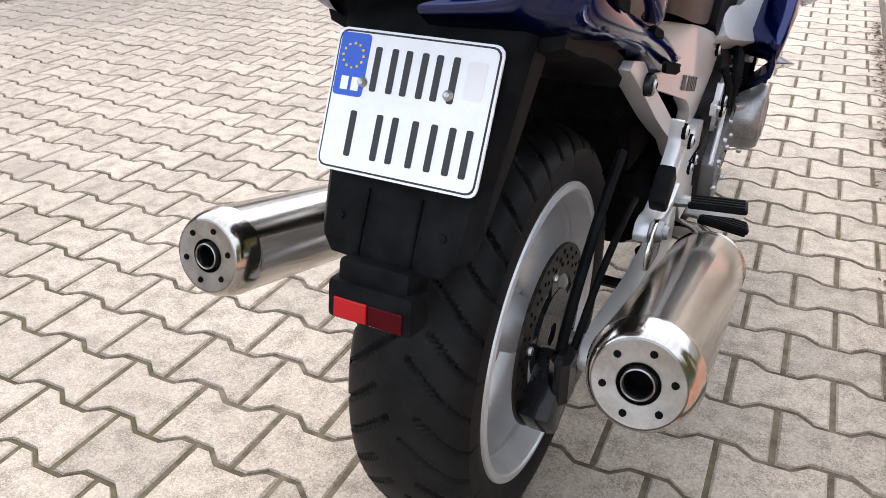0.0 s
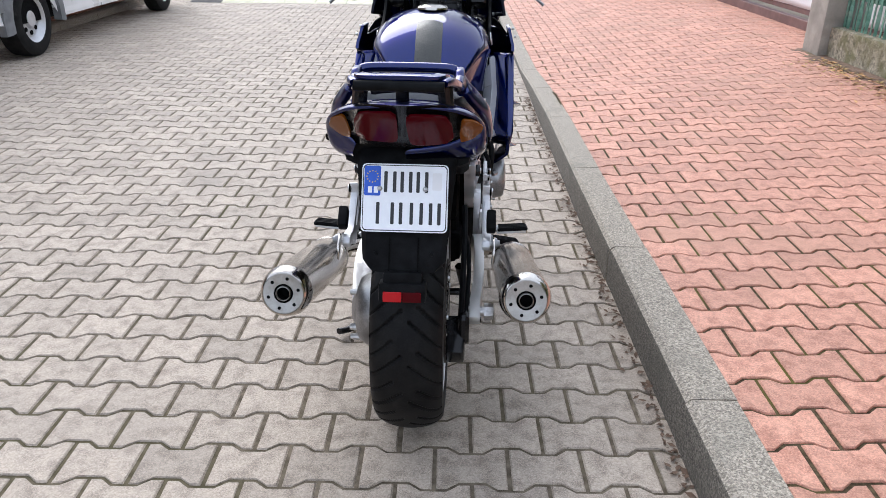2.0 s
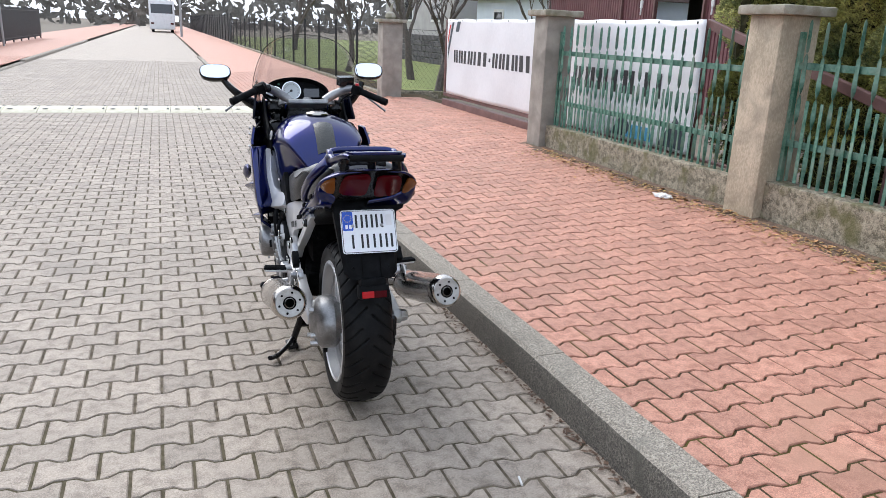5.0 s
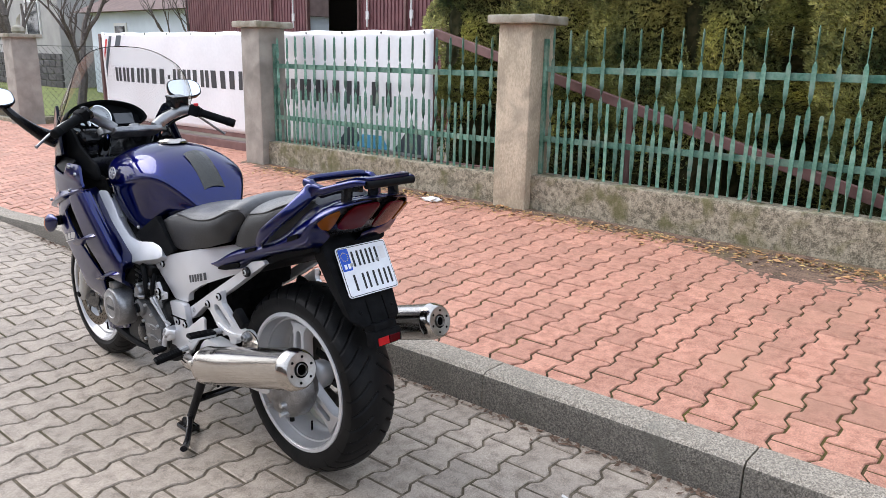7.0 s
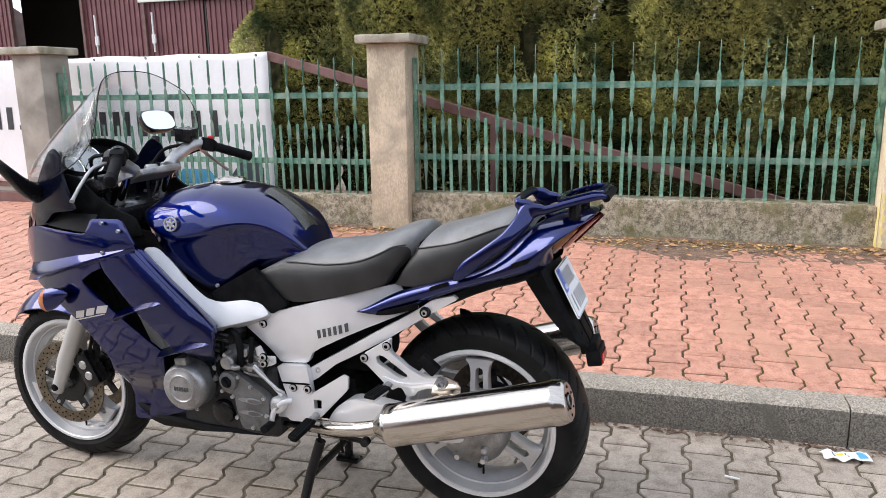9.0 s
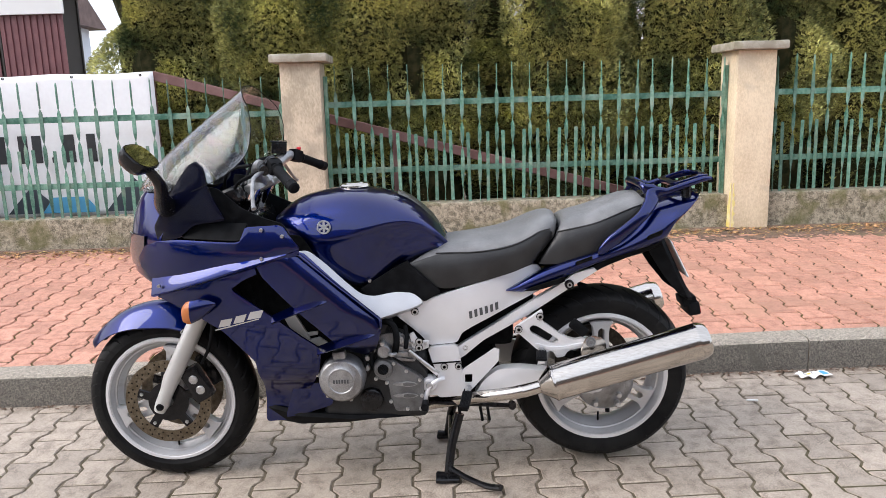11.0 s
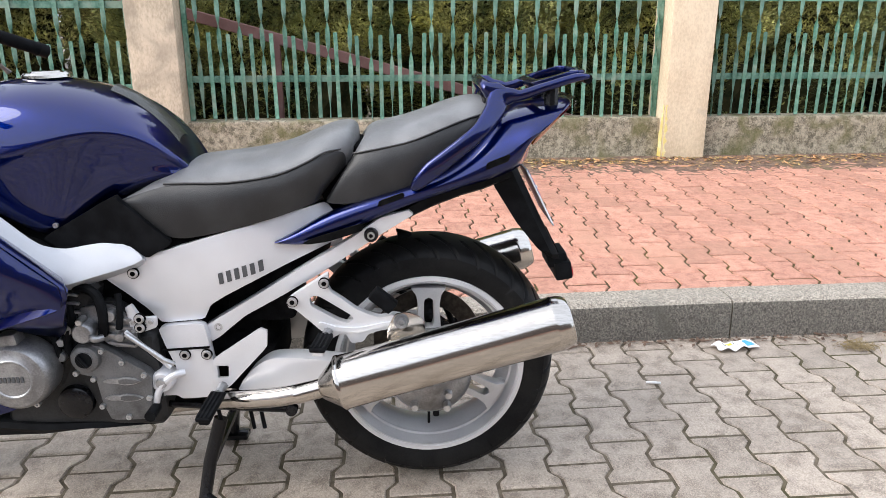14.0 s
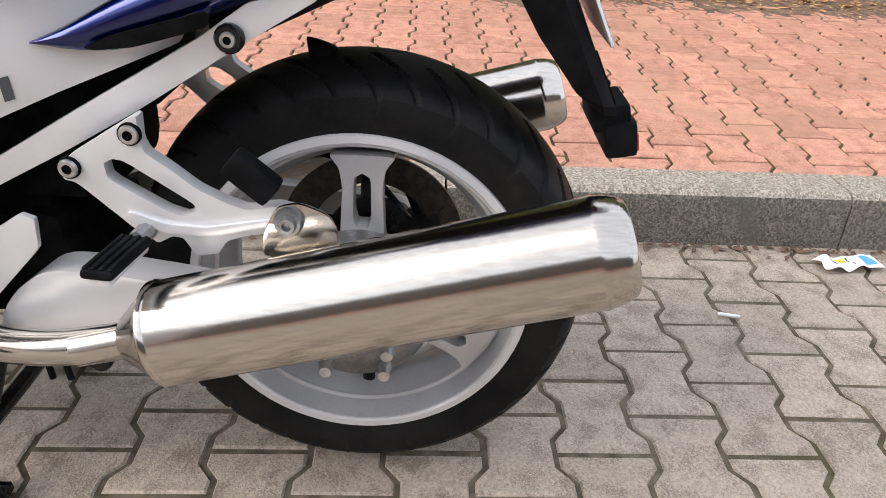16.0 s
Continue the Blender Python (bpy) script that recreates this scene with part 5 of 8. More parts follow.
bm = bmesh.new()
rings = []
for a, half in ((77, 0.018), (79, 0.026), (81, 0.026), (83, 0.014)):
    r = 0.320 + 0.0028 * (83 - a)
    rings.append([bm.verts.new((half * q, AXLE_R[0] + (r - 0.030 * abs(q) ** 3) * math.cos(radians(a)), AXLE_R[1] + (r - 0.030 * abs(q) ** 3) * math.sin(radians(a)))) for q in (-1, -0.7, -0.3, 0, 0.3, 0.7, 1)])
skin(bm, rings, False)
part("tyre_hugger", shell(bm, 0.004, 0.001), BLACK, bike, "small black hugger over the rear tyre", smooth=50)
rear_wheel = wheel("rear_wheel", AXLE_R, 0.315, 0.090, 0.2225, 0.078, -0.012, "wide treaded rear tyre on a silver cast wheel")
front_wheel = wheel("front_wheel", AXLE_F, 0.303, 0.061, 0.2225, 0.052, 0.0, "treaded front tyre on a silver cast wheel", phase=100)
brake_disc(AXLE_R, 0.088, 0.142, 0.095, rear_wheel, DISC_SHADED, "drilled rear brake disc, coloured dark for the shade in the wheel")
for x in (-0.072, 0.072):
    brake_disc(AXLE_F, x, 0.153, 0.112, front_wheel)

# final drive, swingarm and axle
bm = bmesh.new()
lathe(bm, [(0.0, -0.168), (0.03, -0.168), (0.045, -0.160), (0.085, -0.145), (0.100, -0.125), (0.103, -0.085), (0.085, -0.055), (0.0, -0.055)], Matrix.Translation((0, *AXLE_R)), 40)
drive = part("final_drive", bm, ALLOY, bike, "cast alloy shaft-drive housing")
for r, a in ((0.055, 100), (0.055, 220), (0.055, 340), (0.075, -60), (0.078, -120)):
    bm = bmesh.new()
    lathe(bm, [(0.0, -0.172), (0.008, -0.172), (0.010, -0.160), (0.012, -0.13)], Matrix.Translation((0, AXLE_R[0] + r * math.cos(radians(a)), AXLE_R[1] + r * math.sin(radians(a)))), 10)
    part("housing_bolt", bm, BOLT, drive)
bm = bmesh.new()
tube(bm, [(-0.11, -0.005, AXLE_R[1] - 0.09), (-0.11, -0.005, AXLE_R[1] - 0.118)], 0.008, 10)
part("drain_plug", bm, BLACK, drive)
arm_l = [(0.47, 0.300), (0.42, 0.372), (0.375, 0.408), (0.30, 0.412), (0.20, 0.400), (0.10, 0.375), (0.04, 0.36), (0.03, 0.315), (0.12, 0.312), (0.26, 0.325), (0.38, 0.305)]
bm = sheet(arm_l)
for v in bm.verts:
    v.co.x = -0.118 - 0.02 * math.sin(max(0, min(1, v.co.y / 0.45)) * math.pi)
part("swingarm", shell(bm, -0.05, 0.010), SILVER, bike, "silver swingarm leg")
bm = sheet([(0.47, 0.300), (0.42, 0.385), (0.375, 0.405), (0.20, 0.385), (-0.03, 0.375), (-0.055, 0.345), (-0.03, 0.31), (0.20, 0.32), (0.38, 0.31)])
for v in bm.verts:
    v.co.x = 0.150 + 0.012 * math.sin(max(0.0, min(1.0, v.co.y / 0.45)) * math.pi)
part("swingarm", shell(bm, -0.028, 0.008), FORK, bike, "silver swingarm leg")
bm = bmesh.new()
tube(bm, [(0.12, *AXLE_R), (0.205, *AXLE_R)], 0.014, 12)
lathe(bm, [(0.0, 0.215), (0.02, 0.215), (0.024, 0.205), (0.024, 0.19)], Matrix.Translation((0, *AXLE_R)), 6)
part("rear_axle", bm, BOLT, bike)
bm = bmesh.new()
box(bm, (0.115, -0.060, 0.285), (0.05, 0.11, 0.075), 0.012, Matrix.Rotation(radians(35), 4, "X"), segs=2)
box(bm, (0.135, -0.065, 0.325), (0.03, 0.05, 0.09), 0.01)
part("rear_caliper", bm, GLOSS_BLACK, bike, "black rear brake caliper")
bm = bmesh.new()
tube(bm, curve_pts([(0.128, -0.060, 0.36), (0.130, -0.030, 0.42), (0.132, 0.060, 0.52), (0.130, 0.160, 0.58)], 5), 0.008, 8)
tube(bm, curve_pts([(0.140, -0.040, 0.35), (0.146, 0.040, 0.43), (0.142, 0.180, 0.46), (0.130, 0.300, 0.44)], 5), 0.006, 8)
part("rear_brake_hose", bm, BLACK, bike)
bm = bmesh.new()
box(bm, (0, 0.43, 0.36), (0.24, 0.12, 0.10), 0.02, segs=2)
box(bm, (0, 0.45, 0.50), (0.18, 0.10, 0.22), 0.03, segs=2)
part("linkage_block", bm, DARK, bike)
bm = bmesh.new()
tube(bm, curve_pts([(-0.07, 0.40, 0.50), (0.02, 0.36, 0.60), (0.06, 0.33, 0.68)]), 0.028, 10)
part("shock_absorber", bm, DARK, bike)

# silencers
for sx in (-1, 1):
    F, E = Vector((sx * 0.270, 0.250, 0.3790)), Vector((sx * 0.276, -0.288, 0.5300))
    d = (E - F).normalized()
    m = d.to_track_quat("X", "Z").to_matrix().to_4x4()
    L = (E - F).length
    mm = Matrix.Translation(F) @ m
    bm = bmesh.new()
    lathe(bm, [(0.0205, -0.06), (0.0215, -0.002), (0.0245, 0.0), (0.0275, 0.003), (0.0500, 0.033), (0.0560, 0.040), (0.0585, 0.045), (0.0592, 0.052), (0.0597, 0.20), (0.0597, L - 0.040), (0.0602, L - 0.038), (0.0602, L - 0.033), (0.0594, L - 0.030), (0.0575, L - 0.020), (0.0545, L - 0.010), (0.0505, L - 0.003), (0.0480, L - 0.001)], mm, 64)
    muf = part("silencer", bm, STEEL, bike, "long brushed stainless silencer with a conical end cap", smooth=28)
    bm = bmesh.new()
    lathe(bm, [(0.0150, L - 0.06), (0.0150, L + 0.002), (0.0158, L + 0.003), (0.0170, L + 0.002), (0.0172, L - 0.010)], mm, 32)
    part("outlet_pipe", bm, BRUSHED, muf)
    bm = bmesh.new()
    lathe(bm, [(0.0172, L - 0.009), (0.0220, L - 0.007), (0.0222, L - 0.001)], mm, 32)
    part("outlet_gap", bm, DARK, muf)
    bm = bmesh.new()
    lathe(bm, [(0.022, L - 0.002), (0.0462, L), (0.0484, L - 0.002)], mm, 48)
    part("end_plate", bm, BRUSHED, muf, "sandblasted round end plate")
    bm = bmesh.new()
    lathe(bm, [(0.0, L - 0.030), (0.0145, L - 0.030), (0.0149, L - 0.004)], mm, 24)
    part("outlet_dark", bm, DARK, muf)
    for k in range(6):
        bm = bmesh.new()
        a = math.pi / 3 * k + 0.26
        lathe(bm, [(0.0, L + 0.0008), (0.0036, L + 0.0008), (0.0042, L - 0.001)], mm @ Matrix.Translation((0, 0.0355 * math.cos(a), 0.0355 * math.sin(a))), 10)
        part("rivet_hole", bm, DARK, muf)
    bm = bmesh.new()
    lathe(bm, [(0.0575, 0.040), (0.0603, 0.043), (0.0607, 0.047), (0.0590, 0.051)], mm, 64)
    part("seam_band", bm, STEEL, muf)
    # hanger strap to the footrest bracket
    bm = bmesh.new()
    tab = sheet([(0.109, 0.455), (0.106, 0.490), (0.090, 0.522), (0.064, 0.528), (0.032, 0.515), (0.022, 0.495), (0.024, 0.465)])
    for v in tab.verts:
        v.co.x = sx * 0.208
    part("hanger", shell(tab, 0.005 if sx < 0 else -0.005, 0.001), STEEL, muf)
    bm.free()
    # header pipe
    bm = bmesh.new()
    tube(bm, curve_pts([F - d * 0.02, (sx * 0.258, 0.34, 0.354), (sx * 0.230, 0.42, 0.334), (sx * 0.185, 0.475, 0.310), (sx * 0.11, 0.58, 0.268), (sx * 0.085, 0.75, 0.235), (sx * 0.085, 1.0, 0.235)], 5), 0.0215, 16)
    part("exhaust_pipe", bm, STEEL, bike, "stainless header pipe under the engine")

# frame: blade, side panel, subframe and footrest brackets
side_panel("frame_blade", [(1.030, 0.842), (0.992, 0.842), (0.930, 0.790), (0.835, 0.695), (0.794, 0.678), (0.722, 0.688), (0.668, 0.688), (0.622, 0.655), (0.650, 0.640), (0.742, 0.618), (0.800, 0.604), (0.884, 0.662), (0.983, 0.765), (1.022, 0.805)],
           lambda u, w: 0.190 + 0.035 * max(0, min(1, (u - 0.65) / 0.25)) - 0.55 * (w - float(np.interp(u, (0.62, 0.80, 0.90, 1.03), (0.655, 0.645, 0.735, 0.83)))), FRAME_PAINT, thick=0.05, bev=0.010, label="silver cast frame spar")


def cover_v(u, w):
    """Half width of the silver side cover, which tucks in under the tail."""
    return 0.150 + 0.022 * math.cos((w - 0.62) * 9) - 0.07 * max(0, (0.40 - u) / 0.2)


side_panel("side_cover", [(0.730, 0.614), (0.624, 0.655), (0.448, 0.706), (0.300, 0.742), (0.238, 0.755), (0.20, 0.690), (0.211, 0.671), (0.278, 0.644), (0.335, 0.621), (0.401, 0.592), (0.465, 0.558), (0.500, 0.536), (0.517, 0.501), (0.611, 0.493), (0.637, 0.530), (0.673, 0.565)],
           cover_v, SILVER, thick=0.022, bev=0.006, cut=0.1, label="silver side cover with charcoal lettering bars")
side_panel("footrest_plate", [(0.618, 0.490), (0.516, 0.498), (0.506, 0.435), (0.496, 0.366), (0.501, 0.316), (0.579, 0.312), (0.592, 0.322), (0.640, 0.320), (0.648, 0.338), (0.596, 0.345), (0.585, 0.389), (0.603, 0.439)], 0.178, SILVER, thick=0.022, bev=0.004, cut=0.12, label="silver rider footrest plate")
side_panel("plate_rib", [(0.612, 0.432), (0.508, 0.437), (0.507, 0.442), (0.613, 0.437)], 0.180, DARK, thick=0.004, bev=0, soft=False, both=True)
side_panel("heel_guard", [(0.503, 0.410), (0.392, 0.484), (0.376, 0.478), (0.379, 0.439), (0.473, 0.338), (0.507, 0.345)], 0.182, SILVER, thick=0.008, hole=[(0.494, 0.394), (0.468, 0.394), (0.470, 0.364), (0.494, 0.364)], bev=0.0015, cut=0.06, step=0.02, label="silver heel guard")
side_panel("subframe_rail", [(0.522, 0.479), (0.439, 0.529), (0.336, 0.592), (0.244, 0.647), (0.174, 0.689), (0.120, 0.728), (0.056, 0.745), (0.045, 0.735), (0.122, 0.688), (0.252, 0.604), (0.337, 0.554), (0.428, 0.504), (0.489, 0.454), (0.515, 0.438)], 0.155, SILVER, thick=0.030, bev=0.004, cut=0.06, label="silver subframe rail")
side_panel("footrest_bracket", [(0.233, 0.618), (0.234, 0.587), (0.229, 0.574), (0.206, 0.558), (0.178, 0.535), (0.148, 0.520), (0.124, 0.512), (0.091, 0.519), (0.072, 0.515), (0.064, 0.500), (0.071, 0.487), (0.091, 0.486), (0.127, 0.480), (0.150, 0.472), (0.161, 0.455), (0.187, 0.451), (0.199, 0.473), (0.211, 0.475), (0.229, 0.465), (0.242, 0.477), (0.255, 0.484), (0.269, 0.498), (0.309, 0.536), (0.322, 0.539), (0.327, 0.553), (0.315, 0.565), (0.267, 0.596)],
           0.200, SILVER, thick=0.020, hole=[(0.276, 0.560), (0.266, 0.566), (0.253, 0.564), (0.183, 0.517), (0.181, 0.508), (0.195, 0.500), (0.216, 0.507), (0.274, 0.542)], bev=0.004, cut=0.12, label="silver cast pillion footrest bracket")
side_panel("bracket_rib", [(0.262, 0.497), (0.255, 0.506), (0.215, 0.492), (0.170, 0.490), (0.120, 0.500), (0.075, 0.506), (0.075, 0.498), (0.120, 0.490), (0.165, 0.478), (0.215, 0.480)], 0.205, SILVER, thick=0.010, bev=0.003, cut=0.12)
bolts([(0.242, 0.596, 0.202), (0.313, 0.554, 0.202), (0.656, 0.617, 0.176), (0.563, 0.423, 0.180), (0.515, 0.423, 0.180), (0.490, 0.478, 0.150), (0.644, 0.522, 0.205), (0.645, 0.501, 0.205)], 0.011, 0.006)
bolts([(0.076, 0.507, 0.208)], 0.017, 0.012, ALLOY)
bolts([(0.076, 0.507, 0.219)], 0.0105, 0.008, ALLOY)
bolts([(0.139, 0.692, 0.160)], 0.016, 0.008, GLOSS_BLACK)
bolts([(0.139, 0.692, 0.166)], 0.009, 0.005)
# charcoal bars in place of the maker's name
for k in range(6):
    u = 0.474 - 0.0176 * k
    w = 0.586 + 0.0053 * k
    side_panel("name_bar", [(u, w), (u - 0.010, w + 0.0030), (u - 0.008, w + 0.0285), (u + 0.002, w + 0.0255)], lambda a, b: cover_v(a, b) + 0.0015, DECAL, thick=0.001, bev=0, soft=False, step=0.2)

# footrests
for sx in (-1, 1):
    for (u, w, v0, v1, nm) in ((0.238, 0.482, 0.20, 0.310, "pillion_footrest"), (0.482, 0.350, 0.19, 0.305, "rider_footrest")):
        bm = bmesh.new()
        a, b = Vector((sx * v0, u, w)), Vector((sx * v1, u + 0.013, w + 0.003)) if nm[0] == "p" else Vector((sx * v1, u + 0.020, w - 0.024))
        tube(bm, [a, a + (b - a) * 0.25], [0.011, 0.010], 8)
        dd = (b - a)
        mrot = dd.to_track_quat("X", "Z").to_matrix().to_4x4()
        f = part(nm, bm, ALLOY, bike, "folding footrest with a ribbed rubber pad")
        bm = bmesh.new()
        box(bm, a + dd * 0.60 + Vector((0, 0, -0.009)), (dd.length * 0.78, 0.024, 0.010), 0.004, mrot, segs=2)
        part("footrest_body", bm, SILVER if nm[0] == "p" else BLACK, f)
        bm = bmesh.new()
        box(bm, a + dd * 0.62, (dd.length * 0.80, 0.034, 0.010), 0.004, mrot, segs=2)
        part("rubber_pad", bm, BLACK, f)
        for k in range(-1, 3):
            bm = bmesh.new()
            box(bm, a + dd * 0.62 + mrot @ Vector((0, 0.009 * k - 0.0045, 0.0055)), (dd.length * 0.72, 0.0050, 0.004), 0.0012, mrot)
            part("pad_rib", bm, BLACK, f)
        if nm == "pillion_footrest":
            bm = bmesh.new()
            box(bm, (sx * 0.203, 0.115, 0.555), (0.026, 0.060, 0.034), 0.006, Matrix.Rotation(radians(40), 4, "X"), segs=2)
            part("rubber_stop", bm, BLACK, f)
bm = bmesh.new()
tube(bm, curve_pts([(-0.190, 0.565, 0.384), (-0.200, 0.585, 0.383), (-0.204, 0.611, 0.364), (-0.205, 0.626, 0.336), (-0.205, 0.632, 0.312)]), 0.0085, 10)
lever = part("gear_lever", bm, SILVER, bike, "curved silver gear lever")
bm = bmesh.new()
tube(bm, [(-0.200, 0.630, 0.309), (-0.212, 0.630, 0.309), (-0.25, 0.632, 0.307)], [0.009, 0.012, 0.0125], 12)
part("toe_rubber", bm, BLACK, lever)
bm = bmesh.new()
tube(bm, [(-0.200, 0.583, 0.411), (-0.212, 0.600, 0.426), (-0.220, 0.673, 0.493)], 0.0055, 8)
part("gear_linkage", bm, BOLT, bike)

# engine
# the block's near-black colour paints the shade between the alloy covers
bm = bmesh.new()
box(bm, (0, 0.80, 0.36), (0.36, 0.36, 0.24), 0.03, segs=3)
box(bm, (0, 0.90, 0.52), (0.38, 0.26, 0.28), 0.03, Matrix.Rotation(radians(24), 4, "X"), segs=3)
box(bm, (0, 0.94, 0.66), (0.36, 0.20, 0.12), 0.03, Matrix.Rotation(radians(24), 4, "X"), segs=2)
engine = part("engine", bm, BLOCK, bike, "cast alloy four-cylinder engine, its block near-black for the shade in its gaps")
# solid blocks fill the see-through gaps; their near-black colour paints the shade
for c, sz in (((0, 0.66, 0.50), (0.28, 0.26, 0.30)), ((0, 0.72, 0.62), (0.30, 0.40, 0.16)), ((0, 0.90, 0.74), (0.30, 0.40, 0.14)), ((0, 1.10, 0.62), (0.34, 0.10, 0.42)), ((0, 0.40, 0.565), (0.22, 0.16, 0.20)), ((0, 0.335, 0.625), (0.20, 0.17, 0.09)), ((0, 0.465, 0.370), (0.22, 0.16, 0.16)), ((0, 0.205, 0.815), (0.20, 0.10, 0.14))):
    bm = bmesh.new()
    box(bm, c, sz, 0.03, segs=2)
    part("inner_block", bm, DARK, bike, "near-black block that fills a gap with shade")


def round_cover(name, u, w, r, v, depth, mat, parent=engine, label="", ring=True):
    """A round cover turned about the crosswise axis, its face raised in a step."""
    bm = bmesh.new()
    lathe(bm, [(0.0, -depth), (r * 0.50, -depth), (r * 0.53, -depth - 0.002), (r * 0.57, -depth - 0.002), (r * 0.60, -depth), (r * 0.86, -depth + 0.003), (r * 0.95, -depth + 0.010), (r, -depth + 0.03), (r, 0.0)] if ring else [(0.0, -depth), (r * 0.8, -depth), (r * 0.95, -depth + 0.004), (r, -depth + 0.010), (r, 0.0)],
          Matrix.Translation((-v, u, w)), 48)
    return part(name, bm, mat, parent, label)


def pipe(name, pts, r, mat, parent=engine, both=True, label=""):
    """A bent hose or rod on the left of the engine, and its twin."""
    bm = bmesh.new()
    tube(bm, curve_pts(pts), r, 10)
    o = part(name, bm, mat, parent, label)
    if both:
        mirrored(o)
    return o


c = round_cover("alternator_cover", 0.901, 0.414, 0.077, 0.200, 0.070, ALLOY, label="round grey alternator cover with plain lettering bar")
mirrored(c)
bm = bmesh.new()
for k in range(6):
    box(bm, (-0.2712, 0.924 - 0.009 * k, 0.414), (0.001, 0.006, 0.013))
part("name_bar", bm, DECAL, c)
bm = bmesh.new()
box(bm, (-0.240, 0.905, 0.498), (0.04, 0.042, 0.026), 0.006, Matrix.Rotation(radians(-8), 4, "X"), segs=2)
part("cover_lug", bm, ALLOY, c)
for a in (-108, -50, 8):
    bolts([(0.901 + 0.081 * math.cos(radians(a)), 0.414 + 0.081 * math.sin(radians(a)), 0.232)], 0.007, 0.006, BOLT, engine)
# clutch and sprocket cover with its filler cap and two teardrop ribs
side_panel("crankcase_casting", [(0.800, 0.545), (0.765, 0.552), (0.705, 0.556), (0.664, 0.524), (0.652, 0.440), (0.620, 0.405), (0.622, 0.300), (0.760, 0.285), (0.800, 0.400)], 0.186, BLOCK, engine, 0.03, bev=0.006, cut=0.12)
cover = side_panel("gearbox_cover", [(0.792, 0.457), (0.766, 0.469), (0.731, 0.461), (0.640, 0.398), (0.631, 0.384), (0.638, 0.288), (0.650, 0.282), (0.729, 0.282), (0.743, 0.322), (0.752, 0.389), (0.787, 0.398), (0.798, 0.422)], 0.214, CASTING, engine, 0.035, bev=0.005, cut=0.10, label="grey sprocket cover with teardrop ribs")
round_cover("filler_ring", 0.766, 0.436, 0.034, 0.205, 0.022, CASTING, cover, ring=True)
round_cover("filler_cap", 0.766, 0.436, 0.021, 0.222, 0.009, BLACK, cover, ring=False)
bm = bmesh.new()
box(bm, (-0.234, 0.766, 0.436), (0.010, 0.034, 0.008), 0.002, Matrix.Rotation(radians(55), 4, "X"))
part("cap_grip", bm, BLACK, cover)
for z in (0.379, 0.338):
    side_panel("cover_rib", [(0.738, z), (0.722, z + 0.007), (0.705, z + 0.006), (0.690, z + 0.009), (0.668, z + 0.006), (0.651, z - 0.001), (0.668, z - 0.008), (0.690, z - 0.010), (0.705, z - 0.006), (0.722, z - 0.006)], 0.218, ALLOY, cover, 0.008, bev=0.002, cut=0.12)
    side_panel("rib_hollow", [(0.702, z + 0.004), (0.690, z + 0.0062), (0.668, z + 0.0040), (0.656, z - 0.001), (0.668, z - 0.0055), (0.690, z - 0.0070), (0.702, z - 0.004)], 0.2195, CASTING, cover, 0.003, bev=0, cut=0.1)
bolts([(0.731, 0.452, 0.216), (0.690, 0.424, 0.216), (0.646, 0.392, 0.216), (0.640, 0.336, 0.216), (0.646, 0.290, 0.216), (0.690, 0.290, 0.216), (0.745, 0.318, 0.216), (0.756, 0.385, 0.216), (0.792, 0.400, 0.216)], 0.0065, 0.005, BOLT, engine)
# upper crankcase: ribs, bosses, the slave cylinder and its pipe
side_panel("cylinder_casting", [(0.778, 0.545), (0.708, 0.552), (0.668, 0.520), (0.656, 0.448), (0.709, 0.452), (0.733, 0.468), (0.778, 0.476)], 0.194, ALLOY, engine, 0.03, bev=0.006, cut=0.12)
for k in range(4):
    side_panel("cylinder_rib", [(0.720, 0.462 + 0.020 * k), (0.664, 0.454 + 0.020 * k), (0.664, 0.460 + 0.020 * k), (0.720, 0.468 + 0.020 * k)], 0.203, ALLOY, engine, 0.012, bev=0.002, soft=False)
for k in range(4):
    side_panel("head_fin", [(0.835, 0.520 + 0.020 * k), (0.772, 0.512 + 0.020 * k), (0.772, 0.518 + 0.020 * k), (0.835, 0.526 + 0.020 * k)], 0.198, ALLOY, engine, 0.02, bev=0.002, soft=False)
round_cover("slave_cylinder", 0.761, 0.498, 0.024, 0.190, 0.040, ALLOY, ring=False)
round_cover("slave_bleeder", 0.765, 0.524, 0.008, 0.200, 0.030, BOLT, ring=False)
pipe("slave_pipe", [(-0.215, 0.750, 0.494), (-0.232, 0.735, 0.488), (-0.220, 0.722, 0.486)], 0.008, ALLOY)
for u, w, r in ((0.706, 0.530, 0.014), (0.690, 0.480, 0.011), (0.800, 0.500, 0.013), (0.818, 0.470, 0.010), (0.822, 0.436, 0.012)):
    round_cover("casting_boss", u, w, r, 0.192, 0.020, ALLOY, ring=False)
round_cover("oil_filter", 0.813, 0.316, 0.040, 0.150, 0.05, GLOSS_BLACK, ring=False)
round_cover("shaft_boss", 0.614, 0.366, 0.026, 0.160, 0.045, SILVER, ring=False)
round_cover("shaft_collar", 0.614, 0.366, 0.013, 0.200, 0.012, ALLOY, ring=False)
pipe("coolant_hose", [(-0.190, 0.775, 0.590), (-0.205, 0.745, 0.592), (-0.212, 0.724, 0.575), (-0.212, 0.718, 0.531), (-0.205, 0.726, 0.487)], 0.011, BLACK)
pipe("breather_pipe", [(-0.185, 0.800, 0.560), (-0.200, 0.790, 0.520), (-0.205, 0.806, 0.470), (-0.195, 0.800, 0.430)], 0.009, BLACK)
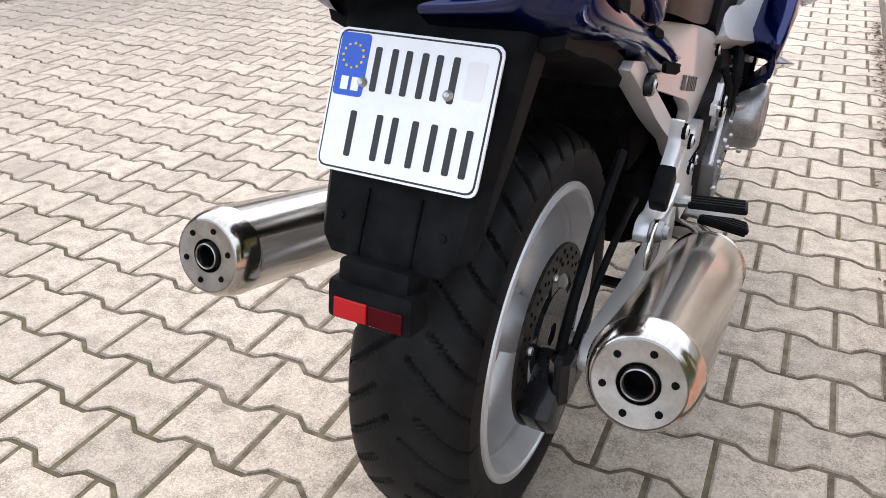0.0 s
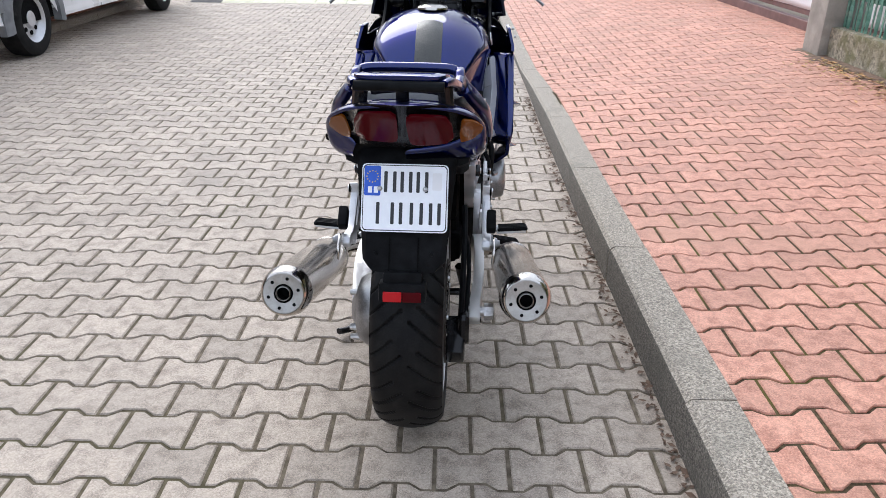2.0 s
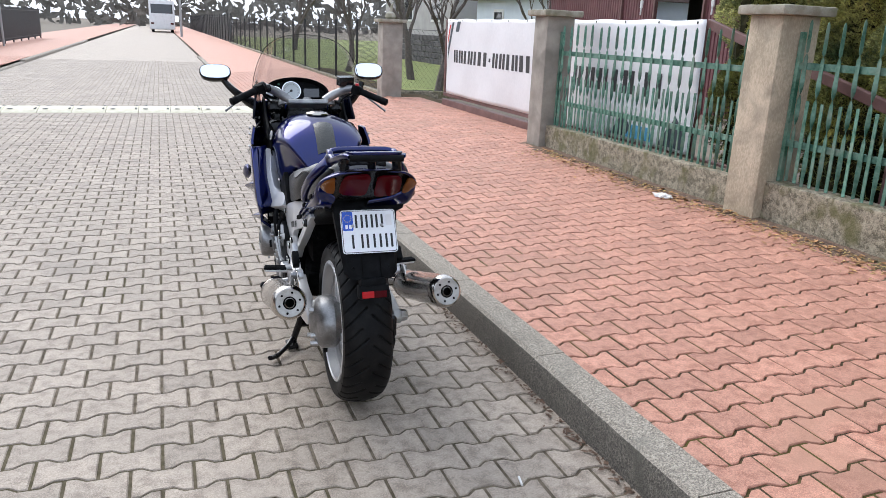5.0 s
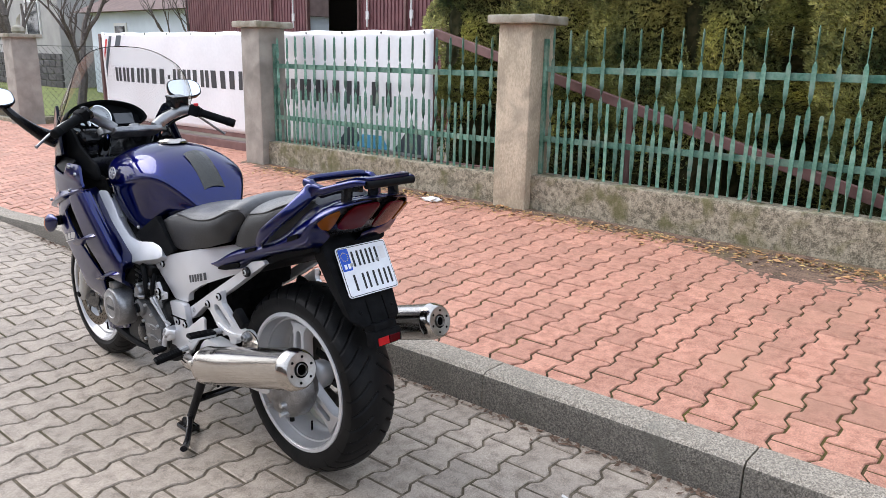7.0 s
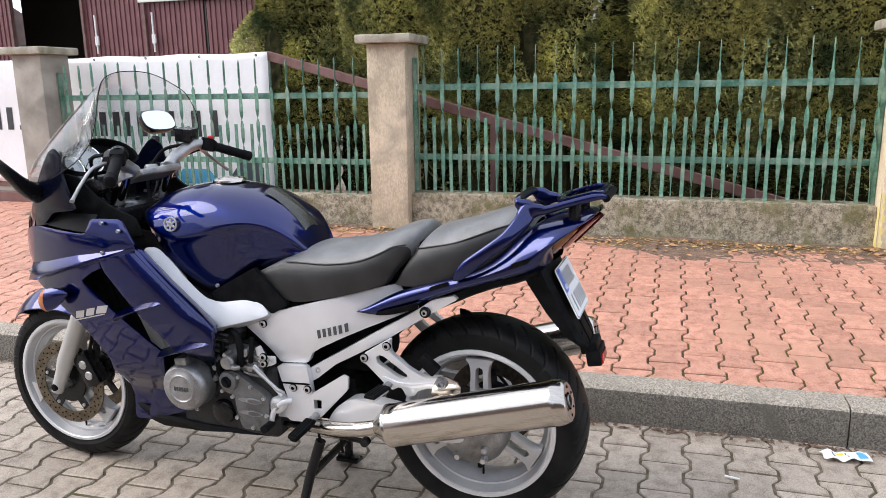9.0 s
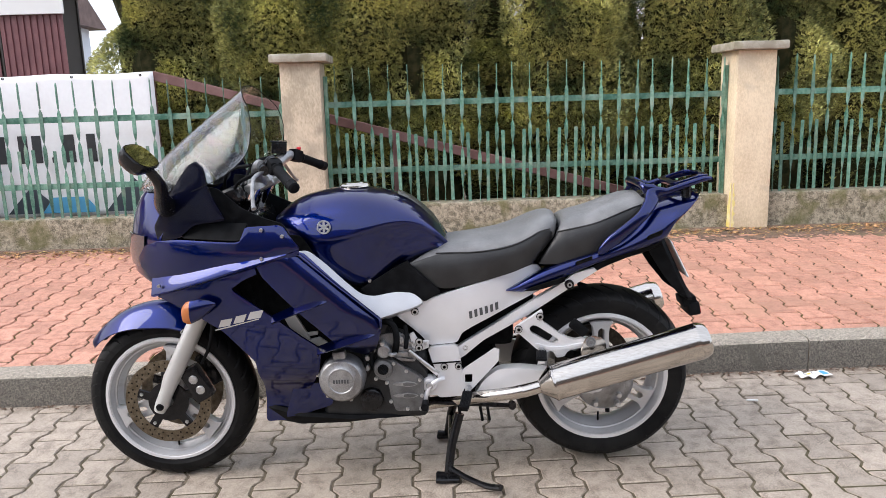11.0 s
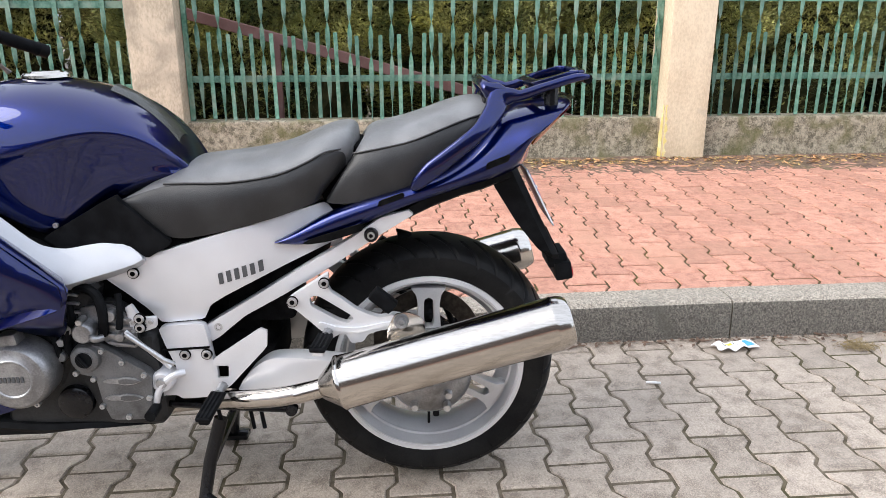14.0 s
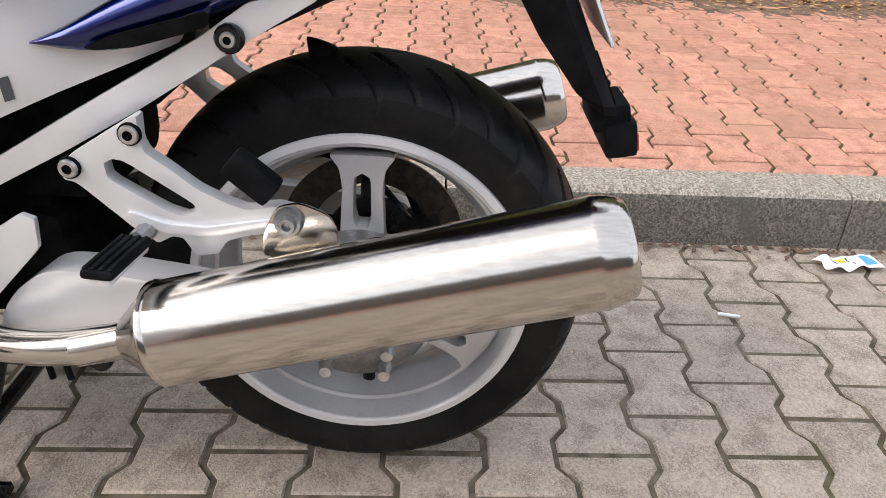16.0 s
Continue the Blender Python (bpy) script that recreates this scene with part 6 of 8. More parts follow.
pipe("wiring_loom", [(-0.190, 0.690, 0.575), (-0.205, 0.684, 0.540), (-0.206, 0.690, 0.500)], 0.0075, BLACK)
pipe("oil_pipe", [(-0.192, 0.850, 0.500), (-0.205, 0.832, 0.480), (-0.206, 0.826, 0.440), (-0.195, 0.836, 0.400)], 0.007, BLACK)
pipe("link_rod", [(-0.205, 0.678, 0.493), (-0.207, 0.640, 0.456), (-0.208, 0.588, 0.406)], 0.0050, SILVER)
side_panel("head_bracket", [(0.676, 0.545), (0.662, 0.552), (0.645, 0.520), (0.612, 0.522), (0.612, 0.498), (0.640, 0.488), (0.668, 0.484), (0.670, 0.515)], 0.198, SILVER, engine, 0.012, bev=0.002, cut=0.1)
bolts([(0.661, 0.512, 0.200), (0.661, 0.492, 0.200), (0.623, 0.512, 0.200)], 0.0055, 0.004, BOLT, engine)
# radiator behind the vents
bm = bmesh.new()
box(bm, (0, 1.17, 0.58), (0.42, 0.035, 0.36), 0.005, Matrix.Rotation(radians(-14), 4, "X"))
part("radiator", bm, DARK, bike)
side_panel("engine_mount", [(1.096, 0.640), (1.050, 0.632), (1.006, 0.552), (1.000, 0.507), (1.028, 0.500)], 0.212, FORK, bike, 0.014, cut=0.04, label="grey engine mount seen through the vent")
side_panel("mount_rung", [(1.030, 0.562), (0.978, 0.568), (0.978, 0.556), (1.026, 0.548)], 0.206, FORK, bike, 0.012, cut=0.04)
side_panel("mount_foot", [(1.005, 0.541), (0.972, 0.548), (0.945, 0.525), (0.998, 0.508)], 0.206, FORK, bike, 0.012, cut=0.06)

# belly pan
bm = bmesh.new()
rings = []
for u, hw, z0, z1 in ((1.17, 0.16, 0.235, 0.30), (1.06, 0.185, 0.222, 0.275), (0.90, 0.19, 0.226, 0.262), (0.76, 0.18, 0.236, 0.258), (0.65, 0.165, 0.246, 0.258)):
    rings.append([bm.verts.new(p) for p in ((-hw, u, z1), (-hw - 0.006, u, z1 - 0.012), (-hw + 0.01, u, z0 + 0.006), (-hw + 0.04, u, z0), (hw - 0.04, u, z0), (hw - 0.01, u, z0 + 0.006), (hw + 0.006, u, z1 - 0.012), (hw, u, z1))])
skin(bm, rings, True, True)
part("belly_pan", bm, BLACK, bike)

# tank
TANK = [(1.115, [(0, 0.945), (0.06, 0.942), (0.095, 0.930), (0.10, 0.915), (0.09, 0.90)]),
        (1.09, [(0, 0.965), (0.07, 0.960), (0.125, 0.942), (0.138, 0.920), (0.12, 0.89)]),
        (1.04, [(0, 0.998), (0.085, 0.990), (0.158, 0.955), (0.180, 0.910), (0.165, 0.870)]),
        (0.98, [(0, 1.014), (0.095, 1.004), (0.175, 0.960), (0.200, 0.868), (0.190, 0.805)]),
        (0.90, [(0, 1.029), (0.10, 1.018), (0.182, 0.975), (0.204, 0.872), (0.190, 0.738)]),
        (0.81, [(0, 1.027), (0.10, 1.016), (0.180, 0.978), (0.203, 0.896), (0.182, 0.690)]),
        (0.72, [(0, 1.006), (0.095, 0.996), (0.165, 0.965), (0.190, 0.922), (0.152, 0.765)]),
        (0.645, [(0, 0.969), (0.085, 0.962), (0.140, 0.942), (0.165, 0.915), (0.142, 0.80)]),
        (0.595, [(0, 0.924), (0.07, 0.918), (0.115, 0.905), (0.138, 0.885), (0.132, 0.815)]),
        (0.555, [(0, 0.868), (0.05, 0.862), (0.085, 0.855), (0.105, 0.845), (0.115, 0.82)]),
        (0.540, [(0, 0.835), (0.04, 0.832), (0.07, 0.83), (0.09, 0.825), (0.10, 0.81)])]
rich = []
for u, p in TANK:
    (rx, rz), (bx, bz) = p[3], p[4]
    under = max(0.0, min(1.0, (rz - bz) / 0.1))
    dip = 0.013 * under
    rich.append((u, p[:3] + [(rx - 0.004, rz + 0.016), (rx, rz), (rx - 0.005 * under - 0.002, rz - 0.010), (rx - dip, rz - 0.026 * max(0.3, under)), ((rx - dip) * 0.5 + bx * 0.5 - 0.004, rz * 0.5 + bz * 0.5 - 0.010), (bx, bz), (bx - 0.05, bz - 0.02)]))
tank = subsurf(part("fuel_tank", half_loft(rich), BLUE, bike, "deep blue metallic fuel tank", smooth=60), 2)
bm = bmesh.new()
lathe(bm, [(0.0, 0.010), (0.030, 0.010), (0.034, 0.007), (0.046, 0.007), (0.052, 0.002), (0.053, -0.004)], Matrix.Translation((0, 0.855, 1.026)) @ Matrix.Rotation(radians(-2), 4, "X") @ Matrix.Rotation(radians(-90), 4, "Y"), 36)
part("fuel_cap", bm, STEEL, tank, "polished round fuel cap")
# tank pad
bm = bmesh.new()
g = []
for u, z in ((0.705, 1.0040), (0.685, 0.9955), (0.66, 0.982), (0.62, 0.9505), (0.59, 0.920), (0.568, 0.890)):
    g.append([bm.verts.new((x, u, z + 0.003 - 0.010 * (x / 0.1) ** 2 * 6)) for x in np.linspace(-0.042, 0.042, 7)])
skin(bm, g, False)
part("tank_pad", bm, CARBON, tank, "grey-green carbon-weave tank pad")
# round maker's badge as a plain disc and spokes
for sx in (-1, 1):
    mb = Matrix.Translation((sx * 0.2015, 0.938, 0.915)) @ Matrix.Rotation(radians(-4 * sx), 4, "Z") @ Matrix.Rotation(radians(-9 * sx), 4, "Y")
    bm = bmesh.new()
    lathe(bm, [(0.017, 0.0), (0.0185, 0.003 * sx), (0.022, 0.003 * sx), (0.023, 0.0)], mb, 28)
    for k in range(3):
        box(bm, mb @ Vector((0.0015 * sx, 0, 0)), (0.003, 0.034, 0.007), 0.001, mb.to_3x3().to_4x4() @ Matrix.Rotation(radians(60 * k + 30), 4, "X"))
    part("badge", bm, DECAL_SILVER, tank, "round silver badge")

side_panel("knee_panel", [(0.836, 0.700), (0.676, 0.790), (0.664, 0.775), (0.565, 0.683), (0.622, 0.650), (0.668, 0.684), (0.722, 0.684), (0.797, 0.672)], lambda u, w: 0.176 + 0.01 * (u - 0.6), BLACK, thick=0.02, bev=0.004, cut=0.08, label="black knee panel under the tank")
bolts([(0.800, 0.729, 0.186)], 0.006, 0.003)
# added near-black sheet that paints shade into the gap under the tank
side_panel("tank_edge", [(1.01, 0.845), (0.90, 0.75), (0.838, 0.698), (0.70, 0.692), (0.72, 0.72), (0.85, 0.80), (0.98, 0.87)], lambda u, w: 0.125, DARK, thick=0.02, bev=0)

# seats
SEAT = [(0.675, [(0, 0.730), (0.135, 0.774), (0.150, 0.772), (0.155, 0.768), (0.15, 0.760)]),
        (0.640, [(0, 0.76), (0.130, 0.795), (0.153, 0.788), (0.163, 0.765), (0.158, 0.735)]),
        (0.580, [(0, 0.835), (0.105, 0.828), (0.150, 0.810), (0.167, 0.755), (0.163, 0.690)]),
        (0.530, [(0, 0.848), (0.11, 0.838), (0.155, 0.812), (0.172, 0.76), (0.166, 0.690)]),
        (0.440, [(0, 0.853), (0.12, 0.846), (0.168, 0.815), (0.180, 0.765), (0.170, 0.710)]),
        (0.340, [(0, 0.870), (0.125, 0.862), (0.172, 0.830), (0.182, 0.785), (0.168, 0.735)]),
        (0.275, [(0, 0.902), (0.125, 0.890), (0.165, 0.855), (0.176, 0.800, 0.290), (0.162, 0.750, 0.300)]),
        (0.225, [(0, 0.924), (0.12, 0.910), (0.155, 0.875, 0.235), (0.166, 0.815, 0.262), (0.155, 0.757, 0.278)]),
        (0.182, [(0, 0.928), (0.11, 0.915, 0.186), (0.142, 0.88, 0.200), (0.155, 0.82, 0.235), (0.150, 0.762, 0.262)]),
        (0.163, [(0, 0.915), (0.10, 0.902, 0.168), (0.132, 0.87, 0.185), (0.145, 0.82, 0.222), (0.140, 0.765, 0.255)]),
        (0.165, [(0, 0.85), (0.09, 0.85, 0.175), (0.12, 0.84, 0.19), (0.13, 0.81, 0.22), (0.13, 0.77, 0.25)])]


def seat_part(name, secs, label):
    s = subsurf(part(name, half_loft(secs), VINYL, bike, label, smooth=60), 2)
    s.data.materials.append(VINYL_TOP)
    # the lighter grained cover over the cushion's top
    for f in s.data.polygons:
        if f.index % 8 in (2, 3, 4, 5):
            f.material_index = 1
    return s


rider_seat = seat_part("rider_seat", SEAT, "black vinyl rider seat with a grained top")
PILLION = [(0.158, [(0, 0.86), (0.09, 0.86, 0.165), (0.12, 0.84, 0.185), (0.13, 0.80, 0.215), (0.125, 0.765, 0.238)]),
           (0.150, [(0, 0.912), (0.095, 0.900, 0.158), (0.127, 0.868, 0.175), (0.142, 0.81, 0.212), (0.138, 0.760, 0.240)]),
           (0.125, [(0, 0.924), (0.10, 0.912), (0.138, 0.875, 0.145), (0.152, 0.82, 0.175), (0.146, 0.757, 0.200)]),
           (0.060, [(0, 0.935), (0.11, 0.924), (0.145, 0.893), (0.157, 0.84, 0.085), (0.148, 0.768, 0.110)]),
           (0.000, [(0, 0.957), (0.11, 0.947), (0.145, 0.915), (0.155, 0.86, 0.012), (0.145, 0.780, 0.035)]),
           (-0.060, [(0, 0.978), (0.105, 0.968), (0.138, 0.938), (0.148, 0.89), (0.138, 0.825, -0.035)]),
           (-0.105, [(0, 0.985), (0.095, 0.975), (0.125, 0.950), (0.135, 0.92), (0.128, 0.88)]),
           (-0.140, [(0, 0.972), (0.08, 0.965), (0.105, 0.950), (0.115, 0.93), (0.112, 0.90)]),
           (-0.152, [(0, 0.945), (0.07, 0.94), (0.09, 0.93), (0.10, 0.92), (0.10, 0.90)])]
pillion_seat = seat_part("pillion_seat", PILLION, "black vinyl pillion seat")


for sx in (-1, 1):
    for secs, par in ((SEAT[2:9], rider_seat), (PILLION[1:8], pillion_seat)):
        bm = bmesh.new()
        pts = []
        for u, p in secs:
            q = p[2] if len(p[2]) > 2 else (*p[2], u)
            pts.append((sx * (q[0] - 0.003), q[2], q[1] - 0.002))
        tube(bm, curve_pts(pts, 3), 0.0022, 6)
        part("piping", bm, VINYL, par)

# tail
def tail_back(x, z):
    """How far the slanting tail face reaches back."""
    return -0.218 - 0.95 * (z - 0.855) + 1.9 * x * x


TAIL = [(0.350, [(0, 0.672), (0.10, 0.675), (0.158, 0.678), (0.163, 0.677), (0.161, 0.674), (0.11, 0.672), (0, 0.671)]),
        (0.305, [(0, 0.68), (0.10, 0.688), (0.154, 0.703), (0.168, 0.688), (0.163, 0.664), (0.11, 0.662), (0, 0.66)]),
        (0.235, [(0, 0.70), (0.10, 0.738), (0.154, 0.748), (0.172, 0.722), (0.164, 0.668), (0.11, 0.666), (0, 0.67)]),
        (0.110, [(0, 0.73), (0.11, 0.780), (0.154, 0.784), (0.175, 0.768), (0.166, 0.737), (0.12, 0.733), (0, 0.73)]),
        (0.010, [(0, 0.75), (0.12, 0.806), (0.157, 0.812), (0.181, 0.797), (0.171, 0.771), (0.12, 0.766), (0, 0.765)]),
        (-0.070, [(0, 0.80), (0.12, 0.862), (0.148, 0.858), (0.183, 0.824), (0.174, 0.798), (0.12, 0.79), (0, 0.785)]),
        (-0.130, [(0, 0.90), (0.105, 0.946), (0.142, 0.914), (0.183, 0.852), (0.174, 0.816), (0.12, 0.805), (0, 0.80)]),
        (-0.175, [(0, 0.955), (0.09, 0.955), (0.140, 0.930), (0.183, 0.882), (0.170, 0.834), (0.12, 0.818), (0, 0.812)]),
        (-0.215, [(0, 0.968), (0.09, 0.965), (0.146, 0.944), (0.181, 0.908, -0.205), (0.168, 0.857, -0.190), (0.12, 0.838, -0.195), (0, 0.832, -0.20)]),
        (-0.270, [(0, 0.977), (0.09, 0.974), (0.146, 0.953, -0.256), (0.178, 0.914, -0.222), (0.160, 0.882, -0.195), (0.115, 0.848, -0.205), (0, 0.840, -0.212)]),
        (-0.310, [(0, 0.978, -0.322), (0.09, 0.975, -0.316), (0.138, 0.954, -0.280), (0.172, 0.918, -0.236), (0.152, 0.896, -0.212), (0.110, 0.860, -0.212), (0, 0.848, -0.220)]),
        (-0.311, [(0, 0.970, -0.316), (0.09, 0.967, -0.310), (0.132, 0.948, -0.275), (0.162, 0.917, -0.234), (0.144, 0.897, -0.208), (0.107, 0.868, -0.208), (0, 0.856, -0.216)])]
bm = half_loft(TAIL)
tail = part("tail_cowl", bm, BLUE, bike, "deep blue tail cowl", smooth=60)
subsurf(tail, 2)
bm = bmesh.new()
g = []
for z in np.linspace(0.858, 0.978, 8):
    xm = 0.150 - 0.10 * abs(z - 0.93) - 1.3 * max(0.0, z - 0.930)
    g.append([bm.verts.new((x, tail_back(x, z) + 0.010, z)) for x in np.linspace(-xm, xm, 15)])
skin(bm, g, False)
part("tail_face", bm, GLOSS_BLACK, tail)
bm = half_loft([(u, [(0, zb), (0.118, zb), (0.138, zb + 0.008), (0.142, zb + 0.030), (0.12, zb + 0.045), (0, zb + 0.045)]) for u, zb in ((0.165, 0.676), (0.120, 0.687), (0.064, 0.714), (0.002, 0.744), (-0.060, 0.768), (-0.11, 0.782), (-0.170, 0.806))], True)
part("undertray", bm, BLACK, tail, "black undertray below the tail")


def lamp_lens(name, outline, mat, label, lift=0.004):
    for sx in (-1, 1):
        b = sheet([(p * sx, q) for p, q in outline], None, True, 0.02, 0.16)
        for v in b.verts:
            x, z = v.co.y, v.co.z
            v.co = Vector((x, tail_back(x, z) - lift, z))
        part(name, shell(b, 0.006, 0.0015), mat, tail, label)


lamp_lens("tail_lamp", [(0.008, 0.962), (0.088, 0.956), (0.101, 0.935), (0.104, 0.890), (0.085, 0.878), (0.030, 0.876), (0.012, 0.882)], LENS_RED, "dark red tail lamp lens")
lamp_lens("rear_indicator", [(0.122, 0.944), (0.150, 0.934), (0.166, 0.918), (0.160, 0.902), (0.140, 0.884), (0.118, 0.880), (0.116, 0.90)], LENS_AMBER_DEEP, "amber indicator lens", 0.006)
# tail slots and vents: flat sheets, near-black to paint the openings' shade
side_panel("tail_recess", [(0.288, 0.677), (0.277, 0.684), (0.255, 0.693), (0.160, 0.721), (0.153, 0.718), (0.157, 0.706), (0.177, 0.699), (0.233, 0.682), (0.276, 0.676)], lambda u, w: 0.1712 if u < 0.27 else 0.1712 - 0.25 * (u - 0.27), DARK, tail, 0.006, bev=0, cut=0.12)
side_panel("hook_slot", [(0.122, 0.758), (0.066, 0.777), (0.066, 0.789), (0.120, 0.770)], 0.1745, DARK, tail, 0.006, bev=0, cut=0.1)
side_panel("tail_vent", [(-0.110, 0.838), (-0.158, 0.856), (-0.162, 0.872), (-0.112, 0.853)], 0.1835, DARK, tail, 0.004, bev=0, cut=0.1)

# carrier rack and grab rails
def blade(bm, stations, thick):
    """A flattened bar through stations of (x, y, z, half height), thin across the motorcycle."""
    pts = curve_pts([q[:3] for q in stations], 5)
    hw = np.interp(np.linspace(0, 1, len(pts)), np.linspace(0, 1, len(stations)), [q[3] for q in stations])
    rings = []
    for i, p in enumerate(pts):
        d = (pts[min(i + 1, len(pts) - 1)] - pts[max(i - 1, 0)]).normalized()
        nrm = d.cross(Vector((1, 0, 0))).normalized()
        side = nrm.cross(d).normalized()
        ring = []
        for k in range(16):
            a = 2 * math.pi * (k + 0.5) / 16
            c, e = math.cos(a), math.sin(a)
            ring.append(bm.verts.new(p + side * (thick * math.copysign(abs(c) ** 0.6, c)) + nrm * (float(hw[i]) * math.copysign(abs(e) ** 0.75, e))))
        rings.append(ring)
    skin(bm, rings, True, True)


RACK_TOP = ((-0.36, -0.338, -0.31, -0.245, -0.18), (1.027, 1.028, 1.029, 1.011, 0.992))
rack_c = [(-0.100, -0.225), (-0.092, -0.318), (-0.076, -0.340), (0.076, -0.340), (0.092, -0.318), (0.100, -0.225), (0.07, -0.212), (-0.07, -0.212)]
bm = sheet([(y, x) for x, y in rack_c], [(-0.322, -0.062), (-0.322, 0.062), (-0.300, 0.076), (-0.232, 0.078), (-0.232, -0.078), (-0.300, -0.076)], True, 0.03)
for v in bm.verts:
    x, y = v.co.z, v.co.y
    v.co = Vector((x, y, float(np.interp(y, *RACK_TOP)) - 0.3 * x * x))
rack = part("carrier_rack", shell(bm, 0.012, 0.004), BLUE, bike, "blue open luggage rack frame")
bm = bmesh.new()
tube(bm, curve_pts([(-0.113, -0.124, 0.988), (-0.109, -0.116, 1.001), (-0.094, -0.112, 1.009), (-0.05, -0.110, 1.011), (0.05, -0.110, 1.011), (0.094, -0.112, 1.009), (0.109, -0.116, 1.001), (0.113, -0.124, 0.988)], 6), 0.0115, 14)
part("rack_handle", bm, BLUE, rack, "rounded blue handle bar across the rack")
for sx in (-1, 1):
    bm = bmesh.new()
    blade(bm, [(sx * 0.110, -0.185, 0.990, 0.010), (sx * 0.118, -0.144, 0.982, 0.025), (sx * 0.140, -0.129, 0.956, 0.022), (sx * 0.167, -0.095, 0.917, 0.018), (sx * 0.178, -0.047, 0.880, 0.018), (sx * 0.182, 0.004, 0.840, 0.020), (sx * 0.178, 0.033, 0.812, 0.015), (sx * 0.171, 0.045, 0.800, 0.006)], 0.012)
    part("grab_rail", bm, BLUE, bike, "blue grab rail beside the pillion seat")
    bm = bmesh.new()
    blade(bm, [(sx * 0.112, -0.112, 1.006, 0.011), (sx * 0.114, -0.136, 0.995, 0.021), (sx * 0.112, -0.180, 0.986, 0.012), (sx * 0.105, -0.245, 1.005, 0.010), (sx * 0.095, -0.310, 1.023, 0.0095), (sx * 0.084, -0.339, 1.025, 0.006)], 0.0115)
    part("rack_arm", bm, BLUE, rack)
    bm = bmesh.new()
    tube(bm, [(sx * 0.086, -0.262, 1.004), (sx * 0.090, -0.262, 0.962)], 0.016, 10)
    part("rack_leg", bm, GLOSS_BLACK, rack)
bm = bmesh.new()
tube(bm, [(0, -0.275, 1.010), (0, -0.268, 0.965)], 0.014, 10)
part("rack_leg", bm, GLOSS_BLACK, rack)
bm = bmesh.new()
tube(bm, [(-0.088, -0.342, 1.020), (0.088, -0.342, 1.019)], 0.0105, 14)
part("rack_rubber", bm, BLACK, rack)
bm = bmesh.new()
box(bm, (0, -0.126, 0.962), (0.17, 0.03, 0.04), 0.012, segs=2)
part("seat_stop", bm, GLOSS_BLACK, rack)

# rear mudguard with number plate and reflector
bm = bmesh.new()
rings = []
for z, u, hw, dep in ((0.862, -0.150, 0.112, 0.10), (0.825, -0.190, 0.112, 0.085), (0.76, -0.222, 0.106, 0.080), (0.68, -0.262, 0.098, 0.070), (0.615, -0.296, 0.092, 0.052), (0.600, -0.302, 0.080, 0.040)):
    rings.append([bm.verts.new(p) for p in ((-hw, u + dep, z + 0.018), (-hw - 0.001, u + 0.018, z + 0.004), (-hw + 0.012, u, z), (0, u - 0.006, z), (hw - 0.012, u, z), (hw + 0.001, u + 0.018, z + 0.004), (hw, u + dep, z + 0.018))])
skin(bm, rings, False)
guard = part("rear_mudguard", shell(bm, 0.006, 0.001), BLACK, bike, "matt black rear mudguard", smooth=40)
for x in (-0.032, 0.032):
    bm = bmesh.new()
    box(bm, (x, -0.288, 0.636), (0.0025, 0.006, 0.075), 0.0, Matrix.Rotation(radians(-27), 4, "X"))
    part("moulded_line", bm, DARK, guard)
for x in (-0.062, 0.062):
    bm = bmesh.new()
    lathe(bm, [(0.0, 0.003), (0.003, 0.003), (0.0045, 0.0015), (0.0045, -0.004)], Matrix.Translation((x, -0.286, 0.638)) @ Matrix.Rotation(radians(-90), 4, "Z"), 12)
    part("screw", bm, BLACK, guard)
bm = bmesh.new()
box(bm, (0, -0.303, 0.588), (0.086, 0.05, 0.032), 0.006, Matrix.Rotation(radians(-14), 4, "X"), segs=2)
box(bm, (0, -0.318, 0.562), (0.104, 0.042, 0.046), 0.007, Matrix.Rotation(radians(-10), 4, "X"), segs=2)
holder = part("reflector_holder", bm, BLACK, guard)
for sx, mt in ((-0.5, LENS_BRIGHT_RED), (0.5, LENS_RED)):
    bm = bmesh.new()
    box(bm, (sx * 0.043, -0.3395, 0.558), (0.041, 0.006, 0.023), 0.001, Matrix.Rotation(radians(-10), 4, "X"))
    part("reflector", bm, mt, holder, "bright red rear reflector" if sx < 0 else "")
PLATE = Matrix.Translation((0, -0.246, 0.7535)) @ Matrix.Rotation(radians(-27), 4, "X")
plate = new("number_plate")
plate.parent, plate.matrix_local = bike, PLATE
plate["label"] = "white two-line number plate with a blue band, its characters plain bars"


def plate_piece(name, x0, x1, z0, z1, mat, y=-0.0022, d=0.0012, rad=0.0):
    b = bmesh.new()
    pts = [(x0, z0), (x1, z0), (x1, z1), (x0, z1)]
    if rad:
        pts = [(cx + rad * math.cos(a), cz + rad * math.sin(a)) for cx, cz, a0 in ((x1 - rad, z1 - rad, 0), (x0 + rad, z1 - rad, 90), (x0 + rad, z0 + rad, 180), (x1 - rad, z0 + rad, 270)) for a in (radians(a0 + t) for t in (0, 30, 60, 90))]
    fr = [b.verts.new((x, y - d, z)) for x, z in pts]
    bk = [b.verts.new((x, y + d, z)) for x, z in pts]
    skin(b, [fr, bk], True, True)
    return part(name, b, mat, plate, smooth=0)


